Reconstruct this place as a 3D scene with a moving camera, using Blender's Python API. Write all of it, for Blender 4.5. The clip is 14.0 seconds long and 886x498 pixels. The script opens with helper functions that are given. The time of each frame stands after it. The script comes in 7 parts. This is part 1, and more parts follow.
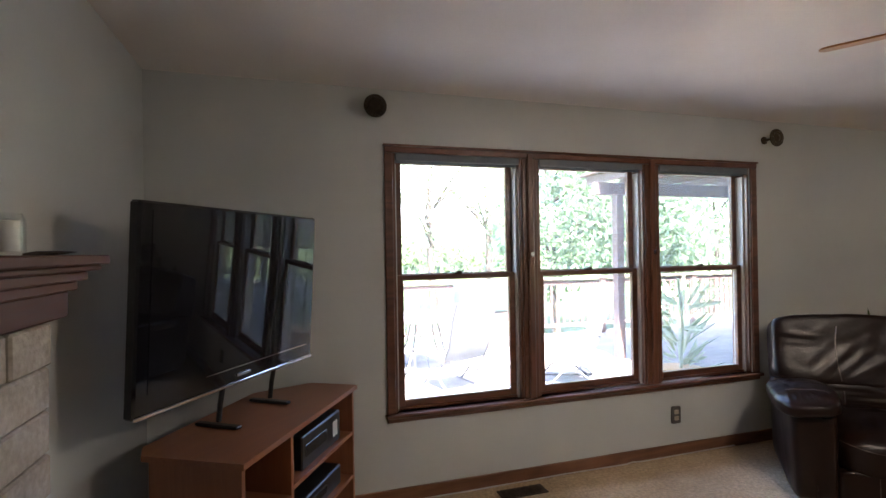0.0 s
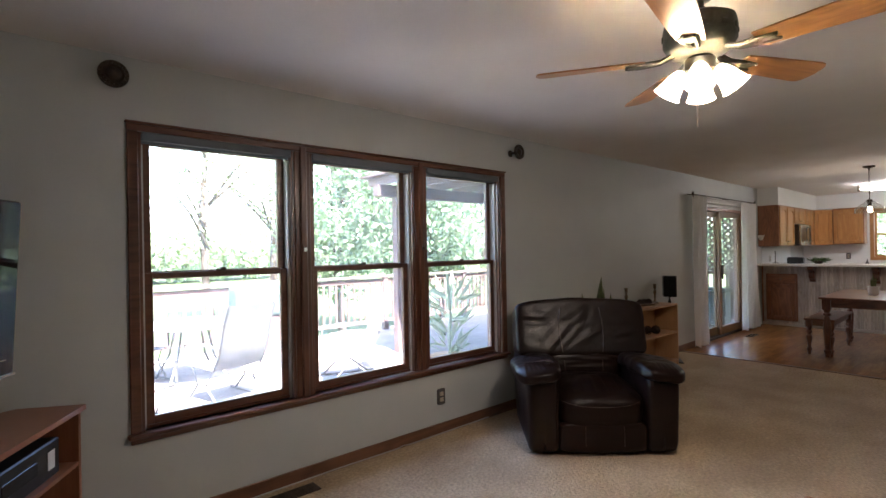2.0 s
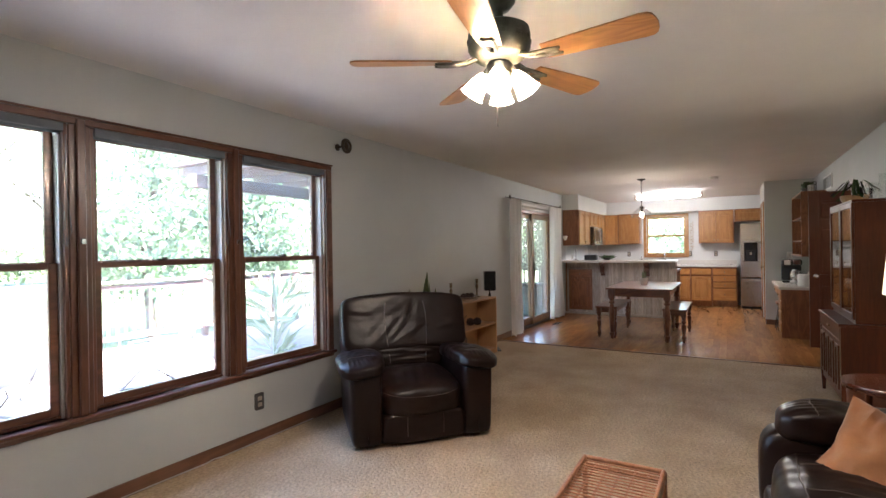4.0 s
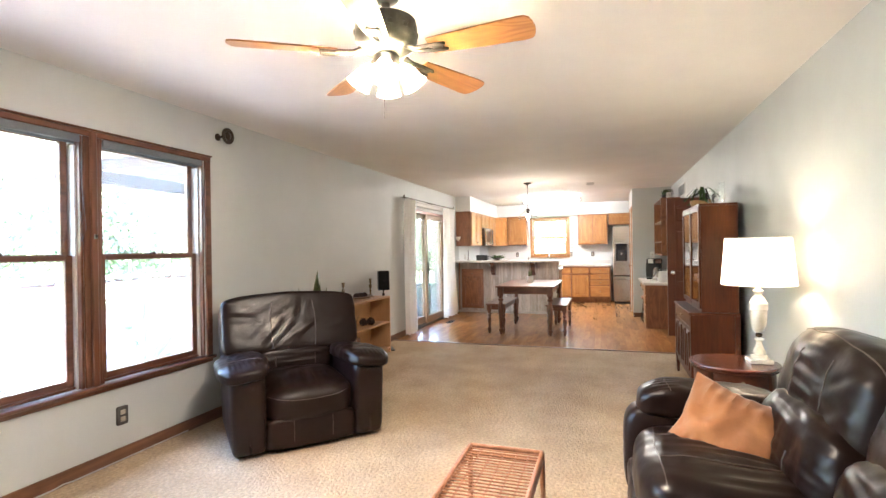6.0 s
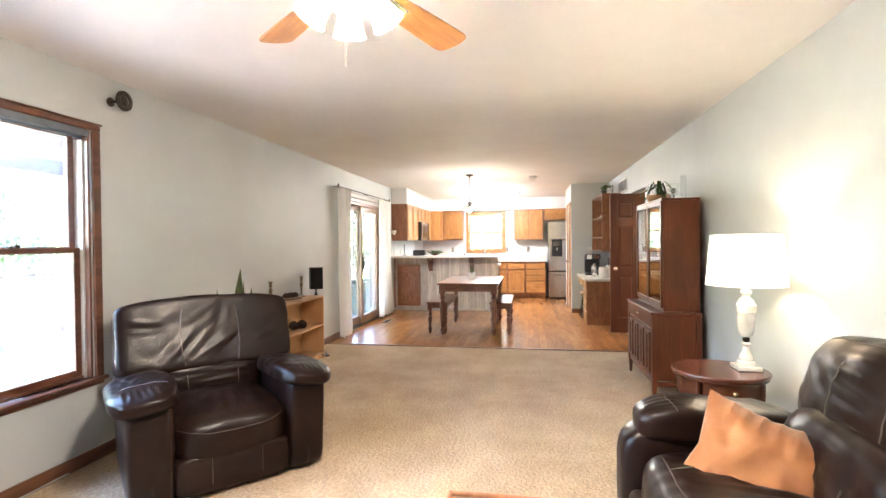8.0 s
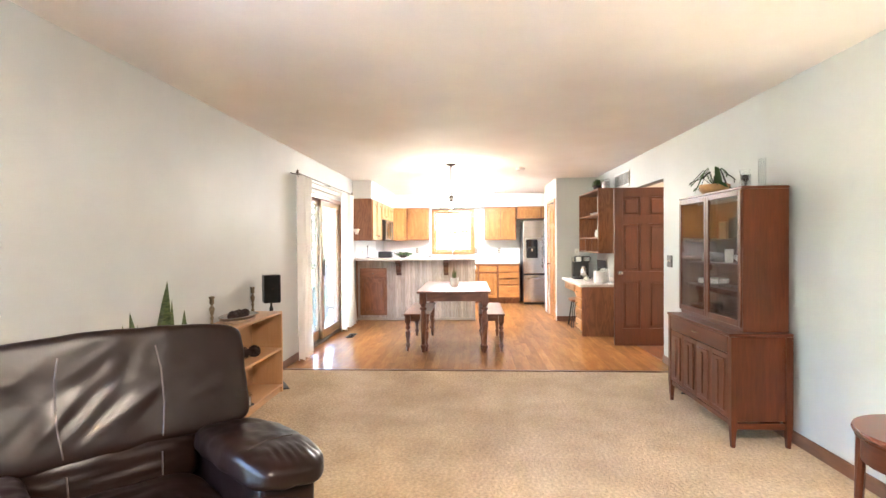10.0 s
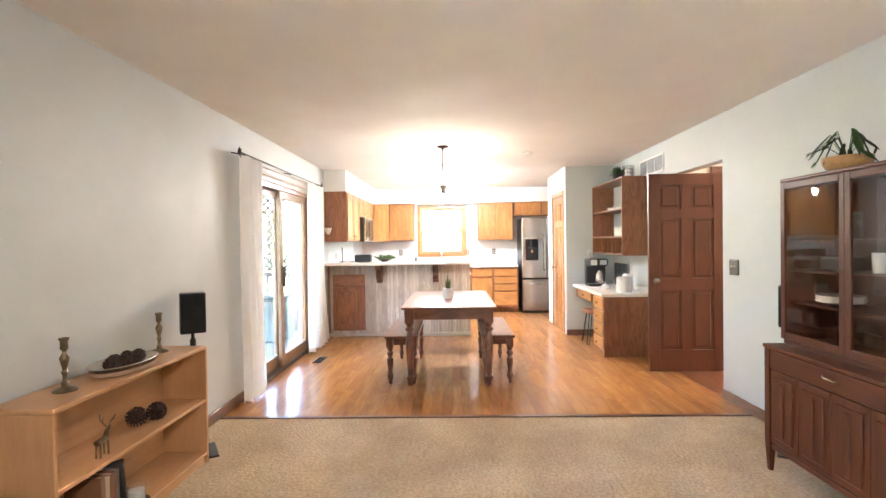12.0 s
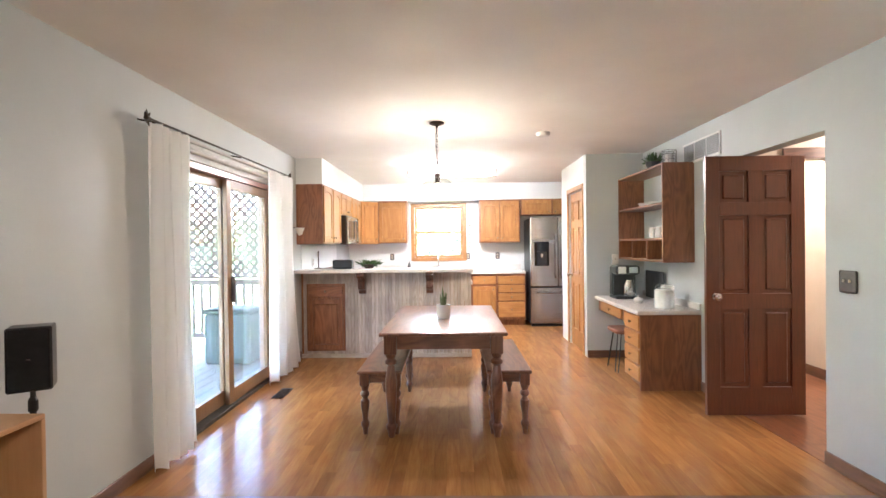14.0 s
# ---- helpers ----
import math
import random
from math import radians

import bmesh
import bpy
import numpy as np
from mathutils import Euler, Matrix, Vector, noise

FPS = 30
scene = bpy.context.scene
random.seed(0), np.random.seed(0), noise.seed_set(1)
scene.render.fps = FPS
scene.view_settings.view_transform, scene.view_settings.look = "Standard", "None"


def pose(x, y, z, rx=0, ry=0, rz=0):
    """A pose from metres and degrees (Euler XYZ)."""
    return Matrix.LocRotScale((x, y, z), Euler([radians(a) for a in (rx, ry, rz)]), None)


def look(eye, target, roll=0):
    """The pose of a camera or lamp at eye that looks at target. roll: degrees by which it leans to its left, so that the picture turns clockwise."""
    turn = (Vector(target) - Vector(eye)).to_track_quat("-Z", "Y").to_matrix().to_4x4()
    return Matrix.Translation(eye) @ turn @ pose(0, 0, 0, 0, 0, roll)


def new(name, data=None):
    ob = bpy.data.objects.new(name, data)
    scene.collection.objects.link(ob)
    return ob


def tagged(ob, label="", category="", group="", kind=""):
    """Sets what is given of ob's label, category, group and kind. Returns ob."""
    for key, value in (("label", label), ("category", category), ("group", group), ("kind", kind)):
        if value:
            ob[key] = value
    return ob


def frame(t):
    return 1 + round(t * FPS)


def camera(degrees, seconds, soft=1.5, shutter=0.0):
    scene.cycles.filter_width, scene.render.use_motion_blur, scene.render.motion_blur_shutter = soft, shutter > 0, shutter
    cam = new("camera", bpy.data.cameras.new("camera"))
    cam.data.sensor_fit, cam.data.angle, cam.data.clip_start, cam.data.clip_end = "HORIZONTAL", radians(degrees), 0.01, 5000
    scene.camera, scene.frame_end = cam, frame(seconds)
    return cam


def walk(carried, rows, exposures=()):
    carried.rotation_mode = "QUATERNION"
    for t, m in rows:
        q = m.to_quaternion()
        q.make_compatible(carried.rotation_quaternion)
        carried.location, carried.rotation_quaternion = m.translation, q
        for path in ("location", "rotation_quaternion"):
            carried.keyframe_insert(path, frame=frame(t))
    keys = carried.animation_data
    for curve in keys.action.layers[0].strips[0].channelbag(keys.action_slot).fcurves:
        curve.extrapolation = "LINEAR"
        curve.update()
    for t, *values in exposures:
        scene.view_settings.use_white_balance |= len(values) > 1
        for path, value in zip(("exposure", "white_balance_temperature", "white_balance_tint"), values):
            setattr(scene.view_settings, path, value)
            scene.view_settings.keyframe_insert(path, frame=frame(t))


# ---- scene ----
cam = camera(83.8, 14.0)
PATH = [
    (0, (1.083, 0.537, 1.476), (1.68, 2.446, 1.484), -0.9),
    (0.5, (1.113, 0.529, 1.467), (1.909, 2.364, 1.474), -0.9),
    (1, (1.132, 0.517, 1.454), (2.117, 2.257, 1.461), -0.9),
    (1.5, (1.148, 0.512, 1.441), (2.315, 2.137, 1.445), -1.0),
    (2, (1.172, 0.485, 1.426), (2.493, 1.986, 1.431), -1.0),
    (2.5, (1.192, 0.47, 1.423), (2.641, 1.848, 1.422), -0.9),
    (3, (1.222, 0.455, 1.403), (2.781, 1.707, 1.406), -0.9),
    (3.5, (1.246, 0.439, 1.385), (2.9, 1.563, 1.386), -0.9),
    (4, (1.27, 0.424, 1.379), (2.998, 1.431, 1.376), -0.9),
    (6.5, (1.322, 0.391, 1.334), (3.246, 0.939, 1.328), -0.8),
    (7, (1.4, 0.438, 1.337), (3.343, 0.913, 1.32), -0.7),
    (7.5, (1.557, 0.552, 1.339), (3.513, 0.971, 1.316), -0.6),
    (8, (1.742, 0.72, 1.345), (3.713, 1.06, 1.319), -0.5),
    (10.5, (3.148, 1.459, 1.351), (5.146, 1.54, 1.323), -0.6),
    (11, (3.487, 1.493, 1.352), (5.486, 1.553, 1.322), -0.8),
    (11.5, (3.833, 1.523, 1.355), (5.832, 1.572, 1.327), -0.8),
    (12, (4.162, 1.529, 1.368), (6.161, 1.574, 1.34), -0.8),
    (12.5, (4.502, 1.511, 1.366), (6.501, 1.556, 1.338), -0.9),
    (13, (4.8, 1.512, 1.375), (6.8, 1.554, 1.352), -0.8),
    (13.5, (5.087, 1.515, 1.369), (7.086, 1.558, 1.344), -0.8),
    (14, (5.36, 1.505, 1.372), (7.36, 1.549, 1.354), -0.7),
]
EXPOSURE = [(0, 4.4, 6200, 15), (2.0, 4.1, 6100, 15), (3.0, 4.15, 6050, 16), (4.2, 4.9, 6050, 15), (6.2, 6.05, 6100, 12), (8.0, 6.31, 6080, 12), (10.5, 6.80, 6080, 13), (12.5, 6.5, 5950, 13), (14.0, 6.12, 5800, 13)]
walk(cam, [(t, look(eye, target, roll)) for t, eye, target, roll in PATH], EXPOSURE)

# ---- world and large lights ----
world = bpy.data.worlds.new("sky")
scene.world = world
world.use_nodes = True
wn = world.node_tree
sky = wn.nodes.new("ShaderNodeTexSky")
sky.sky_type, sky.sun_disc = "NISHITA", False
sky.sun_elevation, sky.sun_rotation, sky.air_density, sky.dust_density = radians(58), radians(165), 1.0, 2.5
wn.links.new(sky.outputs[0], wn.nodes["Background"].inputs[0])
wn.nodes["Background"].inputs[1].default_value = 0.15


def lamp(name, kind, energy, color, m, size=0.05, **more):
    d = bpy.data.lights.new(name, kind)
    d.energy, d.color = energy, color
    if kind == "SUN":
        d.angle = size
    elif kind == "AREA":
        d.size = size
    else:
        d.shadow_soft_size = size
    for k, v in more.items():
        if k == "size_y":
            d.shape, d.size_y = "RECTANGLE", v
    ob = new(name, d)
    ob.matrix_world = m
    return ob


WARM = (1.0, 0.84, 0.66)
lamp("sun", "SUN", 5.0, (1.0, 0.95, 0.88), look((0, 0, 10), (2.4 * math.sin(radians(15)), 2.4 * math.cos(radians(15)), 10 - 2.4 * math.tan(radians(58)))), radians(0.5))
FAN, TABLE_LAMP, PENDANT, TUBE = (3.18, 1.25), (4.75, -0.48), (9.65, 1.64), (12.26, 1.52)

# ---- materials ----
MATS = {}


def nodes_of(name):
    m = bpy.data.materials.new(name)
    m.use_nodes = True
    nt = m.node_tree
    b = nt.nodes["Principled BSDF"]

    def node(kind, **inputs):
        n = nt.nodes.new("ShaderNode" + kind)
        for k, v in inputs.items():
            key = k.replace("_", " ")
            sock = next(s for s in n.inputs if s.name == key and s.enabled)
            if isinstance(v, bpy.types.NodeSocket):
                nt.links.new(v, sock)
            else:
                sock.default_value = v
        return n
    return m, nt, b, node


def rgba(c):
    return (*c[:3], 1.0)


def mixed(nt, node, fac, a, b, kind="MIX"):
    n = nt.nodes.new("ShaderNodeMix")
    n.data_type, n.blend_type = "RGBA", kind
    for i, v in ((0, fac), (6, a), (7, b)):
        if isinstance(v, bpy.types.NodeSocket):
            nt.links.new(v, n.inputs[i])
        else:
            n.inputs[i].default_value = v if i == 0 else rgba(v)
    return n.outputs[2]


def surface(name, a, b=None, rough=0.5, metal=0.0, scale=6.0, fine=60.0, bump=0.1, bump_scale=None, bump_size=0.002, coat=0.0, spread=0.12, stretch=(1, 1, 1), sheen=0.0, rough2=None, detail=4.0):
    """A plain surface that varies between two colours at two scales, with a fine relief."""
    if name in MATS:
        return MATS[name]
    m, nt, p, node = nodes_of(name)
    b = b or tuple(c * 0.85 for c in a)
    co = node("TexCoord")
    mp = node("Mapping", Vector=co.outputs["Object"], Scale=stretch)
    big = node("TexNoise", Vector=mp.outputs[0], Scale=scale, Detail=5.0, Roughness=0.6)
    small = node("TexNoise", Vector=mp.outputs[0], Scale=fine, Detail=3.0, Roughness=0.6)
    ramp = node("MapRange", Value=big.outputs[0], From_Min=0.35, From_Max=0.65)
    col = mixed(nt, node, ramp.outputs[0], a, b)
    dark = node("MapRange", Value=small.outputs[0], From_Min=0.3, From_Max=0.7, To_Min=1 - spread, To_Max=1.0)
    col = mixed(nt, node, 1.0, col, dark.outputs[0], "MULTIPLY")
    info = node("ObjectInfo")
    r = node("MapRange", Value=info.outputs["Random"], To_Min=0.92, To_Max=1.0)
    col = mixed(nt, node, 1.0, col, r.outputs[0], "MULTIPLY")
    nt.links.new(col, p.inputs["Base Color"])
    rr = node("MapRange", Value=big.outputs[0], From_Min=0.3, From_Max=0.7, To_Min=rough * 0.85, To_Max=min(1, rough2 or rough * 1.15))
    nt.links.new(rr.outputs[0], p.inputs["Roughness"])
    p.inputs["Metallic"].default_value = metal
    p.inputs["Coat Weight"].default_value = coat
    p.inputs["Coat Roughness"].default_value = 0.12
    p.inputs["Sheen Weight"].default_value = sheen
    if bump:
        bt = node("TexNoise", Vector=mp.outputs[0], Scale=bump_scale or fine, Detail=detail)
        bm_ = node("Bump", Height=bt.outputs[0], Strength=bump, Distance=bump_size)
        nt.links.new(bm_.outputs[0], p.inputs["Normal"])
    MATS[name] = m
    return m


def wood(name, light, dark, axis="x", rough=0.35, coat=0.0, vary=0.25, grain=1.0, ring=9.0, relief=0.12, coat_rough=0.15, island=False):
    """Wood with its grain along one axis of the object."""
    key = name + "_" + axis
    if key in MATS:
        return MATS[key]
    m, nt, p, node = nodes_of(key)
    co = node("TexCoord")
    chance = node("NewGeometry").outputs["Random Per Island"] if island else node("ObjectInfo").outputs["Random"]
    shift = node("VectorMath", Vector=co.outputs["Object"])
    shift.operation = "ADD"
    cmb = node("CombineXYZ", X=chance, Y=chance, Z=chance)
    sc = node("VectorMath", Vector=cmb.outputs[0])
    sc.operation = "SCALE"
    sc.inputs["Scale"].default_value = 17.0
    nt.links.new(sc.outputs[0], shift.inputs[1])
    s = {"x": (0.9, 14, 14), "y": (14, 0.9, 14), "z": (14, 14, 0.9)}[axis]
    mp = node("Mapping", Vector=shift.outputs[0], Scale=s)
    s2 = {"x": (1.2, 6, 6), "y": (6, 1.2, 6), "z": (6, 6, 1.2)}[axis]
    mp2 = node("Mapping", Vector=shift.outputs[0], Scale=s2)
    n1 = node("TexNoise", Vector=mp2.outputs[0], Scale=1.0, Detail=2.0, Distortion=0.6)
    rings = node("Math", Value=n1.outputs[0])
    rings.operation = "MULTIPLY"
    rings.inputs[1].default_value = ring
    fr = node("Math", Value=rings.outputs[0])
    fr.operation = "PINGPONG"
    fr.inputs[1].default_value = 0.5
    n2 = node("TexNoise", Vector=mp.outputs[0], Scale=6.0, Detail=5.0, Roughness=0.7)
    add = node("Math", Value=fr.outputs[0])
    add.operation = "MULTIPLY_ADD"
    add.inputs[1].default_value = 1.0 * grain
    nt.links.new(n2.outputs[0], add.inputs[2])
    f = node("MapRange", Value=add.outputs[0], From_Min=0.35, From_Max=1.0 if grain else 0.8)
    col = mixed(nt, node, f.outputs[0], dark, light)
    r = node("MapRange", Value=chance, To_Min=1 - vary, To_Max=1.0)
    col = mixed(nt, node, 1.0, col, r.outputs[0], "MULTIPLY")
    wear = node("TexNoise", Vector=co.outputs["Object"], Scale=2.3, Detail=3.0)
    w = node("MapRange", Value=wear.outputs[0], From_Min=0.35, From_Max=0.65, To_Min=0.86, To_Max=1.0)
    col = mixed(nt, node, 1.0, col, w.outputs[0], "MULTIPLY")
    nt.links.new(col, p.inputs["Base Color"])
    rr = node("MapRange", Value=n2.outputs[0], To_Min=rough * 0.8, To_Max=rough * 1.25)
    nt.links.new(rr.outputs[0], p.inputs["Roughness"])
    p.inputs["Coat Weight"].default_value = coat
    p.inputs["Coat Roughness"].default_value = coat_rough
    if relief:
        bp = node("Bump", Height=n2.outputs[0], Strength=relief, Distance=0.001)
        nt.links.new(bp.outputs[0], p.inputs["Normal"])
    MATS[key] = m
    return m


def glow(name, color, strength):
    if name in MATS:
        return MATS[name]
    m, nt, p, node = nodes_of(name)
    p.inputs["Base Color"].default_value = rgba(color)
    p.inputs["Emission Color"].default_value = rgba(color)
    p.inputs["Emission Strength"].default_value = strength
    MATS[name] = m
    return m


def pane_glass(name="pane_glass", tint=(1, 1, 1), glare_haze=0.0):
    """Thin clear glass: passes light straight and mirrors by its Fresnel gloss. A translucent share can add a painted
    glare haze.
    """
    if name in MATS:
        return MATS[name]
    m, nt, p, node = nodes_of(name)
    clear = node("BsdfTransparent", Color=rgba(tint))
    veil = node("BsdfTranslucent", Color=rgba((0.9, 0.9, 0.9)))
    t = nt.nodes.new("ShaderNodeMixShader")
    t.inputs[0].default_value = glare_haze
    nt.links.new(clear.outputs[0], t.inputs[1])
    nt.links.new(veil.outputs[0], t.inputs[2])
    g = node("BsdfGlossy", Roughness=0.01)
    lw = node("LayerWeight")
    pw = node("Math", Value=lw.outputs["Facing"])
    pw.operation = "POWER"
    pw.inputs[1].default_value = 4.0
    f = node("Math", Value=pw.outputs[0])
    f.operation = "MULTIPLY_ADD"
    f.inputs[1].default_value = 0.7
    f.inputs[2].default_value = 0.05
    mx = nt.nodes.new("ShaderNodeMixShader")
    nt.links.new(f.outputs[0], mx.inputs[0])
    nt.links.new(t.outputs[0], mx.inputs[1])
    nt.links.new(g.outputs[0], mx.inputs[2])
    nt.links.new(mx.outputs[0], nt.nodes["Material Output"].inputs[0])
    MATS[name] = m
    return m


def sheer(name, color, through_part=0.5, rough=0.9):
    """Cloth or frosted glass that lets light through."""
    if name in MATS:
        return MATS[name]
    m, nt, p, node = nodes_of(name)
    d = node("BsdfDiffuse", Color=rgba(color))
    t = node("BsdfTranslucent", Color=rgba(color))
    mx = nt.nodes.new("ShaderNodeMixShader")
    mx.inputs[0].default_value = through_part
    nt.links.new(d.outputs[0], mx.inputs[1])
    nt.links.new(t.outputs[0], mx.inputs[2])
    nt.links.new(mx.outputs[0], nt.nodes["Material Output"].inputs[0])
    MATS[name] = m
    return m


def leaves(name, a, b, rough=0.5):
    if name in MATS:
        return MATS[name]
    m, nt, p, node = nodes_of(name)
    g = node("NewGeometry")
    r = node("MapRange", Value=g.outputs["Random Per Island"])
    col = mixed(nt, node, r.outputs[0], a, b)
    nt.links.new(col, p.inputs["Base Color"])
    p.inputs["Roughness"].default_value = rough
    t = node("BsdfTranslucent")
    nt.links.new(col, t.inputs[0])
    mx = nt.nodes.new("ShaderNodeMixShader")
    mx.inputs[0].default_value = 0.5
    nt.links.new(p.outputs[0], mx.inputs[1])
    nt.links.new(t.outputs[0], mx.inputs[2])
    nt.links.new(mx.outputs[0], nt.nodes["Material Output"].inputs[0])
    MATS[name] = m
    return m


WALL = surface("wall_paint", (0.50, 0.52, 0.515), (0.475, 0.495, 0.49), rough=0.55, scale=1.3, fine=90, spread=0.03, bump=0.12, bump_scale=160, bump_size=0.001)
KWALL = surface("kitchen_paint", (0.74, 0.75, 0.74), (0.70, 0.71, 0.70), rough=0.5, scale=1.3, fine=90, spread=0.03, bump=0.1, bump_scale=160, bump_size=0.001)
CREAM = surface("cream_paint", (0.72, 0.62, 0.52), (0.68, 0.58, 0.48), rough=0.6, scale=1.3, spread=0.03, bump=0.1, bump_scale=160, bump_size=0.001)
CEILING = surface("ceiling_paint", (0.78, 0.75, 0.72), (0.75, 0.72, 0.69), rough=0.8, scale=2.0, fine=120, spread=0.04, bump=0.25, bump_scale=22, bump_size=0.004)
CARPET = surface("carpet", (0.635, 0.475, 0.295), (0.49, 0.352, 0.21), rough=0.95, scale=2.2, fine=48, spread=0.42, bump=0.7, bump_scale=52, bump_size=0.025, sheen=0.06)
TRIM = dict(light=(0.15, 0.058, 0.03), dark=(0.07, 0.027, 0.015))
BASE = dict(light=(0.20, 0.09, 0.048), dark=(0.11, 0.048, 0.026))
CHERRY = dict(light=(0.128, 0.034, 0.012), dark=(0.062, 0.018, 0.008))
OAK = dict(light=(0.54, 0.27, 0.085), dark=(0.36, 0.15, 0.042))
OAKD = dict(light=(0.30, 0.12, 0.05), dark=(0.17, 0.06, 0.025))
FLOORW = dict(light=(0.56, 0.275, 0.09), dark=(0.36, 0.145, 0.042))
PINE = dict(light=(0.62, 0.36, 0.18), dark=(0.50, 0.27, 0.12))
TABLEW = dict(light=(0.24, 0.10, 0.055), dark=(0.12, 0.045, 0.028))


def trimw(axis="x"):
    return wood("trim_wood", axis=axis, rough=0.3, coat=0.3, vary=0.1, ring=5, **TRIM)


def basew(axis="x"):
    return wood("base_wood", axis=axis, rough=0.35, coat=0.2, vary=0.1, ring=5, **BASE)


def cherry(axis="z"):
    m = wood("cherry_wood", axis=axis, rough=0.36, coat=0.0, vary=0.08, ring=2.5, grain=0.5, **CHERRY)
    m.node_tree.nodes["Principled BSDF"].inputs["Specular IOR Level"].default_value = 0.22
    return m


def oak(axis="z"):
    return wood("oak", axis=axis, rough=0.35, coat=0.3, vary=0.15, ring=4, grain=0.6, **OAK)


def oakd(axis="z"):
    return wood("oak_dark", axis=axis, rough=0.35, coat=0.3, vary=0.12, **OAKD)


def pine(axis="x"):
    return wood("pale_laminate", axis=axis, rough=0.4, coat=0.1, vary=0.05, ring=3, grain=0.5, **PINE)


def tablew(axis="z"):
    return wood("table_wood", axis=axis, rough=0.3, coat=0.4, vary=0.12, **TABLEW)


LEATHER = surface("leather", (0.015, 0.0065, 0.0045), (0.009, 0.004, 0.003), rough=0.33, rough2=0.38, scale=5, fine=240, spread=0.25, detail=2.0, bump=0.25, bump_scale=15, bump_size=0.006, coat=0.0)
LEATHER.node_tree.nodes["Principled BSDF"].inputs["Specular IOR Level"].default_value = 0.22
# seams paler than the leather: the highlight along their grooves is in the colour
STITCH = surface("leather_seam", (0.085, 0.062, 0.05), rough=0.5)
BLACKP = surface("black_plastic", (0.012, 0.012, 0.013), rough=0.35, bump=0.05)
GLOSSB = surface("gloss_black", (0.006, 0.006, 0.008), rough=0.06, bump=0.0, spread=0.02)
GREYB = surface("grey_blind", (0.13, 0.15, 0.17), rough=0.6)
VINYL = surface("white_vinyl", (0.55, 0.52, 0.48), rough=0.45)
BRONZE = surface("dark_bronze", (0.075, 0.055, 0.04), (0.04, 0.03, 0.022), rough=0.4, metal=0.7, scale=30)
GREENM = surface("verdigris_metal", (0.14, 0.14, 0.115), (0.09, 0.09, 0.075), rough=0.42, metal=0.5, scale=20)
BRASS = surface("aged_brass", (0.30, 0.24, 0.15), (0.16, 0.12, 0.08), rough=0.35, metal=0.9, scale=30)
STEEL = surface("stainless_steel", (0.52, 0.49, 0.46), (0.48, 0.45, 0.42), rough=0.25, metal=1.0, scale=1, stretch=(1, 1, 6), spread=0.02, bump=0.0)
CHROME = surface("chrome", (0.7, 0.7, 0.7), rough=0.12, metal=1.0, bump=0)
WHITE = surface("white_ceramic", (0.78, 0.77, 0.74), rough=0.2, spread=0.03, bump=0.02)
WHITEP = surface("white_plastic", (0.72, 0.71, 0.68), rough=0.4, spread=0.03, bump=0.02)
PLATE = surface("pewter_plate", (0.16, 0.15, 0.14), (0.11, 0.10, 0.10), rough=0.4, metal=0.6)
COUNTER = surface("pale_worktop", (0.74, 0.70, 0.66), (0.66, 0.62, 0.58), rough=0.28, scale=90, fine=260, spread=0.1, bump=0.02)
ALABASTER = surface("alabaster", (0.80, 0.76, 0.70), (0.62, 0.57, 0.50), rough=0.25, scale=9, spread=0.08, bump=0.05)
STONE = surface("whitewashed_stone", (0.46, 0.40, 0.34), (0.35, 0.30, 0.25), rough=0.85, scale=7, fine=50, spread=0.3, bump=0.8, bump_scale=18, bump_size=0.01)
MORTAR = surface("mortar", (0.50, 0.43, 0.36), rough=0.95, bump=0.6)
SOCKET = surface("beige_plastic", (0.50, 0.42, 0.33), rough=0.4)
CLOTH = surface("rust_cloth", (0.36, 0.13, 0.03), (0.27, 0.095, 0.022), rough=0.75, scale=5, fine=300, spread=0.15, bump=0.4, bump_scale=9, bump_size=0.015, sheen=0.4)
RATTAN = surface("rattan_cane", (0.48, 0.22, 0.11), (0.36, 0.15, 0.07), rough=0.4, scale=30, fine=150, spread=0.3, coat=0.2)
CURTAIN = sheer("curtain_cloth", (0.94, 0.935, 0.925), 0.60)
SHADE = sheer("lamp_shade_cloth", (0.85, 0.80, 0.72), 0.6)
FROST = sheer("frosted_glass", (0.9, 0.86, 0.78), 0.6)
# slight translucent white in the house panes imitates glare over the view outside
PANE = pane_glass(glare_haze=0.04)
SMOKED = pane_glass("cabinet_glass", (0.88, 0.87, 0.86))
DOOROAK = wood("patio_door_oak", (0.30, 0.17, 0.075), (0.20, 0.105, 0.045), "z", rough=0.4, coat=0.1, vary=0.05, ring=3, grain=0.4)
GLASSWARE = pane_glass("glassware", (0.97, 0.98, 0.98))
LEAF = leaves("plant_leaf", (0.03, 0.07, 0.02), (0.07, 0.12, 0.04))
CONE = surface("pine_cone", (0.05, 0.022, 0.015), (0.025, 0.012, 0.01), rough=0.7, scale=40)
DECK = wood("deck_wood", (0.27, 0.245, 0.225), (0.18, 0.16, 0.145), "x", rough=0.7, vary=0.2)
BROWNP = surface("brown_paint", (0.14, 0.09, 0.08), (0.10, 0.065, 0.055), rough=0.6)
SLING = surface("sling_fabric", (0.34, 0.33, 0.32), rough=0.8, fine=200, spread=0.1)
FRAMEP = surface("pale_metal", (0.12, 0.12, 0.12), rough=0.5)

# ---- mesh helpers ----


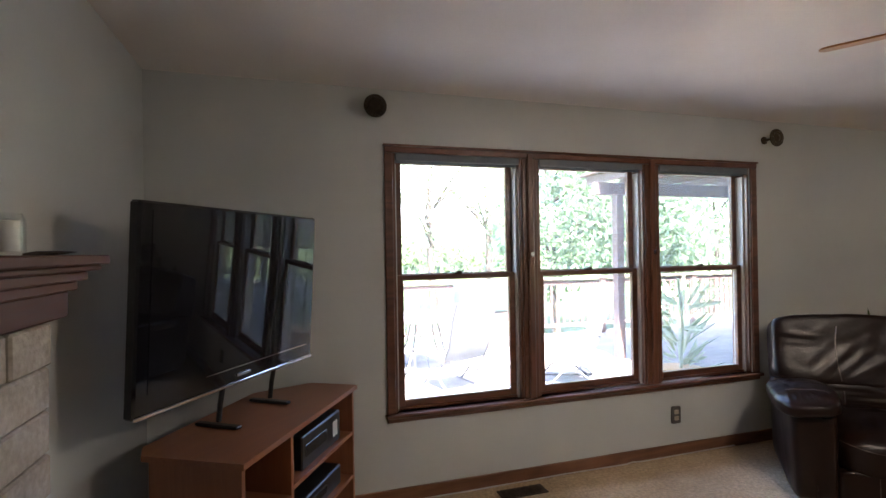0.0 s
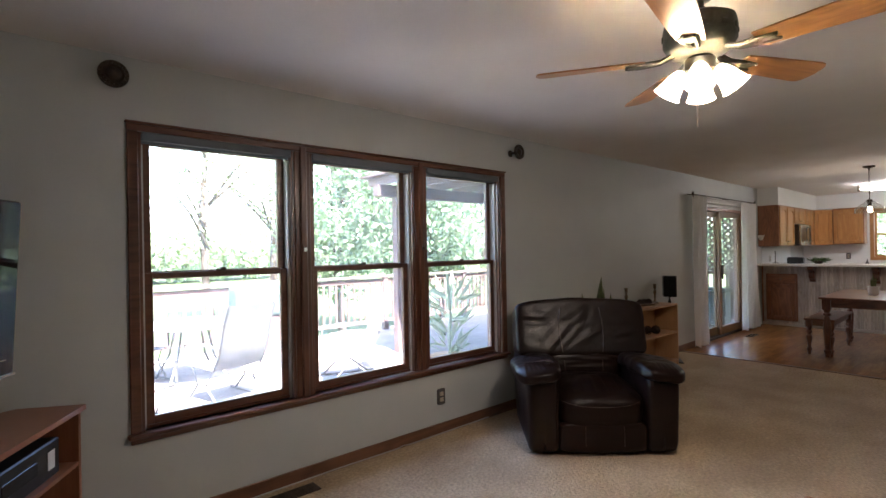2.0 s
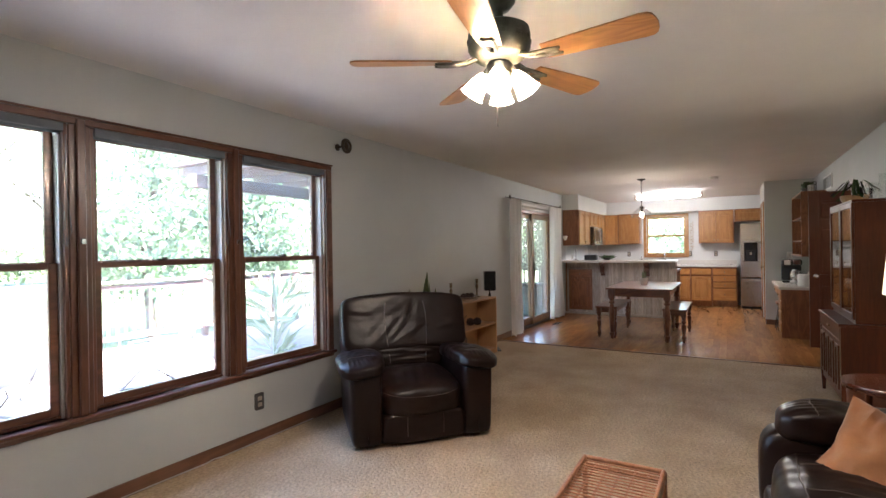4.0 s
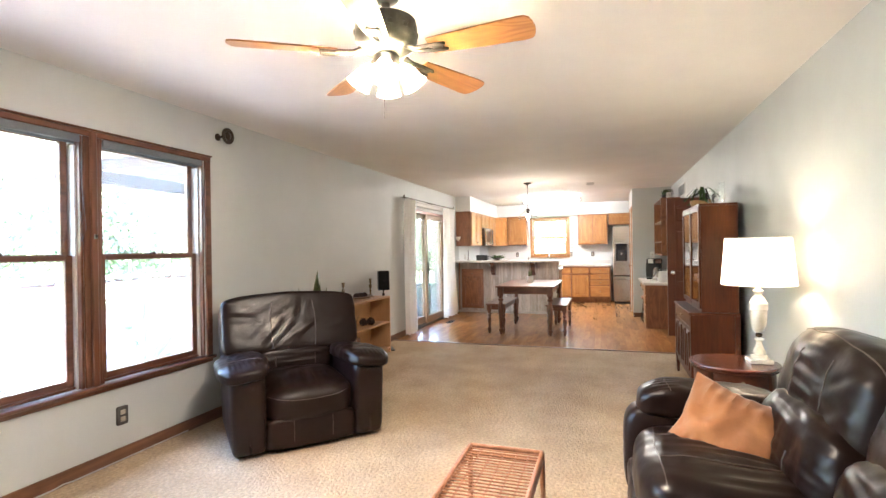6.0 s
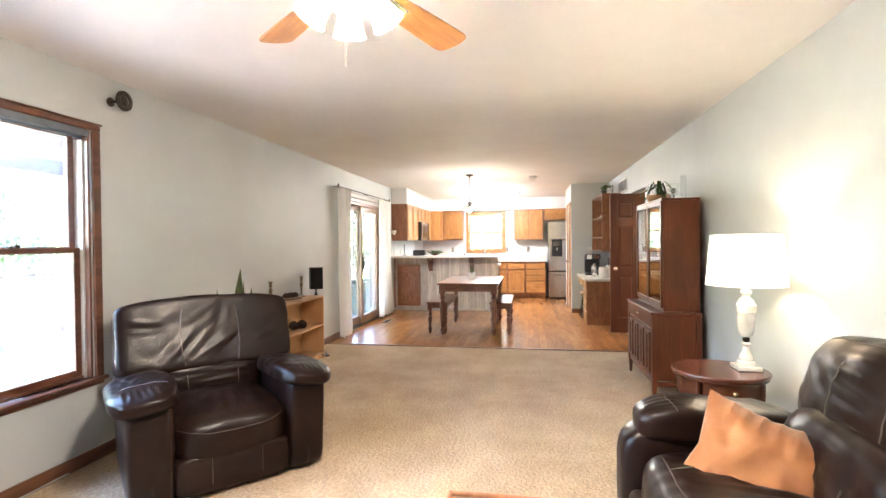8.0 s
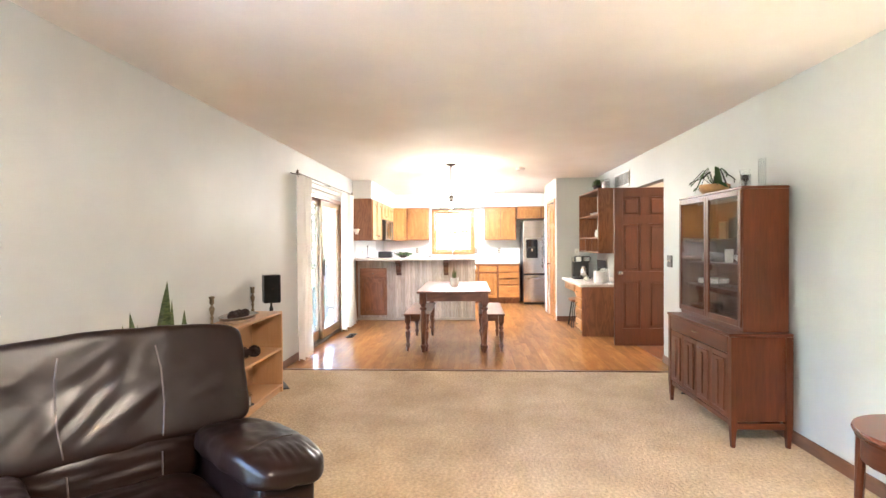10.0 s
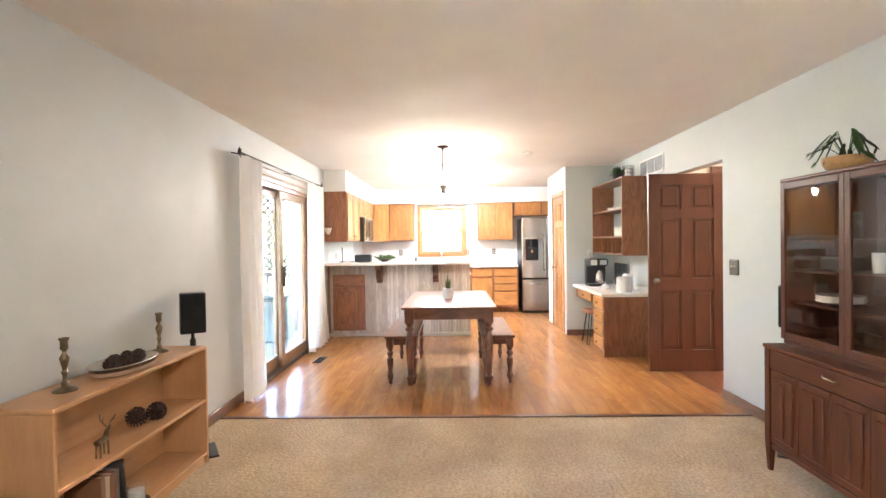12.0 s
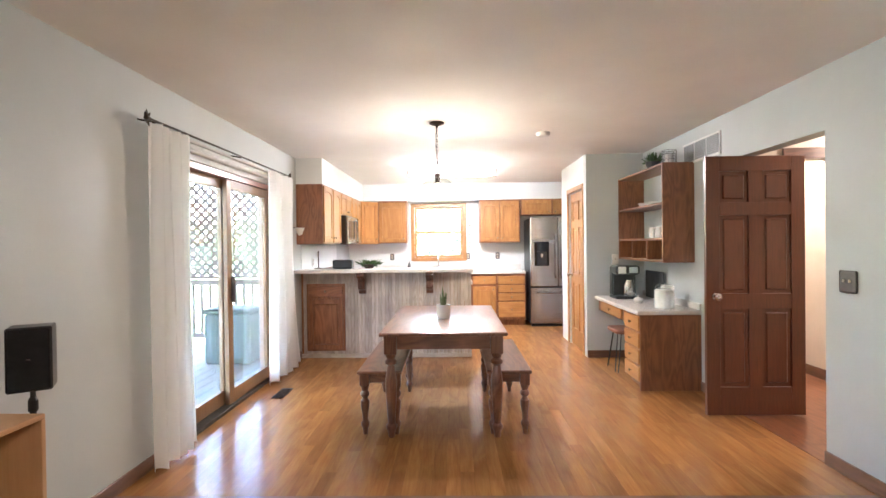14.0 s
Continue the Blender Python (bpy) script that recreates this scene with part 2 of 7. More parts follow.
def part(name, bm, material, parent=None, label="", smooth=False, kind="", m=None):
    me = bpy.data.meshes.new(name)
    bmesh.ops.recalc_face_normals(bm, faces=bm.faces[:])
    for f in bm.faces:
        f.smooth = smooth
    bm.to_mesh(me)
    bm.free()
    me.materials.append(material)
    ob = new(name, me)
    if parent is not None:
        ob.parent = parent
    if m is not None:
        ob.matrix_basis = m
    if smooth:
        me.set_sharp_from_angle(angle=radians(180 if material is LEATHER else 40))
    return tagged(ob, label=label, kind=kind)


def thing(name, m, label, category, group=""):
    ob = new(name)
    ob.empty_display_size = 0.1
    ob.matrix_basis = m
    return tagged(ob, label, category, group)


def solid(name, bm, material, label, category, group="", smooth=False, m=None):
    return tagged(part(name, bm, material, None, label, smooth, m=m), label, category, group)


def structure(name, bm, material, label="", smooth=False):
    return part(name, bm, material, None, label, smooth, "structure")


def box(x0, x1, y0, y1, z0, z1, bevel=0.0, bm=None, m=None, seg=1):
    bm = bm or bmesh.new()
    r = bmesh.ops.create_cube(bm, size=1.0)
    t = Matrix.LocRotScale(((x0 + x1) / 2, (y0 + y1) / 2, (z0 + z1) / 2), None, (abs(x1 - x0), abs(y1 - y0), abs(z1 - z0)))
    bmesh.ops.transform(bm, matrix=(m or Matrix()) @ t, verts=r["verts"])
    if bevel:
        edges = list({e for v in r["verts"] for e in v.link_edges})
        bmesh.ops.bevel(bm, geom=edges, offset=bevel, segments=seg, affect="EDGES", profile=0.5)
    return bm


def lathe(profile, n=20, bm=None, m=None, caps=True):
    """A turned body from (radius, z) pairs."""
    bm = bm or bmesh.new()
    rings = []
    for r, z in profile:
        rings.append([bm.verts.new((r * math.cos(2 * math.pi * k / n), r * math.sin(2 * math.pi * k / n), z)) for k in range(n)])
    for a, b in zip(rings, rings[1:]):
        for k in range(n):
            bm.faces.new((a[k], a[(k + 1) % n], b[(k + 1) % n], b[k]))
    if caps:
        bm.faces.new(rings[0][::-1])
        bm.faces.new(rings[-1])
    if m is not None:
        bmesh.ops.transform(bm, matrix=m, verts=[v for ring in rings for v in ring])
    return bm


def tube(points, r=0.01, n=8, bm=None, closed=False):
    """A round bar along a path; r may be a list."""
    bm = bm or bmesh.new()
    pts = [Vector(p) for p in points]
    rings = []
    up = Vector((0, 0, 1))
    for i, p in enumerate(pts):
        a = pts[i - 1] if (i > 0 or closed) else p
        b = pts[(i + 1) % len(pts)] if (i < len(pts) - 1 or closed) else p
        d = (b - a).normalized()
        s = d.cross(up)
        if s.length < 0.05:
            s = d.cross(Vector((0, 1, 0)))
        s.normalize()
        t = s.cross(d)
        rr = r[i] if isinstance(r, (list, tuple)) else r
        rings.append([bm.verts.new(p + rr * (math.cos(2 * math.pi * k / n) * s + math.sin(2 * math.pi * k / n) * t)) for k in range(n)])
    pairs = list(zip(rings, rings[1:])) + ([(rings[-1], rings[0])] if closed else [])
    for a, b in pairs:
        for k in range(n):
            bm.faces.new((a[k], a[(k + 1) % n], b[(k + 1) % n], b[k]))
    if not closed:
        bm.faces.new(rings[0][::-1])
        bm.faces.new(rings[-1])
    return bm


def creases(axis, side, lines, wave=0.0, turn=0.0, seed=0.0):
    """Folds on one face of a stuffed body, as a function for puff(). lines: (u0, v0, u1, v1, width, height) in the face's -1 to 1;
    wave: height of long soft wrinkles that run in the direction turn (degrees)."""
    others = [i for i in range(3) if i != axis]
    ct, st = math.cos(radians(turn)), math.sin(radians(turn))

    def height(c):
        if side * c[axis] < 0.3:
            return 0.0
        u, v = c[others[0]], c[others[1]]
        edge = max(0.0, 1 - max(abs(u), abs(v)) ** 6)
        total = 0.0
        for u0, v0, u1, v1, w, amp in lines:
            du, dv = u1 - u0, v1 - v0
            ll = du * du + dv * dv
            k = min(1.0, max(0.0, ((u - u0) * du + (v - v0) * dv) / ll))
            d = ((u - u0) * dv - (v - v0) * du) / math.sqrt(ll)
            off = math.hypot(u - u0 - k * du, v - v0 - k * dv)
            if off > 4 * w:
                continue
            d = math.copysign(off, d)
            taper = 1.25 * math.sin(math.pi * k)
            total += 0.5 * amp * taper * (math.exp(-(d / w) ** 2) - 0.7 * math.exp(-((d - 1.5 * w) / w) ** 2))
        if wave:
            a, b = u * ct + v * st, v * ct - u * st
            total += 0.7 * wave * noise.noise(Vector((a * 1.2 + seed, b * 6.0, seed)))
        return total * edge
    return height


def puff(sx, sy, sz, p=4.0, n=14, m=None, bm=None, rough=0.0, seed=0.0, crown=0.0, freq=6.0, fold=None, bend=None):
    """A stuffed body: a box rounded by the power p, with soft folds."""
    bm = bm or bmesh.new()
    before = len(bm.verts)
    verts = bmesh.ops.create_cube(bm, size=2.0)["verts"]
    edges = list({e for v in verts for e in v.link_edges})
    bmesh.ops.subdivide_edges(bm, edges=edges, cuts=n, use_grid_fill=True)
    vs = list(bm.verts)[before:]
    for v in vs:
        c = v.co
        q = (abs(c.x) ** p + abs(c.y) ** p + abs(c.z) ** p) ** (1 / p)
        c = c / q
        h = Vector((c.x * sx / 2, c.y * sy / 2, c.z * sz / 2))
        h.z += crown * max(0, c.z) * (1 - c.x * c.x) * (1 - c.y * c.y)
        if rough:
            k = noise.noise(Vector((h.x * freq + seed, h.y * freq, h.z * freq))) + 0.5 * noise.noise(Vector((h.x * freq * 2.7, h.y * freq * 2.7 + seed, h.z * freq * 2.7)))
            h += c.normalized() * k * rough
        if fold:
            h += c.normalized() * fold(c)
        if bend:
            h = bend(h)
        v.co = (m or Matrix()) @ h
    return bm


def holed_wall(x0, x1, z0, z1, y0, y1, holes, axis="x"):
    """A wall along x (or y) with square openings (a0, a1, z0, z1) right through it."""
    bm = bmesh.new()
    xs = sorted({x0, x1, *[h[0] for h in holes], *[h[1] for h in holes]})
    zs = sorted({z0, z1, *[h[2] for h in holes], *[h[3] for h in holes]})
    for a, b in zip(xs, xs[1:]):
        for c, d in zip(zs, zs[1:]):
            cx, cz = (a + b) / 2, (c + d) / 2
            if any(h[0] < cx < h[1] and h[2] < cz < h[3] for h in holes):
                continue
            if axis == "x":
                box(a, b, y0, y1, c, d, bm=bm)
            else:
                box(y0, y1, a, b, c, d, bm=bm)
    bmesh.ops.remove_doubles(bm, verts=bm.verts[:], dist=1e-4)
    inner = [f for f in bm.faces if any(g is not f and len(set(g.verts) & set(f.verts)) == 4 for e in f.edges for g in e.link_faces)]
    bmesh.ops.delete(bm, geom=inner, context="FACES_ONLY")
    return bm


# ---- the shell of the house ----
N, S, W, E, C = 3.40, -0.76, 0.38, 14.27, 2.43
CARPET_END, PEN_X = 8.0, 11.37
WIN = [(1.67, 2.51), (2.615, 3.455), (3.56, 4.40)]
WZ0, WZ1 = 0.525, 2.06
SLIDE = (8.62, 10.48, 0.0, 2.0)
KWIN = (1.34, 2.21, 1.14, 2.05)
CASED = (8.42, 9.50, 0.0, 2.04)

structure("wall_north", holed_wall(W - 0.15, E + 0.15, -0.3, C, N, N + 0.15, [(a, b, WZ0, WZ1) for a, b in WIN] + [(SLIDE[0], SLIDE[1], SLIDE[2], SLIDE[3])]), WALL, "pale grey-green painted wall")
structure("wall_south", holed_wall(W - 0.15, E + 0.15, -0.3, C, S - 0.12, S, [CASED]), WALL, "pale blue-green painted wall with a cased opening")
structure("wall_east", holed_wall(S, N, -0.3, C, E, E + 0.15, [KWIN], "y"), KWALL, "white painted kitchen wall")
structure("wall_west", box(W - 0.15, W, S, N, -0.3, C), WALL, "pale painted wall beside the fireplace")
structure("ceiling", box(W - 0.4, E + 0.4, -3.2, N + 0.4, C, C + 0.25), CEILING, "flat off-white textured ceiling")
structure("floor_carpet", box(W, CARPET_END, S, N, -0.3, 0.0), CARPET, "beige cut-pile carpet")
structure("floor_base", box(CARPET_END, E, S, N, -0.3, -0.022), BROWNP)
structure("threshold", box(CARPET_END - 0.02, CARPET_END + 0.03, S, N, 0.001, 0.008, 0.003), basew("y"), "dark wooden threshold strip")
# hall behind the cased opening
structure("floor_hall", box(7.3, 11.4, -3.0, S - 0.001, -0.3, -0.003), wood("hall_floor", (0.34, 0.13, 0.06), (0.2, 0.07, 0.03), "x", rough=0.3, coat=0.3), "reddish wooden hall floor")
structure("threshold_hall", box(CASED[0] + 0.001, CASED[1] - 0.001, S - 0.12, S + 0.004, -0.001, 0.004, 0.001), wood("hall_floor", (0.34, 0.13, 0.06), (0.2, 0.07, 0.03), "x", rough=0.3, coat=0.3), "wooden strip under the cased opening")
structure("wall_hall_east", holed_wall(-3.0, S - 0.12, 0, C, 9.55, 9.67, [(-2.08, -1.32, 0.0, 2.05)], "y"), CREAM, "cream painted hall wall with a doorway")
structure("wall_hall_west", box(7.3, 7.42, -3.0, S - 0.12, 0, C), CREAM)
structure("wall_hall_south", box(7.42, 11.5, -3.12, -3.0, 0, C), CREAM)
structure("wall_closet", box(9.67, 11.4, -2.24, -2.12, 0, C), CREAM, "cream wall seen through the doorway")
structure("wall_closet_east", box(11.3, 11.4, -2.12, S - 0.12, 0, C), CREAM)
structure("baseboard_closet", box(9.67, 11.3, -2.12, -2.105, 0, 0.10), basew("x"))
hd = box(9.525, 9.55, -2.16, -1.24, 2.05, 2.14, 0.004)
box(9.525, 9.55, -1.32, -1.24, 0, 2.05, 0.004, bm=hd)
box(9.525, 9.55, -2.16, -2.08, 0, 2.05, 0.004, bm=hd)
structure("trim_hall_door", hd, trimw("y"), "dark wooden door casing")
# pantry block
PX, PY = 11.30, -0.08
structure("wall_pantry_west", box(PX, PX + 0.11, S, PY, 0, C), WALL, "pale painted end wall of the pantry")
structure("wall_pantry_east", box(12.51, 12.62, S, PY - 0.111, 0, C), KWALL, "white return wall beside the fridge")
structure("wall_pantry_north", holed_wall(PX + 0.11, 12.62, 0, C, PY - 0.11, PY, [(11.47, 12.19, 0, 2.04)]), KWALL, "white wall with the pantry door")
# soffits
structure("soffit_north", box(11.27, E, 3.08, N, 2.122, C), KWALL, "white soffit above the wall cabinets")
structure("soffit_east", box(13.94, E, S, 3.08, 2.142, C), KWALL, "white soffit above the wall cabinets")

# skirting boards
H = 0.085


def skirting(name, x0, x1, y, side):
    structure(name, box(x0, x1, y, y + side * 0.014, 0, H, 0.003), basew("x"), "brown wooden skirting board")


skirting("baseboard_north", W, SLIDE[0] - 0.06, N, -1)
skirting("baseboard_north_kitchen", SLIDE[1] + 0.06, PEN_X, N, -1)
skirting("baseboard_south", W, CASED[0], S, 1)
skirting("baseboard_south_desk", CASED[1], 9.94, S, 1)
skirting("baseboard_desk", 10.36, PX, S, 1)
structure("baseboard_west", box(W, W + 0.014, 2.2, N - 0.014, 0, H, 0.003), basew("y"))
structure("baseboard_pantry", box(PX - 0.014, PX, S + 0.014, PY, 0, H, 0.003), basew("y"))

# ---- windows ----


def sash(parent, name, a, b, z0, z1, y, lock=False):
    s = 0.042
    bm = box(a, a + s, y, y + 0.03, z0, z1, 0.003)
    box(b - s, b, y, y + 0.03, z0, z1, 0.003, bm=bm)
    box(a + s, b - s, y, y + 0.03, z0, z0 + s, 0.003, bm=bm)
    box(a + s, b - s, y, y + 0.03, z1 - s * 0.7, z1, 0.003, bm=bm)
    sa = part(name, bm, trimw("x"), parent)
    g = part("pane", box(a + s, b - s, y + 0.012, y + 0.018, z0 + s, z1 - s * 0.7), PANE, sa, "clear glass pane")
    g.visible_shadow = False
    if lock:
        l = box((a + b) / 2 - 0.03, (a + b) / 2 + 0.03, y + 0.004, y + 0.03, z1, z1 + 0.012, 0.003)
        box((a + b) / 2 - 0.01, (a + b) / 2 + 0.02, y - 0.01, y + 0.01, z1 + 0.006, z1 + 0.02, 0.002, bm=l)
        part("sash_lock", l, BRONZE, sa, "dark metal sash lock")
    else:
        part("lift_handle", box((a + b) / 2 - 0.05, (a + b) / 2 + 0.05, y - 0.014, y, z0 + 0.008, z0 + 0.024, 0.003), BRONZE, sa)
    return sa


win = thing("window_1", pose(0, 0, 0), "triple double-hung window with brown wooden frames and rolled grey blinds", "window")
win["kind"] = "structure"
CY = N - 0.018
cas = box(1.622, 1.672, CY, N, WZ0, WZ1, 0.004)
box(4.405, 4.462, CY, N, WZ0, WZ1, 0.004, bm=cas)
box(1.622, 4.462, CY - 0.002, N, WZ1, 2.096, 0.004, bm=cas)
box(1.615, 4.469, CY - 0.012, N, 2.0965, 2.108, 0.003, bm=cas)
part("casing", cas, trimw("x"), win)
part("window_sill", box(1.61, 4.474, N - 0.045, N + 0.05, WZ0 - 0.022, WZ0, 0.005), trimw("x"), win)
part("apron", box(1.622, 4.462, N - 0.02, N, 0.474, WZ0 - 0.0225, 0.005), trimw("x"), win)
for c in (2.5625, 3.5075):
    part("cord_cleat", box(c - 0.012, c + 0.012, N - 0.04, N - 0.031, 1.43, 1.46, 0.003), CHROME, win)
for (a, b), c in zip(((2.51, 2.615), (3.455, 3.56)), (2.5625, 3.5075)):
    bm = box(a, b, N - 0.01, N + 0.14, WZ0, WZ1, 0.004)
    box(c - 0.022, c + 0.022, N - 0.03, N - 0.01, WZ0, WZ1 + 0.03, 0.006, bm=bm)
    part("mullion", bm, trimw("z"), win)
for a, b in WIN:
    j = box(a, a + 0.018, N, N + 0.15, WZ0, WZ1, 0.002)
    box(b - 0.018, b, N, N + 0.15, WZ0, WZ1, 0.002, bm=j)
    box(a, b, N, N + 0.15, WZ1 - 0.015, WZ1, 0.002, bm=j)
    box(a, b, N + 0.04, N + 0.15, WZ0, WZ0 + 0.015, 0.002, bm=j)
    part("window_frame", j, trimw("z"), win)
    jl = box(a + 0.018, a + 0.03, N + 0.03, N + 0.12, WZ0, WZ1 - 0.06)
    box(b - 0.03, b - 0.018, N + 0.03, N + 0.12, WZ0, WZ1 - 0.06, bm=jl)
    part("jamb_liner", jl, VINYL, win, "pale jamb liner")
    mid = (WZ0 + WZ1) / 2 + 0.02
    sash(win, "lower_sash", a + 0.03, b - 0.03, WZ0 + 0.015, mid + 0.02, N + 0.05, True)
    sash(win, "upper_sash", a + 0.03, b - 0.03, mid - 0.015, WZ1 - 0.02, N + 0.085)
    bl = tube([(a + 0.02, N + 0.02, WZ1 - 0.022), (b - 0.02, N + 0.02, WZ1 - 0.022)], 0.02, 12)
    box(a + 0.02, b - 0.02, N + 0.035, N + 0.042, WZ1 - 0.052, WZ1 - 0.016, bm=bl)
    box(a + 0.02, b - 0.02, N - 0.012, N + 0.0, WZ1 - 0.045, WZ1 - 0.001, 0.003, bm=bl)
    part("roller_blind", bl, GREYB, win, "rolled-up grey blind")
    cd = tube([(b - 0.01, N - 0.006, WZ1 - 0.06), (b - 0.012, N - 0.01, 1.75), (b + 0.01, N - 0.012, 1.5), (b - 0.012, N - 0.01, 1.42), (b - 0.02, N - 0.008, 1.6)], 0.002, 5)
    part("blind_cord", cd, GREYB, win)

kw = thing("window_2", pose(0, 0, 0), "double-hung kitchen window with a brown wooden frame", "window")
kw["kind"] = "structure"
a, b, z0, z1 = KWIN
bm = box(E - 0.016, E, a - 0.065, a, z0 - 0.065, z1 + 0.065, 0.004)
box(E - 0.016, E, b, b + 0.065, z0 - 0.065, z1 + 0.065, 0.004, bm=bm)
box(E - 0.018, E, a, b, z1, z1 + 0.065, 0.004, bm=bm)
box(E - 0.05, E, a, b, z0 - 0.065, z0, 0.004, bm=bm)
part("window_frame", bm, oak("y"), kw)
for zz0, zz1, dx in ((z0, (z0 + z1) / 2 + 0.02, 0.03), ((z0 + z1) / 2 - 0.02, z1, 0.07)):
    bm = box(E + dx, E + dx + 0.03, a, a + 0.04, zz0, zz1, 0.003)
    box(E + dx, E + dx + 0.03, b - 0.04, b, zz0, zz1, 0.003, bm=bm)
    box(E + dx, E + dx + 0.03, a + 0.04, b - 0.04, zz0, zz0 + 0.04, 0.003, bm=bm)
    box(E + dx, E + dx + 0.03, a + 0.04, b - 0.04, zz1 - 0.035, zz1, 0.003, bm=bm)
    sa = part("sash", bm, oak("y"), kw)
    part("pane", box(E + dx + 0.012, E + dx + 0.018, a + 0.04, b - 0.04, zz0 + 0.04, zz1 - 0.035), PANE, sa).visible_shadow = False

# sliding door
sd = thing("sliding_door", pose(0, 0, 0), "wooden-framed sliding glass patio door with bronze outer frame", "door")
sd["kind"] = "structure"
a, b, _, z1 = SLIDE
bm = box(a, a + 0.045, N - 0.004, N + 0.13, 0.03, z1, 0.003)
box(b - 0.045, b, N - 0.004, N + 0.13, 0.03, z1, 0.003, bm=bm)
box(a, b, N - 0.004, N + 0.13, z1 - 0.05, z1, 0.003, bm=bm)
part("door_frame", bm, oakd("z"), sd)
part("track", box(a, b, N - 0.01, N + 0.14, 0.0, 0.03, 0.003), BRONZE, sd, "dark metal floor track")
mid = 9.55
for x0, x1, y in ((a + 0.045, mid + 0.05, N + 0.075), (mid - 0.05, b - 0.045, N + 0.02)):
    bm = box(x0, x0 + 0.085, y, y + 0.04, 0.03, z1 - 0.05, 0.004)
    box(x1 - 0.085, x1, y, y + 0.04, 0.03, z1 - 0.05, 0.004, bm=bm)
    box(x0 + 0.085, x1 - 0.085, y, y + 0.04, 0.03, 0.15, 0.004, bm=bm)
    box(x0 + 0.085, x1 - 0.085, y, y + 0.04, z1 - 0.13, z1 - 0.05, 0.004, bm=bm)
    pn = part("door_panel", bm, DOOROAK, sd)
    part("pane", box(x0 + 0.085, x1 - 0.085, y + 0.017, y + 0.023, 0.15, z1 - 0.13), PANE, pn).visible_shadow = False
part("door_handle", box(mid + 0.0, mid + 0.025, N - 0.01, N + 0.02, 0.9, 1.12, 0.006), BRONZE, sd, "bronze pull handle")
bm = box(a - 0.06, b + 0.06, N - 0.02, N, z1, z1 + 0.14, 0.004)
box(a - 0.07, b + 0.07, N - 0.032, N, z1 + 0.12, z1 + 0.145, 0.004, bm=bm)
part("head_casing", bm, VINYL, sd, "pale head casing")
bm = box(a - 0.06, a, N - 0.018, N, 0.0, z1, 0.004)
box(b, b + 0.06, N - 0.018, N, 0.0, z1, 0.004, bm=bm)
part("side_casing", bm, trimw("z"), sd)
part("roller_blind", tube([(a, N - 0.045, z1 + 0.06), (b, N - 0.045, z1 + 0.06)], 0.02, 12), VINYL, sd, "rolled-up white blind")

# ---- lamps that give light, and two unseen fills ----
for k in range(4):
    a = radians(20 + 90 * k)
    lamp("fan_bulb", "POINT", 1.0, WARM, pose(FAN[0] + 0.115 * math.cos(a), FAN[1] + 0.115 * math.sin(a), 2.035), 0.025)
lamp("table_lamp_bulb", "POINT", 0.08, WARM, pose(TABLE_LAMP[0], TABLE_LAMP[1], 1.22), 0.03)
lamp("pendant_bulb", "POINT", 0.45, WARM, pose(PENDANT[0], PENDANT[1], 1.88), 0.03)
# added point lights without fixtures, to brighten the cream walls past the opening
lamp("hall_fill", "POINT", 1.0, WARM, pose(9.0, -2.2, 2.25), 0.08)
lamp("closet_fill", "POINT", 1.0, WARM, pose(10.4, -1.6, 2.25), 0.08)


# ---- kitchen ----
def raised_door(parent, w, h, m, mat, name="door", arch=False, knob=None, label=""):
    """A panel door in its own xz plane, front towards -y, origin at its lower left."""
    s = 0.055
    bm = box(0, s, -0.02, 0, 0, h, 0.003)
    box(w - s, w, -0.02, 0, 0, h, 0.003, bm=bm)
    box(s, w - s, -0.02, 0, 0, s, 0.003, bm=bm)
    box(s, w - s, -0.02, 0, h - s, h, 0.003, bm=bm)
    if arch:
        n = 8
        for k in range(n):
            x0, x1 = s + (w - 2 * s) * k / n, s + (w - 2 * s) * (k + 1) / n
            u = (k + 0.5) / n * 2 - 1
            box(x0, x1, -0.02, 0, h - s - 0.03 * u * u - 0.002, h - s + 0.001, bm=bm)
    d = part(name, bm, mat, parent, label, m=m)
    ph = h - 2 * s - (0.03 if arch else 0)
    part("door_panel", box(s + 0.012, w - s - 0.012, -0.015, -0.004, s + 0.012, s + ph - 0.008, 0.007), mat, d)
    part("panel_backing", box(s - 0.002, w - s + 0.002, -0.005, 0, s - 0.002, h - s + 0.002), mat, d)
    if knob:
        part("knob", lathe([(0.005, 0), (0.005, 0.012), (0.014, 0.018), (0.012, 0.026), (0.002, 0.028)], 10, m=pose(knob[0], -0.02, knob[1], 90)), BRASS, d, "small brass knob")
    return d


def drawer(parent, w, h, m, mat):
    d = part("drawer", box(0, w, -0.02, 0, 0, h, 0.006), mat, parent, m=m)
    part("knob", lathe([(0.005, 0), (0.005, 0.012), (0.014, 0.018), (0.012, 0.026), (0.002, 0.028)], 10, m=pose(w / 2, -0.02, h / 2, 90)), BRASS, d, "small brass knob")
    return d


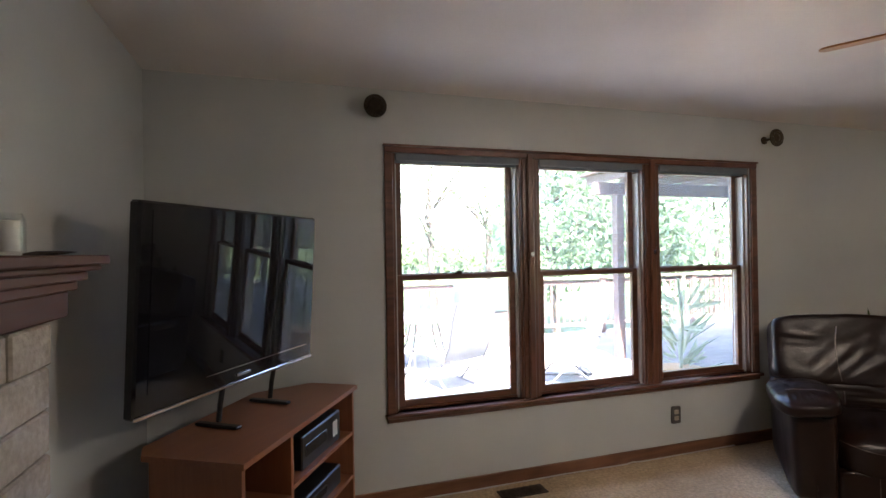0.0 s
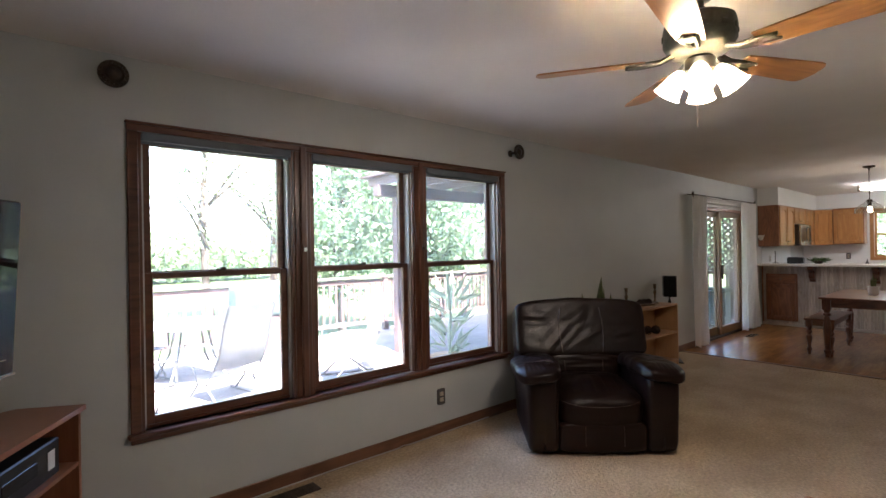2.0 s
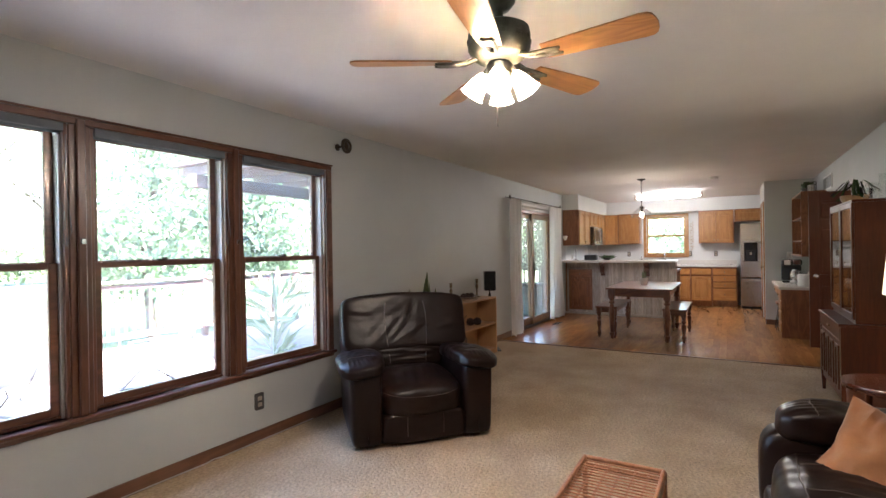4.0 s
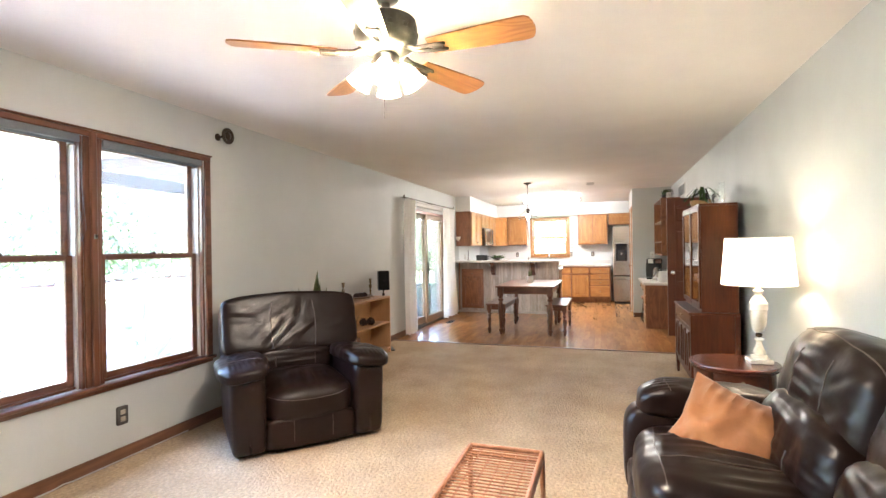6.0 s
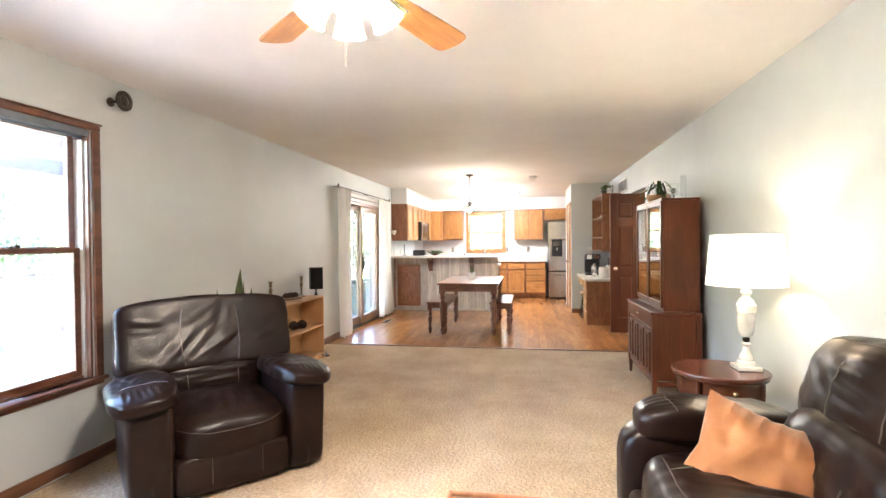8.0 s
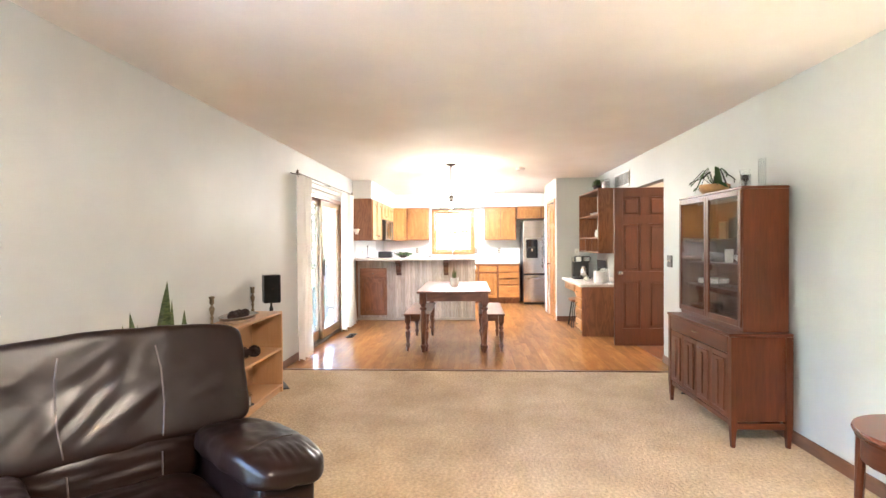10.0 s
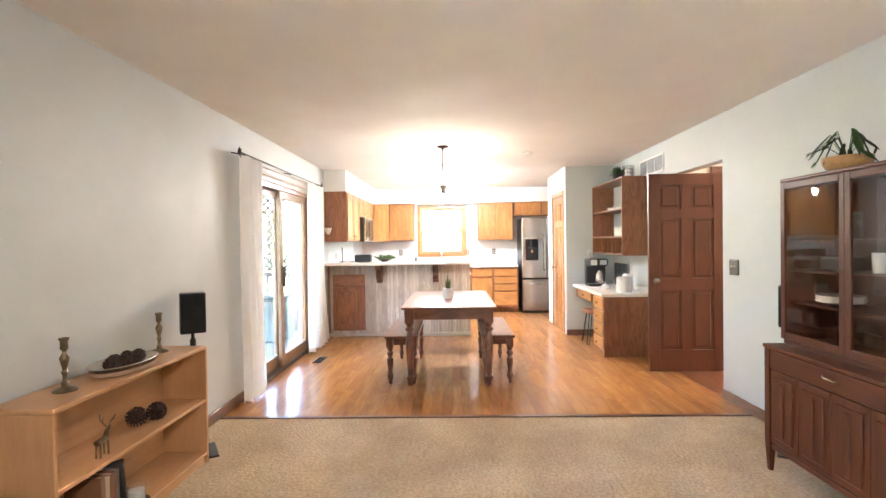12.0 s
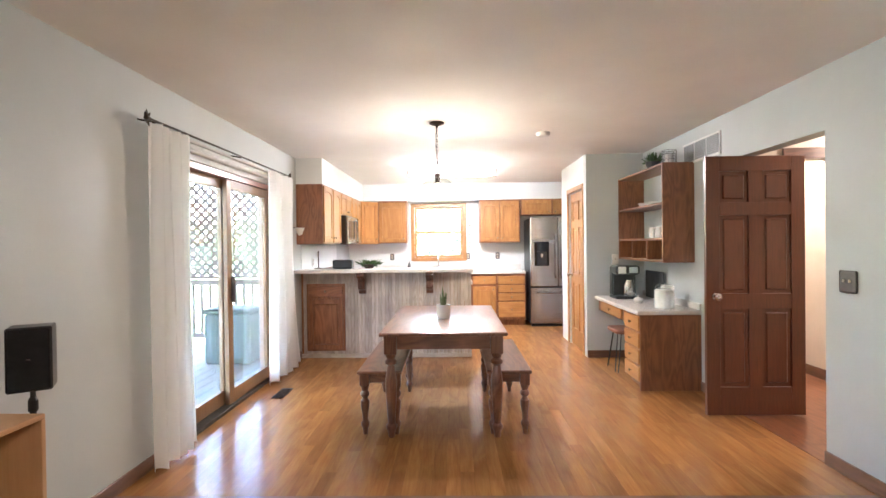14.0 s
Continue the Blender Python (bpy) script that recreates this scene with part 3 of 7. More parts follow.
def cabinet(name, m, w, d, z0, z1, doors, label, mat=oak, arch=False, drawers=(), group="kitchen cabinets", toe=False, side=None):
    """A cabinet unit, front along its local x facing -y; depth runs to +y. doors: (x, width, z, height, knob)."""
    c = thing(name, m, label, "cabinet", group)
    bm = box(0, w, 0, d, z0 + (0.1 if toe else 0), z1, 0.002)
    if toe:
        box(0.0, w, 0.07, d, z0, z0 + 0.1, bm=bm)
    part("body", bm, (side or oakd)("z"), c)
    for x, ww, z, h, kn in doors:
        raised_door(c, ww, h, pose(x, -0.001, z), mat("z"), arch=arch, knob=kn)
    for x, ww, z, h in drawers:
        drawer(c, ww, h, pose(x, -0.001, z), mat("x"))
    return c


# wall cabinets along the north wall: front faces -y
UP0, UP1 = 1.395, 2.12
g = "kitchen cabinets"
cabinet("wall_cabinet", pose(11.27, 3.08, 0), 0.46, 0.318, UP0, UP1, [(0.02, 0.42, UP0 + 0.02, 0.685, (0.38, 0.06))], "oak wall cabinet with an arched panel door beside the sliding door", side=oakd, arch=True)
cabinet("wall_cabinet", pose(11.732, 3.08, 0), 0.46, 0.318, UP0, UP1, [(0.02, 0.42, UP0 + 0.02, 0.685, (0.04, 0.06))], "oak wall cabinet with an arched panel door next to the microwave", arch=True)
cabinet("wall_cabinet", pose(12.194, 3.08, 0), 0.76, 0.318, 1.80, UP1, [(0.02, 0.355, 1.82, 0.28, (0.32, 0.04)), (0.385, 0.355, 1.82, 0.28, (0.035, 0.04))], "short oak wall cabinet above the microwave")
cabinet("wall_cabinet", pose(12.956, 3.08, 0), 0.70, 0.318, UP0, UP1, [(0.02, 0.325, UP0 + 0.02, 0.685, (0.29, 0.06)), (0.355, 0.325, UP0 + 0.02, 0.685, (0.035, 0.06))], "oak wall cabinet with two arched doors", arch=True)
# the corner cabinet with its slanting front
cc = thing("corner_cabinet", pose(13.66, 3.08, 0), "oak corner wall cabinet with a slanting door", "cabinet", g)
bm = bmesh.new()
pts = [(0.0, 0.0), (0.28, -0.26), (0.608, -0.26), (0.608, 0.318), (0.0, 0.318)]
lo = [bm.verts.new((x, y, UP0)) for x, y in pts]
hi = [bm.verts.new((x, y, UP1)) for x, y in pts]
bm.faces.new(lo), bm.faces.new(hi)
for k in range(5):
    bm.faces.new((lo[k], lo[(k + 1) % 5], hi[(k + 1) % 5], hi[k]))
part("body", bm, oak("z"), cc)
raised_door(cc, 0.34, 0.685, pose(0.012, -0.012, UP0 + 0.02, 0, 0, -43), oak("z"), knob=(0.3, 0.06))
# wall cabinets along the east wall: front faces -x
RZ = -90
cabinet("wall_cabinet", pose(13.94, 2.815, 0, 0, 0, RZ), 0.50, 0.328, UP0 + 0.01, UP1 + 0.02, [(0.02, 0.46, UP0 + 0.03, 0.685, (0.42, 0.06))], "oak wall cabinet with an arched door beside the kitchen window", arch=True)
cabinet("wall_cabinet", pose(13.94, 1.055, 0, 0, 0, RZ), 0.70, 0.328, UP0, UP1 + 0.02, [(0.02, 0.325, UP0 + 0.02, 0.70, (0.29, 0.06)), (0.355, 0.325, UP0 + 0.02, 0.70, (0.035, 0.06))], "oak wall cabinet with two arched doors next to the fridge", arch=True)
cabinet("wall_cabinet", pose(13.90, 0.345, 0, 0, 0, RZ), 1.08, 0.368, 1.86, UP1 + 0.02, [(0.02, 0.50, 1.88, 0.24, (0.46, 0.04)), (0.55, 0.50, 1.88, 0.24, (0.035, 0.04))], "short oak wall cabinet above the fridge")
# base cabinets along the east wall
cabinet("base_cabinet", pose(13.66, 1.21, 0, 0, 0, RZ), 0.42, 0.608, 0.0, 0.87, [(0.02, 0.38, 0.13, 0.53, (0.34, 0.48))], "oak base cabinet with a door and a drawer", drawers=[(0.02, 0.38, 0.70, 0.13)], toe=True)
cabinet("base_cabinet", pose(13.66, 0.788, 0, 0, 0, RZ), 0.48, 0.608, 0.0, 0.87, [], "oak base cabinet with four drawers", drawers=[(0.02, 0.44, 0.70, 0.13), (0.02, 0.44, 0.56, 0.12), (0.02, 0.44, 0.42, 0.12), (0.02, 0.44, 0.14, 0.26)], toe=True)
cabinet("base_cabinet", pose(13.66, 1.63, 0, 0, 0, RZ), 0.418, 0.608, 0.0, 0.87, [(0.02, 0.38, 0.13, 0.53, (0.34, 0.48))], "oak base cabinet with a door and a drawer", drawers=[(0.02, 0.38, 0.70, 0.13)], toe=True)
cabinet("sink_cabinet", pose(13.66, 2.64, 0, 0, 0, RZ), 1.006, 0.608, 0.0, 0.87, [(0.02, 0.47, 0.13, 0.53, (0.43, 0.48)), (0.50, 0.47, 0.13, 0.53, (0.04, 0.48))], "oak sink cabinet with two panel doors", drawers=[(0.02, 0.95, 0.70, 0.13)], toe=True)
cabinet("base_cabinet", pose(12.99, 2.79, 0), 1.28, 0.608, 0.0, 0.87, [(0.02, 0.3, 0.13, 0.7, (0.26, 0.6))], "oak corner base cabinet", toe=True)
bm = box(13.62, E - 0.002, 0.305, 2.79, 0.872, 0.91, 0.004)
box(E - 0.02, E - 0.002, 0.305, 2.79, 0.911, 1.01, 0.003, bm=bm)
solid("worktop", bm, COUNTER, "pale speckled worktop with a low upstand", "worktop")
solid("worktop", box(12.968, 13.618, 2.765, N - 0.002, 0.872, 0.91, 0.004), COUNTER, "pale speckled corner worktop", "worktop")
solid("backsplash", box(11.45, 13.26, N - 0.008, N - 0.001, 0.915, UP0 - 0.003), KWALL, "white wall panel behind the worktop", "wall panel")
# stove and microwave
st = thing("stove", pose(12.20, 2.76, 0), "stainless steel electric range between the base cabinets", "stove")
part("body", box(0, 0.76, 0.02, 0.62, 0, 0.905, 0.004), BLACKP, st)
part("oven_door", box(0.01, 0.75, -0.01, 0.02, 0.18, 0.76, 0.006), STEEL, st)
part("hob", box(0, 0.76, 0, 0.62, 0.906, 0.918, 0.003), GLOSSB, st, "black glass hob")
part("back_panel", box(0, 0.76, 0.55, 0.62, 0.919, 1.06, 0.01), STEEL, st)
mw = thing("microwave", pose(12.194, 3.0, 1.395), "stainless steel microwave with a black window under a wall cabinet", "microwave")
part("body", box(0, 0.76, 0.0, 0.395, 0, 0.40, 0.004), BLACKP, mw)
part("door", box(0.005, 0.58, -0.03, -0.001, 0.01, 0.39, 0.006), STEEL, mw)
part("door_window", box(0.06, 0.46, -0.034, -0.0305, 0.08, 0.33, 0.001), GLOSSB, mw, "black glass door window")
part("control_panel", box(0.585, 0.755, -0.03, -0.001, 0.01, 0.39, 0.006), GLOSSB, mw, "black control panel")
part("handle", tube([(0.53, -0.03, 0.05), (0.53, -0.06, 0.06), (0.53, -0.06, 0.34), (0.53, -0.03, 0.35)], 0.009), STEEL, mw)
# fridge
fr = thing("refrigerator", pose(13.52, -0.21, 0), "stainless steel french-door refrigerator with a black water dispenser", "refrigerator")
part("body", box(0.05, 0.73, -0.455, 0.455, 0.04, 1.79, 0.006), BLACKP, fr, "dark grey side panels")
for y0, y1, nm in ((0.003, 0.455, "left"), (-0.455, -0.003, "right")):
    d = part("door", box(0, 0.06, y0, y1, 0.66, 1.81, 0.012, seg=2), STEEL, fr, "stainless steel fridge door")
    yy = 0.045 if y0 > 0 else -0.045
    part("handle", tube([(0.0, yy, 0.80), (-0.05, yy, 0.84), (-0.055, yy, 1.2), (-0.05, yy, 1.48), (0.0, yy, 1.53)], 0.011), CHROME, d, "curved chrome handle")
d = part("freezer_drawer", box(0, 0.06, -0.455, 0.455, 0.05, 0.64, 0.012, seg=2), STEEL, fr)
part("handle", tube([(0.0, 0.36, 0.55), (-0.05, 0.33, 0.56), (-0.05, -0.33, 0.56), (0.0, -0.36, 0.55)], 0.011), CHROME, d, "curved chrome handle")
dp = part("water_dispenser", box(-0.006, 0.0, 0.15, 0.39, 1.00, 1.40, 0.003), GLOSSB, fr, "black water dispenser")
part("dispenser_recess", box(-0.012, -0.007, 0.19, 0.35, 1.02, 1.24, 0.002), BLACKP, dp)
part("dispenser_lever", box(-0.022, -0.012, 0.25, 0.29, 1.14, 1.2, 0.003), STEEL, dp)
part("base_grille", box(0.02, 0.08, -0.44, 0.44, 0.0, 0.045), BLACKP, fr)

# peninsula with its bar top
pe = thing("peninsula", pose(PEN_X, 1.30, 0), "kitchen peninsula clad with whitewashed beadboard", "kitchen island")
part("body", box(0.012, 0.12, 0, N - 1.30 - 0.016, 0, 1.045), oakd("z"), pe)
part("kick_strip", box(-0.008, 0.011, 0, N - 1.30 - 0.016, 0, 0.05, 0.003), wood("wash_wood", (0.62, 0.54, 0.47), (0.44, 0.37, 0.31), "y", rough=0.5), pe)
WASH = wood("wash_wood", (0.62, 0.54, 0.47), (0.44, 0.37, 0.31), "z", rough=0.5, vary=0.3)
cells = []
nb = int((N - 1.30 - 0.02) / 0.042)
bead = bmesh.new()
box(-0.002, 0.011, 0.001, 0.041, 0.051, 1.044, 0.003, bm=bead)
bead_mesh = bpy.data.meshes.new("bead_board")
bead.to_mesh(bead_mesh)
bead.free()
bead_mesh.materials.append(WASH)
for k in range(nb):
    y = k * 0.042
    o = new("bead_board", bead_mesh)
    o.parent = pe
    o.location = (0, y, 0)
cs = thing("bar_top", pose(0, 0, 0), "pale speckled bar top on the peninsula", "worktop")
part("slab", box(PEN_X - 0.27, PEN_X + 0.14, 1.28, N - 0.003, 1.05, 1.09, 0.006), COUNTER, cs)
cabinet("peninsula_base_cabinet", pose(PEN_X + 0.73, 1.30, 0, 0, 0, 90), 1.45, 0.60, 0.0, 0.87, [(0.02, 0.4, 0.13, 0.53, None), (0.5, 0.4, 0.13, 0.53, None)], "oak base cabinets behind the bar", toe=True)
solid("worktop", box(PEN_X + 0.125, PEN_X + 0.76, 1.28, 2.75, 0.872, 0.91, 0.004), COUNTER, "pale worktop behind the bar", "worktop")
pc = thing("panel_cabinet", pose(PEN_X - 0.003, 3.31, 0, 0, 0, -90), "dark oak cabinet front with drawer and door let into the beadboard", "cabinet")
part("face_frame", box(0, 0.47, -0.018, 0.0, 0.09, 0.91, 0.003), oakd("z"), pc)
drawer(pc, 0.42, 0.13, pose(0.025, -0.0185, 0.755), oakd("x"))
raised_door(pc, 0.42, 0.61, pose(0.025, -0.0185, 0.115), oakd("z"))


def corbel(y):
    bm = bmesh.new()
    prof = [(0, 1.048), (-0.20, 1.048), (-0.205, 1.01), (-0.17, 0.985), (-0.12, 0.98), (-0.105, 0.93), (-0.12, 0.89), (-0.10, 0.85), (-0.055, 0.83), (-0.045, 0.79), (0, 0.78)]
    w = 0.042
    a = [bm.verts.new((PEN_X - 0.004 + x, y - w, z)) for x, z in prof]
    b = [bm.verts.new((PEN_X - 0.004 + x, y + w, z)) for x, z in prof]
    bm.faces.new(a), bm.faces.new(b)
    for k in range(len(prof)):
        bm.faces.new((a[k], a[(k + 1) % len(prof)], b[(k + 1) % len(prof)], b[k]))
    for dy in (-0.018, 0.0, 0.018):
        tube([(PEN_X - 0.19, y + dy, 0.99), (PEN_X - 0.125, y + dy, 0.945), (PEN_X - 0.12, y + dy, 0.88), (PEN_X - 0.06, y + dy, 0.82)], 0.007, 6, bm=bm)
    solid("corbel", bm, trimw("z"), "carved dark oak corbel under the bar top", "corbel", "corbels under the bar top")


corbel(2.62), corbel(1.80)

# fluorescent tube light
tl = thing("tube_light", pose(TUBE[0], TUBE[1], 0), "lit fluorescent ceiling light with grey end caps", "ceiling light")
part("base_plate", box(-0.06, 0.06, -0.6, 0.6, C - 0.03, C - 0.001, 0.004), WHITEP, tl)
lens = part("diffuser", puff(0.13, 1.16, 0.075, p=5, n=6, m=pose(0, 0, C - 0.07)), glow("tube_glow", (1.0, 0.95, 0.88), 3.0), tl, "glowing diffuser", smooth=True)
for y in (-0.61, 0.61):
    part("end_cap", box(-0.06, 0.06, y - 0.02, y + 0.02, C - 0.11, C - 0.012, 0.008), STEEL, tl, "grey end cap")

# pendant over the table
pd = thing("pendant_light", pose(PENDANT[0], PENDANT[1], 0), "clear glass pendant lamp on a dark chain over the dining table", "pendant lamp")
part("canopy", lathe([(0.065, C - 0.001), (0.065, C - 0.012), (0.05, C - 0.02), (0.012, C - 0.03), (0.008, C - 0.05)], 20), BRONZE, pd, smooth=True)
ch = bmesh.new()
for k in range(13):
    zc = C - 0.06 - k * 0.024
    ring = [(0.007 * math.cos(t), 0, zc + 0.015 * math.sin(t)) if k % 2 else (0, 0.007 * math.cos(t), zc + 0.015 * math.sin(t)) for t in [2 * math.pi * i / 8 for i in range(8)]]
    tube(ring, 0.0022, 5, bm=ch, closed=True)
tube([(0.004, 0.0, C - 0.04), (0.02, 0.01, C - 0.1), (0.03, 0.012, C - 0.2), (0.01, 0.004, C - 0.3), (0, 0, C - 0.36)], 0.003, 6, bm=ch)
part("chain", ch, BRONZE, pd, "dark chain and cord")
part("stem", lathe([(0.005, 2.10), (0.005, 2.0), (0.03, 1.99), (0.034, 1.97), (0.02, 1.945), (0.022, 1.92), (0.022, 1.90)], 14), BRONZE, pd, smooth=True)
part("shade", lathe([(0.04, 1.985), (0.055, 1.96), (0.07, 1.95), (0.12, 1.915), (0.155, 1.87), (0.165, 1.83), (0.16, 1.815), (0.158, 1.83), (0.148, 1.87), (0.115, 1.908), (0.06, 1.945), (0.04, 1.975)], 28, caps=False), GLASSWARE, pd, "clear bell-shaped glass shade", smooth=True)
part("bulb", lathe([(0.012, 1.90), (0.02, 1.88), (0.028, 1.855), (0.02, 1.835), (0.004, 1.828)], 14), glow("pendant_glow", (1.0, 0.8, 0.55), 8), pd, "glowing bulb", smooth=True).visible_shadow = False

# smoke detector, vents, switches, sockets
solid("smoke_detector", lathe([(0.065, C - 0.001), (0.065, C - 0.02), (0.05, C - 0.038), (0.01, C - 0.042)], 20, m=pose(10.1, 0.64, 0)), WHITEP, "round white smoke detector on the ceiling", "smoke detector", smooth=True)
VENTG = surface("grey_slats", (0.30, 0.32, 0.33), rough=0.5)
rv = thing("return_air_grille", pose(9.58, S, 2.11), "white return air grille high on the wall", "vent")
part("frame", box(0, 0.67, 0.0, 0.012, 0, 0.20, 0.003), WHITEP, rv)
for s0 in (0.02, 0.235, 0.45):
    part("dark_backing", box(s0, s0 + 0.2, 0.0125, 0.014, 0.02, 0.18), PLATE, rv)
    for k in range(10):
        part("slat", box(s0, s0 + 0.2, 0.0145, 0.0175, 0.023 + k * 0.016, 0.029 + k * 0.016), VENTG, rv)


def floor_vent(x, y, w, d, along):
    f = thing("floor_vent", pose(x, y, 0.002, 0, 0, along), "dark brown slotted floor vent", "vent")
    part("frame", box(-w / 2, w / 2, -d / 2, d / 2, 0, 0.006, 0.002), BRONZE, f)
    for k in range(14):
        xx = -w / 2 + 0.02 + k * (w - 0.04) / 14
        part("slat", box(xx, xx + 0.008, -d / 2 + 0.012, d / 2 - 0.012, 0.0065, 0.01), BRONZE, f)


floor_vent(2.42, 3.27, 0.30, 0.11, 0)
floor_vent(9.92, 3.12, 0.30, 0.11, 0)


def wallplate(name, m, label, kind, w=0.075, h=0.12, mat=None):
    t = thing(name, m, label, "wall switch" if kind == "switch" else "wall socket")
    part("plate", box(-w / 2, w / 2, -0.012, 0, -h / 2, h / 2, 0.0115, seg=3), mat or PLATE, t)
    if kind == "socket":
        for z in (-0.022, 0.022):
            part("socket_face", box(-0.018, 0.018, -0.016, -0.0125, z - 0.015, z + 0.015, 0.004), SOCKET, t, "beige socket face")
    else:
        for x in ([0.0] if w < 0.1 else [-0.022, 0.022]):
            part("toggle", box(x - 0.006, x + 0.006, -0.022, -0.0125, -0.004, 0.014, 0.002), SOCKET, t, "beige toggle")
    return t


wallplate("wall_socket", pose(3.685, N, 0.29), "bronze wall socket plate under the window", "socket")
wallplate("light_switch", pose(8.24, S, 1.13, 0, 0, 180), "pewter double switch plate beside the opening", "switch", 0.12, 0.13)
wallplate("light_switch", pose(PX, -0.42, 1.17, 0, 0, -90), "white switch plate on the pantry wall", "switch", 0.075, 0.12, WHITEP)
for y in (2.62, 1.25, 0.72):
    wallplate("wall_socket", pose(E, y, 1.16, 0, 0, -90), "pewter wall socket above the worktop", "socket")
wallplate("wall_socket", pose(11.9, N - 0.008, 1.16), "white wall socket above the worktop", "socket", mat=WHITEP)

# pantry door and hall door


def panel_door(name, m, w, h, mat_v, label, knob_x, knob_mat=CHROME):
    """A six-panel door; local x across, front -y and back +y alike."""
    d = thing(name, m, label, "door")
    t = 0.035
    st, rails = 0.105, [(0, 0.22), (0.83, 0.95), (1.56, 1.66), (h - 0.115, h)]
    bm = box(0, st, 0, t, 0, h, 0.002)
    box(w - st, w, 0, t, 0, h, 0.002, bm=bm)
    for z0, z1 in rails:
        box(st, w - st, 0, t, z0, z1, 0.002, bm=bm)
    box(w / 2 - st / 2, w / 2 + st / 2, 0.0005, t - 0.0005, 0.2, h - 0.1, bm=bm)
    part("frame", bm, mat_v, d)
    for z0, z1 in ((0.22, 0.83), (0.95, 1.56), (1.66, h - 0.115)):
        for x0, x1 in ((st, w / 2 - st / 2), (w / 2 + st / 2, w - st)):
            b2 = box(x0 - 0.003, x1 + 0.003, t / 2 - 0.004, t / 2 + 0.004, z0 - 0.003, z1 + 0.003)
            box(x0 + 0.028, x1 - 0.028, 0.004, t - 0.004, z0 + 0.028, z1 - 0.028, 0.009, bm=b2)
            part("door_panel", b2, mat_v, d)
    for s_, yy in ((1, 0.0), (-1, t)):
        part("door_knob", lathe([(0.026, 0), (0.026, 0.006), (0.011, 0.01), (0.01, 0.035), (0.026, 0.045), (0.028, 0.058), (0.018, 0.068), (0.002, 0.07)], 16, m=pose(knob_x, yy, 0.93, 90 * s_)), knob_mat, d, "round satin nickel door knob", smooth=True)
    return d


DOORW = wood("door_wood", (0.18, 0.052, 0.019), (0.10, 0.029, 0.011), "z", rough=0.3, coat=0.15, vary=0.22, ring=1.5, grain=0.3)
panel_door("hall_door", pose(9.25, -0.46, 0.012, 0, 0, -90), 0.76, 2.02, DOORW, "open six-panel door of dark reddish wood with a nickel knob", 0.065)
panel_door("pantry_door", pose(11.48, PY - 0.06, 0.01), 0.70, 2.02, oak("z"), "closed oak six-panel pantry door", 0.635)
bm = box(11.41, 11.47, PY, PY + 0.015, 0, 2.04, 0.004)
box(12.19, 12.25, PY, PY + 0.015, 0, 2.04, 0.004, bm=bm)
box(11.41, 12.25, PY, PY + 0.016, 2.04, 2.10, 0.004, bm=bm)
structure("trim_pantry_door", bm, oak("z"), "oak door casing")

# desk corner
dk = thing("desk", pose(9.93, 0, 0), "built-in oak desk with a pale worktop against the wall", "desk")
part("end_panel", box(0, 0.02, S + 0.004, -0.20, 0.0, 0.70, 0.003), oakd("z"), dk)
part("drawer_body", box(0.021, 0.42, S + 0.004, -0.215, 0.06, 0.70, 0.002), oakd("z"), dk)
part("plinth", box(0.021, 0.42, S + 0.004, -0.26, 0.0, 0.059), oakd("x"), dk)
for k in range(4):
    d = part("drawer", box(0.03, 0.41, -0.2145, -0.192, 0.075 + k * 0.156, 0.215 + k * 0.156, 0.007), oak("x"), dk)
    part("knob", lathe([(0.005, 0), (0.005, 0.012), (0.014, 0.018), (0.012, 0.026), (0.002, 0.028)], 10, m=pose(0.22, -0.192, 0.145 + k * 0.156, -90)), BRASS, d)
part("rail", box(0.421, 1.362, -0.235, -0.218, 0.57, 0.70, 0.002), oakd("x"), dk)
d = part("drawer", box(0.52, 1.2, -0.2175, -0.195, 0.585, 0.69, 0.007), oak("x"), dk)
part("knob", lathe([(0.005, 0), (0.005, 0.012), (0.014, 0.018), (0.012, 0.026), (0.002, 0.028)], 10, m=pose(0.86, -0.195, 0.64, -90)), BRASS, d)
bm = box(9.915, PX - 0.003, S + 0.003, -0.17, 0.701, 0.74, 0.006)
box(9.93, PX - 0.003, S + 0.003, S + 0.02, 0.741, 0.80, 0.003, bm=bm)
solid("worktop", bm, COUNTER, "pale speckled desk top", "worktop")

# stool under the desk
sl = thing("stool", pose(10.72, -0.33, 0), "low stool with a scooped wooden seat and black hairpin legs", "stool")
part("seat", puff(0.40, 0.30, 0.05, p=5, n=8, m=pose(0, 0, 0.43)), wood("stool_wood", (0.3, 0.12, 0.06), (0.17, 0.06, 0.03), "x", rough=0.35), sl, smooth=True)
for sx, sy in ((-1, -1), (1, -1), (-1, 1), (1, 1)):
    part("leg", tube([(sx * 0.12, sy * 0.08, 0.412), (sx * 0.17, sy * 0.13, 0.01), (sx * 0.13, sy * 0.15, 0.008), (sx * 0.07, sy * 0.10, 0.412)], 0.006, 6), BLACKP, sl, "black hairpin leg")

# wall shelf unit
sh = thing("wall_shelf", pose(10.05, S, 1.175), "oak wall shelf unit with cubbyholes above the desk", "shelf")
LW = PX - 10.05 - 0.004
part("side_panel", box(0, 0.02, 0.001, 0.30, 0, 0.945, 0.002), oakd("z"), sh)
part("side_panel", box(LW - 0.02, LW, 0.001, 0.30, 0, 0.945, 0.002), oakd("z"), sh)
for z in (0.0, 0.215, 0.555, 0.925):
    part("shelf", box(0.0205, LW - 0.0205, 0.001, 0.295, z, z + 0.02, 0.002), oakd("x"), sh)
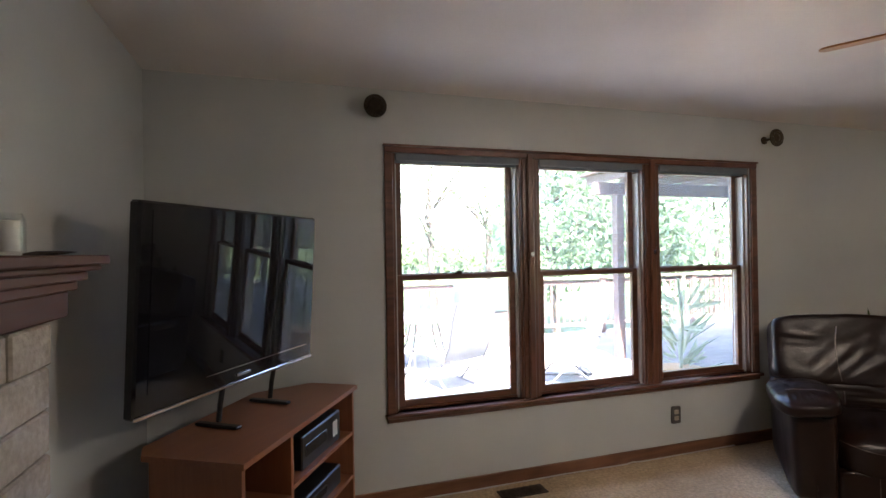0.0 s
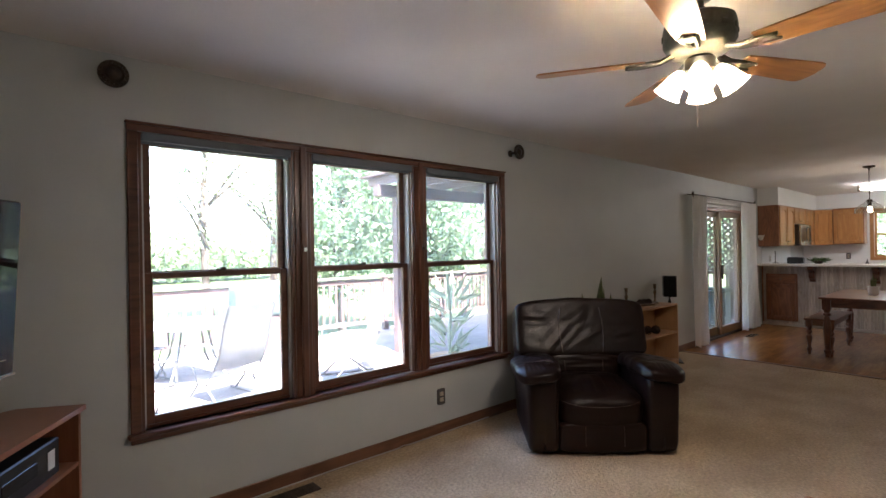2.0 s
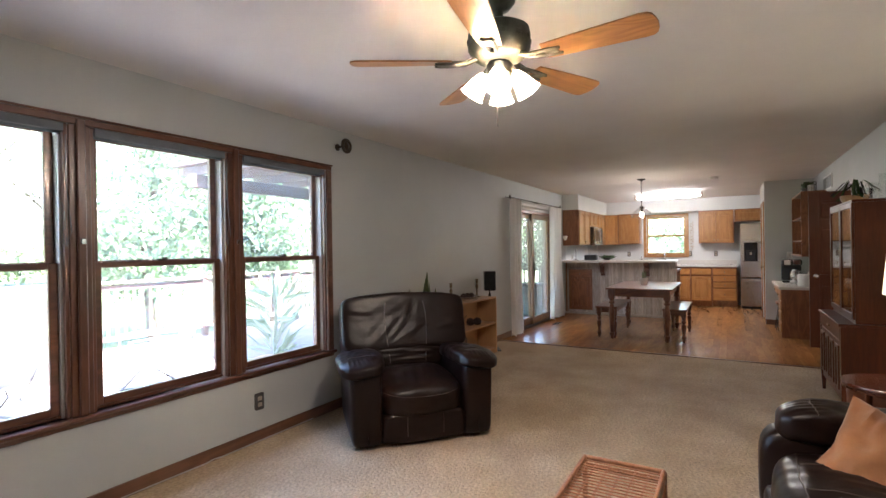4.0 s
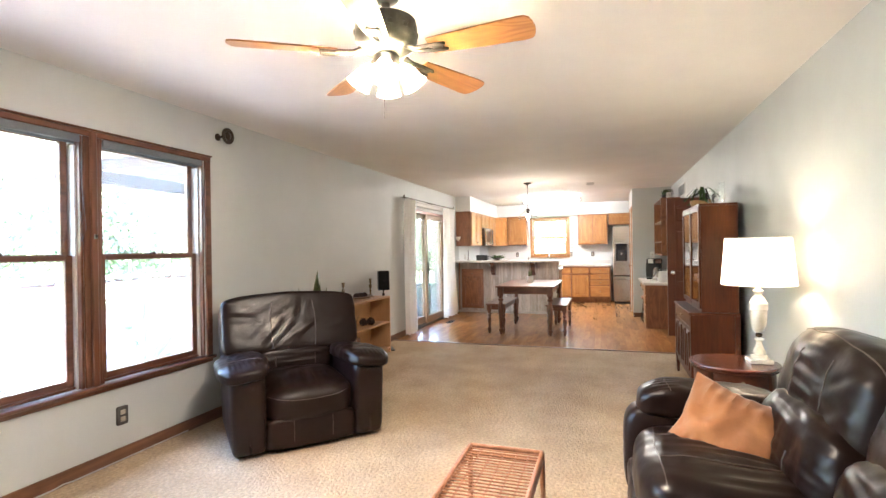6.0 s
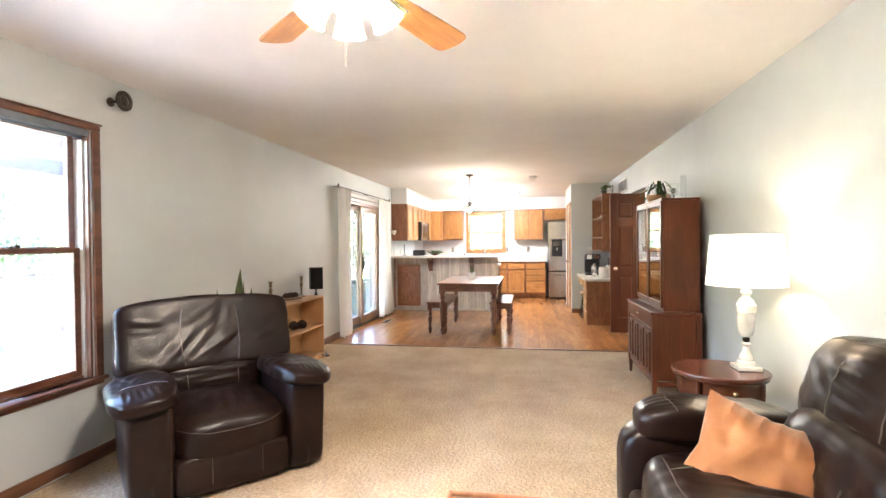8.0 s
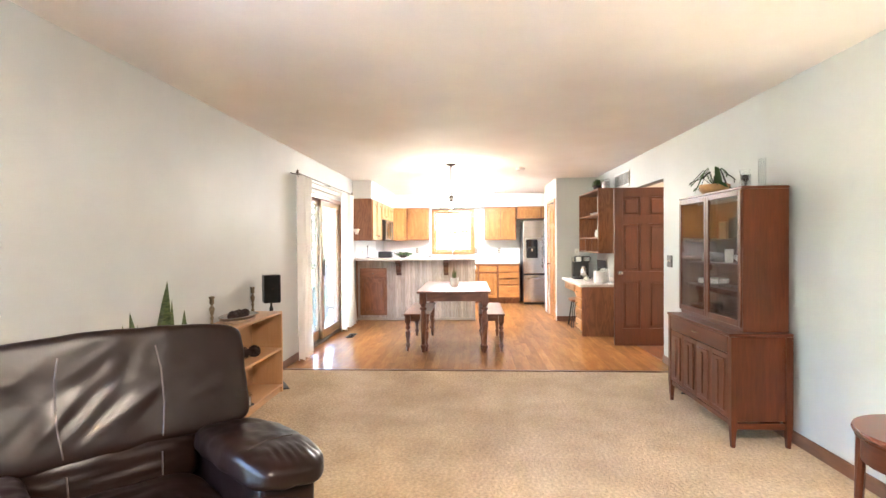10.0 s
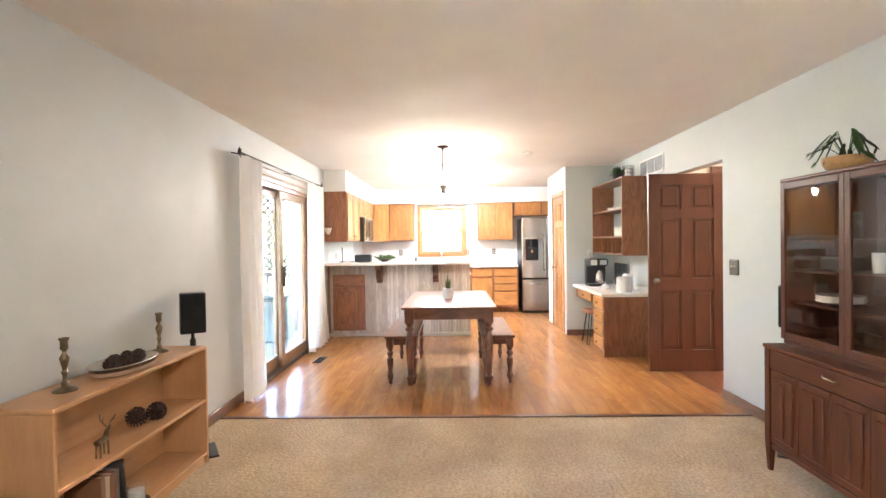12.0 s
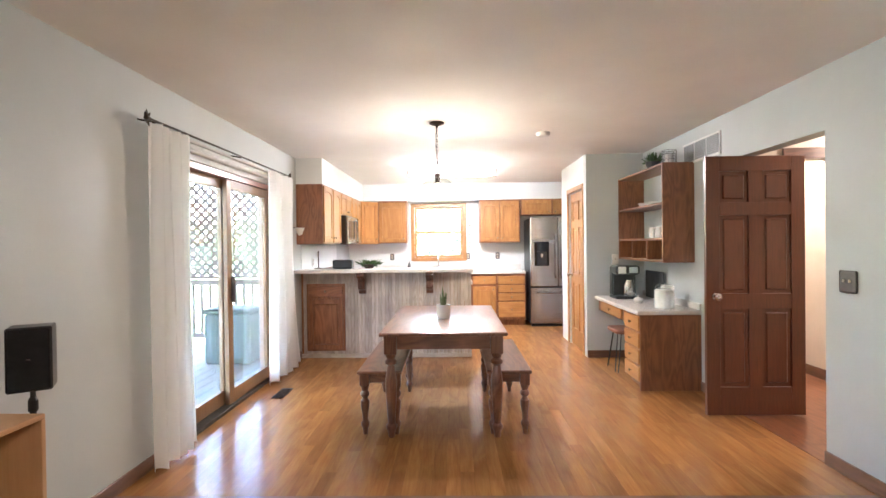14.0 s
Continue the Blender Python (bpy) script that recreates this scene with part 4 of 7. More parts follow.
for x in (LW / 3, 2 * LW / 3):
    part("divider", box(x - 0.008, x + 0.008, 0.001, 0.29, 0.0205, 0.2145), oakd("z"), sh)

# wood floor last in this part: boards
STRIP, LEN = 0.083, 0.9
rng = random.Random(5)
board_mesh = {}


def board(x0, x1, y0):
    L = round(x1 - x0, 3)
    key = L
    if key not in board_mesh:
        b = box(0.0002, L - 0.0002, 0.0002, STRIP - 0.0002, 0, 0.02)
        me = bpy.data.meshes.new("floor_board")
        b.to_mesh(me)
        b.free()
        me.materials.append(FLOORB)
        board_mesh[key] = me
    return board_mesh[key]


FLOORB = wood("floor_wood", axis="x", rough=0.16, coat=0.2, vary=0.28, ring=4, grain=0.7, relief=0, coat_rough=0.3, **FLOORW)
FLOORB_FAR = wood("floor_wood_far", axis="x", rough=0.16, coat=0.2, vary=0.28, ring=4, grain=0.7, relief=0, coat_rough=0.3, island=True, **FLOORW)
wf = thing("floor_wood_boards", pose(0, 0, 0), "glossy oak strip floor with visible boards", "floor")
wf["kind"] = "structure"
far = bmesh.new()
y = S
row = 0
count = 0
while y < N - 0.001:
    x = CARPET_END + 0.031
    ln = round(rng.uniform(0.3, 1.3), 1)
    first = True
    while x < E - 0.01:
        x1 = min(round(x + ln, 3), E)
        if x < 11.6 and count < 300:
            o = new("floor_board", board(x, x1, y))
            o.parent = wf
            o.location = (x, y, -0.022)
            count += 1
        elif x1 - x > 0.02:
            box(x + 0.0004, x1 - 0.0004, y + 0.0004, y + STRIP - 0.0004, -0.022, -0.002, bm=far)
        x = x1
        ln = round(rng.uniform(0.6, 1.5), 1)
    y += STRIP
    row += 1
part("floor_boards_far", far, FLOORB_FAR, wf, kind="stuff")

# ---- dining table and benches ----


def turned_leg(h, r=0.034, square=0.13):
    pr = [(0.5 * r, 0), (0.62 * r, 0.03), (0.7 * r, 0.05), (0.95 * r, 0.065), (0.95 * r, 0.085), (0.62 * r, 0.10), (0.7 * r, 0.15), (0.98 * r, h * 0.45), (1.02 * r, h * 0.55), (0.7 * r, h - square - 0.10), (0.6 * r, h - square - 0.085), (1.02 * r, h - square - 0.07), (1.02 * r, h - square - 0.05), (0.65 * r, h - square - 0.035), (0.85 * r, h - square - 0.02), (0.95 * r, h - square)]
    bm = lathe(pr, 14)
    box(-r * 1.05, r * 1.05, -r * 1.05, r * 1.05, h - square, h, 0.004, bm=bm)
    return bm


TX0, TX1, TY0, TY1, TH = 8.80, 10.34, 1.135, 2.04, 0.755
dt = thing("dining_table", pose((TX0 + TX1) / 2, (TY0 + TY1) / 2, 0), "dark-stained farmhouse dining table with turned legs", "table")
hx, hy = (TX1 - TX0) / 2, (TY1 - TY0) / 2
part("tabletop", box(-hx, hx, -hy, hy, TH - 0.026, TH, 0.008, seg=2), wood("table_wood", axis="x", rough=0.3, coat=0.5, vary=0.1, **TABLEW), dt)
for s in (-1, 1):
    part("apron", box(-hx + 0.11, hx - 0.11, s * (hy - 0.075) - 0.01, s * (hy - 0.075) + 0.01, TH - 0.127, TH - 0.027, 0.002), tablew("x"), dt)
    part("apron", box(s * (hx - 0.075) - 0.01, s * (hx - 0.075) + 0.01, -hy + 0.11, hy - 0.11, TH - 0.127, TH - 0.027, 0.002), tablew("y"), dt)
for sx in (-1, 1):
    for sy in (-1, 1):
        part("leg", turned_leg(TH - 0.027, 0.042), tablew("z"), dt, smooth=True, m=pose(sx * (hx - 0.075), sy * (hy - 0.075), 0))


def bench(y):
    b = thing("bench", pose(9.45, y, 0), "dark-stained wooden bench with turned legs beside the dining table", "bench", "benches at the dining table")
    part("seat", box(-0.58, 0.58, -0.16, 0.16, 0.445, 0.47, 0.007, seg=2), tablew("x"), b)
    for s in (-1, 1):
        part("apron", box(-0.48, 0.48, s * 0.115 - 0.008, s * 0.115 + 0.008, 0.375, 0.444, 0.002), tablew("x"), b)
        part("apron", box(s * 0.515 - 0.008, s * 0.515 + 0.008, -0.08, 0.08, 0.375, 0.444, 0.002), tablew("y"), b)
        for t in (-1, 1):
            part("leg", turned_leg(0.444, 0.032, 0.09), tablew("z"), b, smooth=True, m=pose(s * 0.515, t * 0.115, 0))


bench(2.05), bench(1.12)


def blade(bm, base, tip, w, seed=0.0, twist=0.0, bend=0.0):
    """One long tapering leaf with a fold along its middle."""
    base, tip = Vector(base), Vector(tip)
    d = tip - base
    side = d.cross(Vector((math.cos(twist), math.sin(twist), 0.2))).normalized()
    out = side.cross(d).normalized()
    n = 7
    prev = None
    for k in range(n + 1):
        t = k / n
        ww = w * (0.55 + 0.45 * math.sin(min(1, t * 1.6) * math.pi / 2)) * (1 - t ** 3.5)
        c = base + d * t + out * bend * math.sin(math.pi * t)
        row = [bm.verts.new(c - side * ww / 2 + out * ww * 0.12), bm.verts.new(c - out * ww * 0.08), bm.verts.new(c + side * ww / 2 + out * ww * 0.12)]
        if prev:
            for a in (0, 1):
                bm.faces.new((prev[a], prev[a + 1], row[a + 1], row[a]))
        prev = row
    return bm


def snake_plant(m, h, n, spread, w, pot, label, group=""):
    p = thing("snake_plant", m, label, "potted plant", group)
    pr, ph, pm, pl = pot
    part("pot", lathe([(pr * 0.8, 0), (pr * 0.95, ph * 0.3), (pr, ph), (pr * 0.9, ph), (pr * 0.85, ph * 0.85)], 20), pm, p, pl, smooth=True)
    part("soil", lathe([(pr * 0.86, ph * 0.8), (pr * 0.86, ph * 0.86)], 16), CONE, p)
    r = random.Random(int(h * 1000))
    for k in range(n):
        a = 2 * math.pi * k / n + r.uniform(-0.4, 0.4)
        hh = h * (r.uniform(0.72, 0.92) if k else 1.0)
        bm = bmesh.new()
        blade(bm, (0.3 * pr * math.cos(a), 0.3 * pr * math.sin(a), ph * 0.85), (spread * math.cos(a) * r.uniform(0.5, 1), spread * math.sin(a) * r.uniform(0.5, 1), hh), w * r.uniform(0.8, 1.1), twist=r.uniform(-0.6, 0.6), bend=r.uniform(-0.02, 0.02))
        bmesh.ops.solidify(bm, geom=bm.faces[:], thickness=0.003)
        part("leaf", bm, SNAKE, p, "upright banded green leaf", smooth=True)
    return p


SNAKE = surface("snake_leaf", (0.045, 0.075, 0.028), (0.20, 0.24, 0.09), rough=0.4, scale=26, fine=40, stretch=(1, 1, 3), bump=0.05)
tall = snake_plant(pose(5.47, 3.12, 0), 0.62, 3, 0.10, 0.05, (0.15, 0.30, WHITE, "white floor pot"), "tall snake plant behind the leather recliner")
for bx, by, tx, ty, tz, w in ((0.0, 0.06, 0.0, -0.06, 1.15, 0.085), (0.0, -0.03, 0.0, -0.085, 1.045, 0.045), (0.02, -0.09, 0.0, -0.155, 0.99, 0.065), (0.0, 0.11, 0.0, 0.16, 0.975, 0.07), (-0.02, 0.14, 0.0, 0.205, 0.905, 0.05), (0.03, 0.0, 0.0, -0.03, 0.92, 0.05), (0.0, -0.05, 0.0, -0.085, 0.90, 0.05), (-0.04, 0.10, 0.02, 0.13, 0.90, 0.04)):
    bm = bmesh.new()
    blade(bm, (bx, by, 0.25), (tx, ty, tz), w * 1.35, twist=0.1 * bx, bend=0.012)
    bmesh.ops.solidify(bm, geom=bm.faces[:], thickness=0.003)
    part("leaf", bm, SNAKE, tall, "upright banded green leaf", smooth=True)
snake_plant(pose(9.50, 1.60, TH), 0.27, 7, 0.035, 0.022, (0.06, 0.115, WHITE, "white and grey ceramic pot"), "small succulent in a two-tone ceramic pot on the dining table")

# ---- curtains ----


def curtain(x0, x1, y, z0, z1, name_label, flare=0.0):
    c = thing("curtain", pose(0, 0, 0), name_label, "curtain", "curtains at the sliding door")
    bm = bmesh.new()
    n, mrow = 60, 16
    grid = []
    for j in range(mrow + 1):
        t = j / mrow
        z = z1 + (z0 - z1) * t
        row = []
        for k in range(n + 1):
            u = k / n
            wv = 0.022 + 0.012 * t
            x = x0 + (x1 - x0) * (u + 0.04 * math.sin(3 * t + u * 5) * t) + flare * (u - 0.3) * t ** 3
            yy = y + wv * math.sin(u * 2 * math.pi * 4.5 + 0.6 * math.sin(t * 3 + u * 4)) + 0.012 * math.sin(u * 37 + t * 2)
            row.append(bm.verts.new((x, yy, z + 0.012 * math.sin(u * 21) * t)))
        grid.append(row)
    for a, b in zip(grid, grid[1:]):
        for k in range(n):
            bm.faces.new((a[k], a[k + 1], b[k + 1], b[k]))
    part("cloth", bm, CURTAIN, c, "sheer off-white cloth", smooth=True)


curtain(8.26, 8.69, 3.29, 0.03, 2.12, "sheer off-white curtain gathered beside the sliding door")
curtain(10.16, 10.84, 3.29, 0.03, 2.12, "sheer off-white curtain gathered on the kitchen side of the sliding door", 0.22)
rod = thing("curtain_rod", pose(0, 0, 0), "thin dark curtain rod with leaf-shaped finials", "curtain rod")
part("rod", tube([(8.24, 3.29, 2.135), (10.70, 3.29, 2.135)], 0.008), BRONZE, rod)
for x in (8.24, 10.70):
    s = -1 if x < 9 else 1
    bm = tube([(x, 3.29, 2.135), (x + s * 0.03, 3.29, 2.135), (x + s * 0.045, 3.285, 2.165)], [0.012, 0.016, 0.006])
    for a in (60, 140, 250, 320):
        blade(bm, (x + s * 0.015, 3.29, 2.135), (x + s * (0.03 + 0.03 * math.cos(radians(a))), 3.28, 2.135 + 0.055 * math.sin(radians(a))), 0.028, twist=1.5)
    bmesh.ops.solidify(bm, geom=[f for f in bm.faces if len(f.edges) == 4][-8:], thickness=0.002)
    part("finial", bm, BRONZE, rod, "dark leaf finial")
for x in (8.30, 9.5, 10.64):
    part("bracket", tube([(x, N, 2.15), (x, 3.29, 2.125)], 0.006, 6), BRONZE, rod)

# ---- curtain holdbacks over the window ----


def holdback(x, z):
    h = thing("curtain_holdback", pose(x, N, z, 90, 0, 0), "round bronze curtain holdback on the wall above the window", "curtain holdback", "curtain holdbacks")
    part("wall_knob", lathe([(0.03, 0), (0.03, 0.006), (0.014, 0.012), (0.010, 0.03), (0.010, 0.10)], 16), BRONZE, h, smooth=True)
    part("medallion", lathe([(0.012, 0.09), (0.058, 0.096), (0.066, 0.102), (0.064, 0.11), (0.052, 0.107), (0.044, 0.114), (0.034, 0.108), (0.02, 0.118), (0.006, 0.124)], 28), BRONZE, h, "ringed round medallion", smooth=True)
    for k in range(18):
        a = 2 * math.pi * k / 18
        part("bead", box(-0.004, 0.004, 0.046, 0.060, 0.106, 0.114, 0.002, m=pose(0, 0, 0, 0, 0, math.degrees(a))), BRONZE, h)


holdback(1.56, 2.30), holdback(4.56, 2.28)

# ---- ceiling fan ----
BLADEW = wood("fan_blade_wood", (0.52, 0.24, 0.08), (0.34, 0.14, 0.045), "x", rough=0.3, coat=0.3, vary=0.05)
cf = thing("ceiling_fan", pose(FAN[0], FAN[1], 0), "five-blade ceiling fan with oak blades and four lit glass shades", "ceiling fan")
part("canopy", lathe([(0.07, C - 0.001), (0.07, C - 0.03), (0.045, C - 0.06), (0.02, C - 0.07), (0.018, C - 0.09)], 24), GREENM, cf, smooth=True)
part("motor", lathe([(0.02, C - 0.085), (0.03, C - 0.11), (0.09, C - 0.125), (0.125, C - 0.145), (0.13, C - 0.17), (0.13, C - 0.225), (0.115, C - 0.25), (0.10, C - 0.265), (0.05, C - 0.28)], 32), GREENM, cf, "green-bronze motor housing", smooth=True)
for k in range(12):
    part("motor_slot", box(0.128, 0.134, -0.012, 0.012, C - 0.205, C - 0.185, 0.002, m=pose(0, 0, 0, 0, 0, 30 * k)), GREENM, cf)
part("switch_housing", lathe([(0.045, C - 0.28), (0.055, C - 0.29), (0.055, C - 0.33), (0.03, C - 0.35), (0.01, C - 0.365)], 24), GREENM, cf, smooth=True)
BZ = C - 0.278
for k in range(5):
    a = -94.8 + 72 * k
    m = pose(0, 0, BZ, 0, 0, a)
    bm = bmesh.new()
    outline = [(0.20, 0.048), (0.30, 0.056), (0.45, 0.064), (0.57, 0.069), (0.597, 0.066), (0.612, 0.054), (0.62, 0.03), (0.624, 0.0)]
    pts = outline + [(x, -y_) for x, y_ in outline[-2::-1]]
    tilt = pose(0, 0, 0, -12)
    top = [bm.verts.new(tilt @ Vector((x, y_, 0.003))) for x, y_ in pts]
    bot = [bm.verts.new(tilt @ Vector((x, y_, -0.003))) for x, y_ in pts]
    bm.faces.new(top), bm.faces.new(bot[::-1])
    for i in range(len(pts)):
        bm.faces.new((top[i], top[(i + 1) % len(pts)], bot[(i + 1) % len(pts)], bot[i]))
    bl = part("blade", bm, BLADEW, cf, "oak fan blade", m=m)
    ir = tube([(0.09, 0, 0.02), (0.14, 0.012, -0.005), (0.2, 0.02, -0.010), (0.27, 0.022, -0.014)], [0.012, 0.009, 0.009, 0.006], 6)
    tube([(0.09, 0, 0.02), (0.14, -0.012, -0.002), (0.2, -0.02, -0.006), (0.27, -0.018, -0.008)], [0.012, 0.009, 0.009, 0.006], 6, bm=ir)
    box(0.205, 0.26, -0.035, 0.035, -0.012, -0.006, 0.003, bm=ir)
    part("blade_iron", ir, GREENM, bl, "decorative green-bronze blade bracket", smooth=True)
for k in range(4):
    a = 20 + 90 * k
    m = pose(0, 0, C - 0.32, 0, 0, a)
    arm = part("lamp_arm", tube([(0.03, 0, 0.0), (0.05, 0, 0.008), (0.06, 0, -0.01)], 0.01), GREENM, cf, m=m)
    prof = [(0.020, 0.0), (0.030, -0.015), (0.044, -0.05), (0.052, -0.085), (0.060, -0.115), (0.068, -0.128), (0.066, -0.128), (0.057, -0.113), (0.049, -0.083), (0.041, -0.05), (0.027, -0.015), (0.018, -0.002)]
    part("glass_shade", lathe(prof, 20, m=pose(0.062, 0, -0.005, 0, -34, 0) @ Matrix.Scale(0.80, 4), caps=False), FROST, arm, "frosted tulip glass shade", smooth=True)
    part("bulb", lathe([(0.008, -0.02), (0.02, -0.05), (0.022, -0.07), (0.012, -0.09), (0.002, -0.094)], 12, m=pose(0.062, 0, -0.005, 0, -34, 0) @ Matrix.Scale(0.80, 4)), glow("bulb_glow", (1.0, 0.78, 0.5), 7), arm, "glowing bulb", smooth=True).visible_shadow = False
part("pull_chain", tube([(0.02, 0.02, C - 0.36), (0.02, 0.02, C - 0.54)], 0.0015, 5), BRASS, cf)

# ---- leather seats ----


def droop(front, drop, back=0.0):
    """Bend for an arm pad: its front end (towards front * y) hangs down."""
    def bent(h):
        k = max(0.0, h.y * front - 0.12) / 0.22
        h.z -= drop * k * k + back * max(0.0, -h.y * front)
        return h
    return bent


def stitched(body, axis, side, path, r=0.003, parent=None):
    """A stitched seam on the surface of a stuffed part: path gives the two other coordinates of its corners."""
    me = body.data
    co = np.array([tuple(v.co) for v in me.vertices])
    nm = np.array([tuple(v.normal) for v in me.vertices])
    keep = nm[:, axis] * side > 0.15
    co, nm = co[keep], nm[keep]
    others = [i for i in range(3) if i != axis]
    flat = co[:, others]
    pts = []
    for (u0, v0), (u1, v1) in zip(path, path[1:]):
        for k in range(7):
            t = k / 7
            d = np.hypot(flat[:, 0] - u0 - (u1 - u0) * t, flat[:, 1] - v0 - (v1 - v0) * t)
            near = np.argsort(d)[:4]
            w = 1 / (d[near] + 0.002)
            c = (co[near] * w[:, None]).sum(0) / w.sum()
            n = (nm[near] * w[:, None]).sum(0) / w.sum()
            c[others[0]], c[others[1]] = u0 + (u1 - u0) * t, v0 + (v1 - v0) * t
            pts.append(Vector(c) + Vector(n) * 0.0008)
    part("seam", tube(pts, r, 5), STITCH, parent or body, "stitched seam", smooth=True)


def recliner(m):
    """Origin on the floor under the middle of the front; the seat faces -y."""
    t = thing("recliner", m, "dark brown leather recliner armchair with creased, stitched back cushions", "armchair")
    for s in (-1, 1):
        def taper(h, s=s):
            h.x -= s * 0.03 * max(0.0, 0.28 - h.z) * (1.0 if h.x * s > 0 else 0.0)
            return h
        a = part("arm", puff(0.225, 0.86, 0.56, p=9, n=16, m=pose(s * 0.392, 0.43, 0.29), rough=0.003, seed=s, bend=taper, fold=creases(1, -1, [(-0.8, 0.93, 0.8, 0.93, 0.05, 0.004)])), LEATHER, t, "leather side panel", smooth=True)
        tucks = [(s * 0.1 + k * 0.22 - 0.5, -1.0, s * 0.1 + k * 0.16 - 0.42, -0.45, 0.055, 0.007) for k in range(6)]
        tucks += [(-0.7, -0.35, 0.7, -0.2, 0.06, 0.006), (-0.6, 0.25, 0.5, 0.5, 0.07, 0.006), (0.2 * s, -0.2, 0.6 * s, 0.6, 0.06, -0.007)]
        pad = part("arm_pad", puff(0.315, 0.70, 0.12, p=3.6, n=30, m=pose(s * 0.404, 0.315, 0.555, -2, s * 7, 0), rough=0.009, seed=s + 3, freq=7, bend=droop(-1, 0.02, 0.04), fold=creases(2, 1, tucks, wave=0.006, turn=60, seed=s)), LEATHER, a, "padded leather armrest", smooth=True)
        stitched(pad, 2, 1, [(s * 0.30, 0.13), (s * 0.40, 0.19), (s * 0.51, 0.20)])
    pulls = [(-0.62, -0.72, -0.55, 0.0, 0.04, 0.012), (-0.38, -0.78, -0.30, 0.1, 0.035, 0.017), (-0.14, -0.8, -0.05, 0.15, 0.035, 0.020), (0.10, -0.78, 0.16, 0.2, 0.035, 0.018), (0.36, -0.72, 0.48, 0.1, 0.04, 0.015), (-0.5, 0.3, 0.4, 0.45, 0.07, 0.008)]
    seat = part("seat", puff(0.60, 0.66, 0.26, p=4, n=40, m=pose(0, 0.325, 0.308, 3), rough=0.008, seed=7, crown=0.035, freq=4, fold=creases(2, 1, pulls, wave=0.005, turn=80, seed=2)), LEATHER, t, "seat cushion", smooth=True)
    fr_ = part("footrest", puff(0.585, 0.13, 0.21, p=6, n=16, m=pose(0, 0.075, 0.13), rough=0.005, seed=9, fold=creases(1, -1, [(-0.95, 0.8, 0.95, 0.85, 0.06, 0.006)])), LEATHER, t, "folded footrest panel", smooth=True)
    for x in (-0.12, 0.13):
        stitched(fr_, 1, -1, [(x, 0.21), (x, 0.05)], 0.002)
    part("base", box(-0.40, 0.40, 0.12, 0.75, 0.0, 0.07, 0.01), BLACKP, t, "black base")
    low = [(-0.95, 0.2, -0.5, -0.2, 0.06, 0.010), (-0.95, -0.1, -0.55, -0.6, 0.06, 0.010), (0.5, 0.5, 0.95, 0.1, 0.07, 0.007)]
    b1 = part("lower_back", puff(0.62, 0.22, 0.27, p=3.4, n=26, m=pose(0, 0.655, 0.50, -12), rough=0.006, seed=11, fold=creases(1, -1, low, wave=0.006, turn=0, seed=5)), LEATHER, t, "lower back cushion", smooth=True)
    folds = [(-0.55, -0.95, -0.15, 0.15, 0.055, 0.010), (-0.42, -0.9, 0.05, 0.1, 0.05, 0.008), (-0.3, -0.92, 0.25, -0.1, 0.05, 0.008), (-0.1, -0.85, 0.35, 0.0, 0.045, 0.010), (-0.72, -0.95, -0.5, 0.0, 0.05, 0.008),
             (0.15, 0.2, 0.26, 0.75, 0.05, 0.008), (-0.02, 0.1, 0.1, 0.6, 0.06, 0.008), (-0.9, 0.5, -0.5, 0.3, 0.08, 0.008), (0.45, -0.4, 0.85, -0.1, 0.08, 0.006)]

    def slump(h):
        h.z -= 0.035 * (h.x / 0.49) ** 2 * max(0.0, min(1.0, 0.5 + h.z / 0.3))
        h.y -= 0.02 * max(0.0, -h.z / 0.23)
        return h
    b2 = part("upper_back", puff(1.0, 0.27, 0.47, p=11, n=46, m=pose(0, 0.76, 0.765, -14), rough=0.007, seed=13, freq=4.5, bend=slump, fold=creases(1, -1, folds, wave=0.005, turn=55, seed=3)), LEATHER, t, "upper back cushion", smooth=True)
    for s in (-1, 1):
        stitched(b2, 1, -1, [(s * 0.15, 0.60), (s * 0.165, 0.72), (s * 0.165, 0.85), (s * 0.15, 0.955)])
        stitched(b1, 1, -1, [(s * 0.14, 0.44), (s * 0.145, 0.56)])
        for k in range(9):
            part("gather", puff(0.022, 0.035, 0.018, p=2.2, n=3, m=pose(s * 0.482, 0.64 + 0.022 * k + 0.02, 0.60 + 0.036 * k)), LEATHER, b2, smooth=True)
    stitched(b2, 2, 1, [(-0.44, 0.80), (-0.15, 0.79), (0.15, 0.79), (0.44, 0.80)])
    stitched(seat, 1, -1, [(-0.27, 0.372), (-0.14, 0.35), (0.0, 0.342), (0.14, 0.35), (0.27, 0.372)], 0.002)
    part("rear_panel", puff(0.92, 0.16, 0.70, p=8, n=8, m=pose(0, 0.86, 0.50, -10)), LEATHER, t, "leather back panel", smooth=True)


ang = math.degrees(math.atan2(1.95 - 2.60, 4.54 - 3.85))
recliner(pose(4.185, 2.285, 0.0, 0, 0, ang) @ Matrix.Diagonal((1.04, 1, 1, 1)))


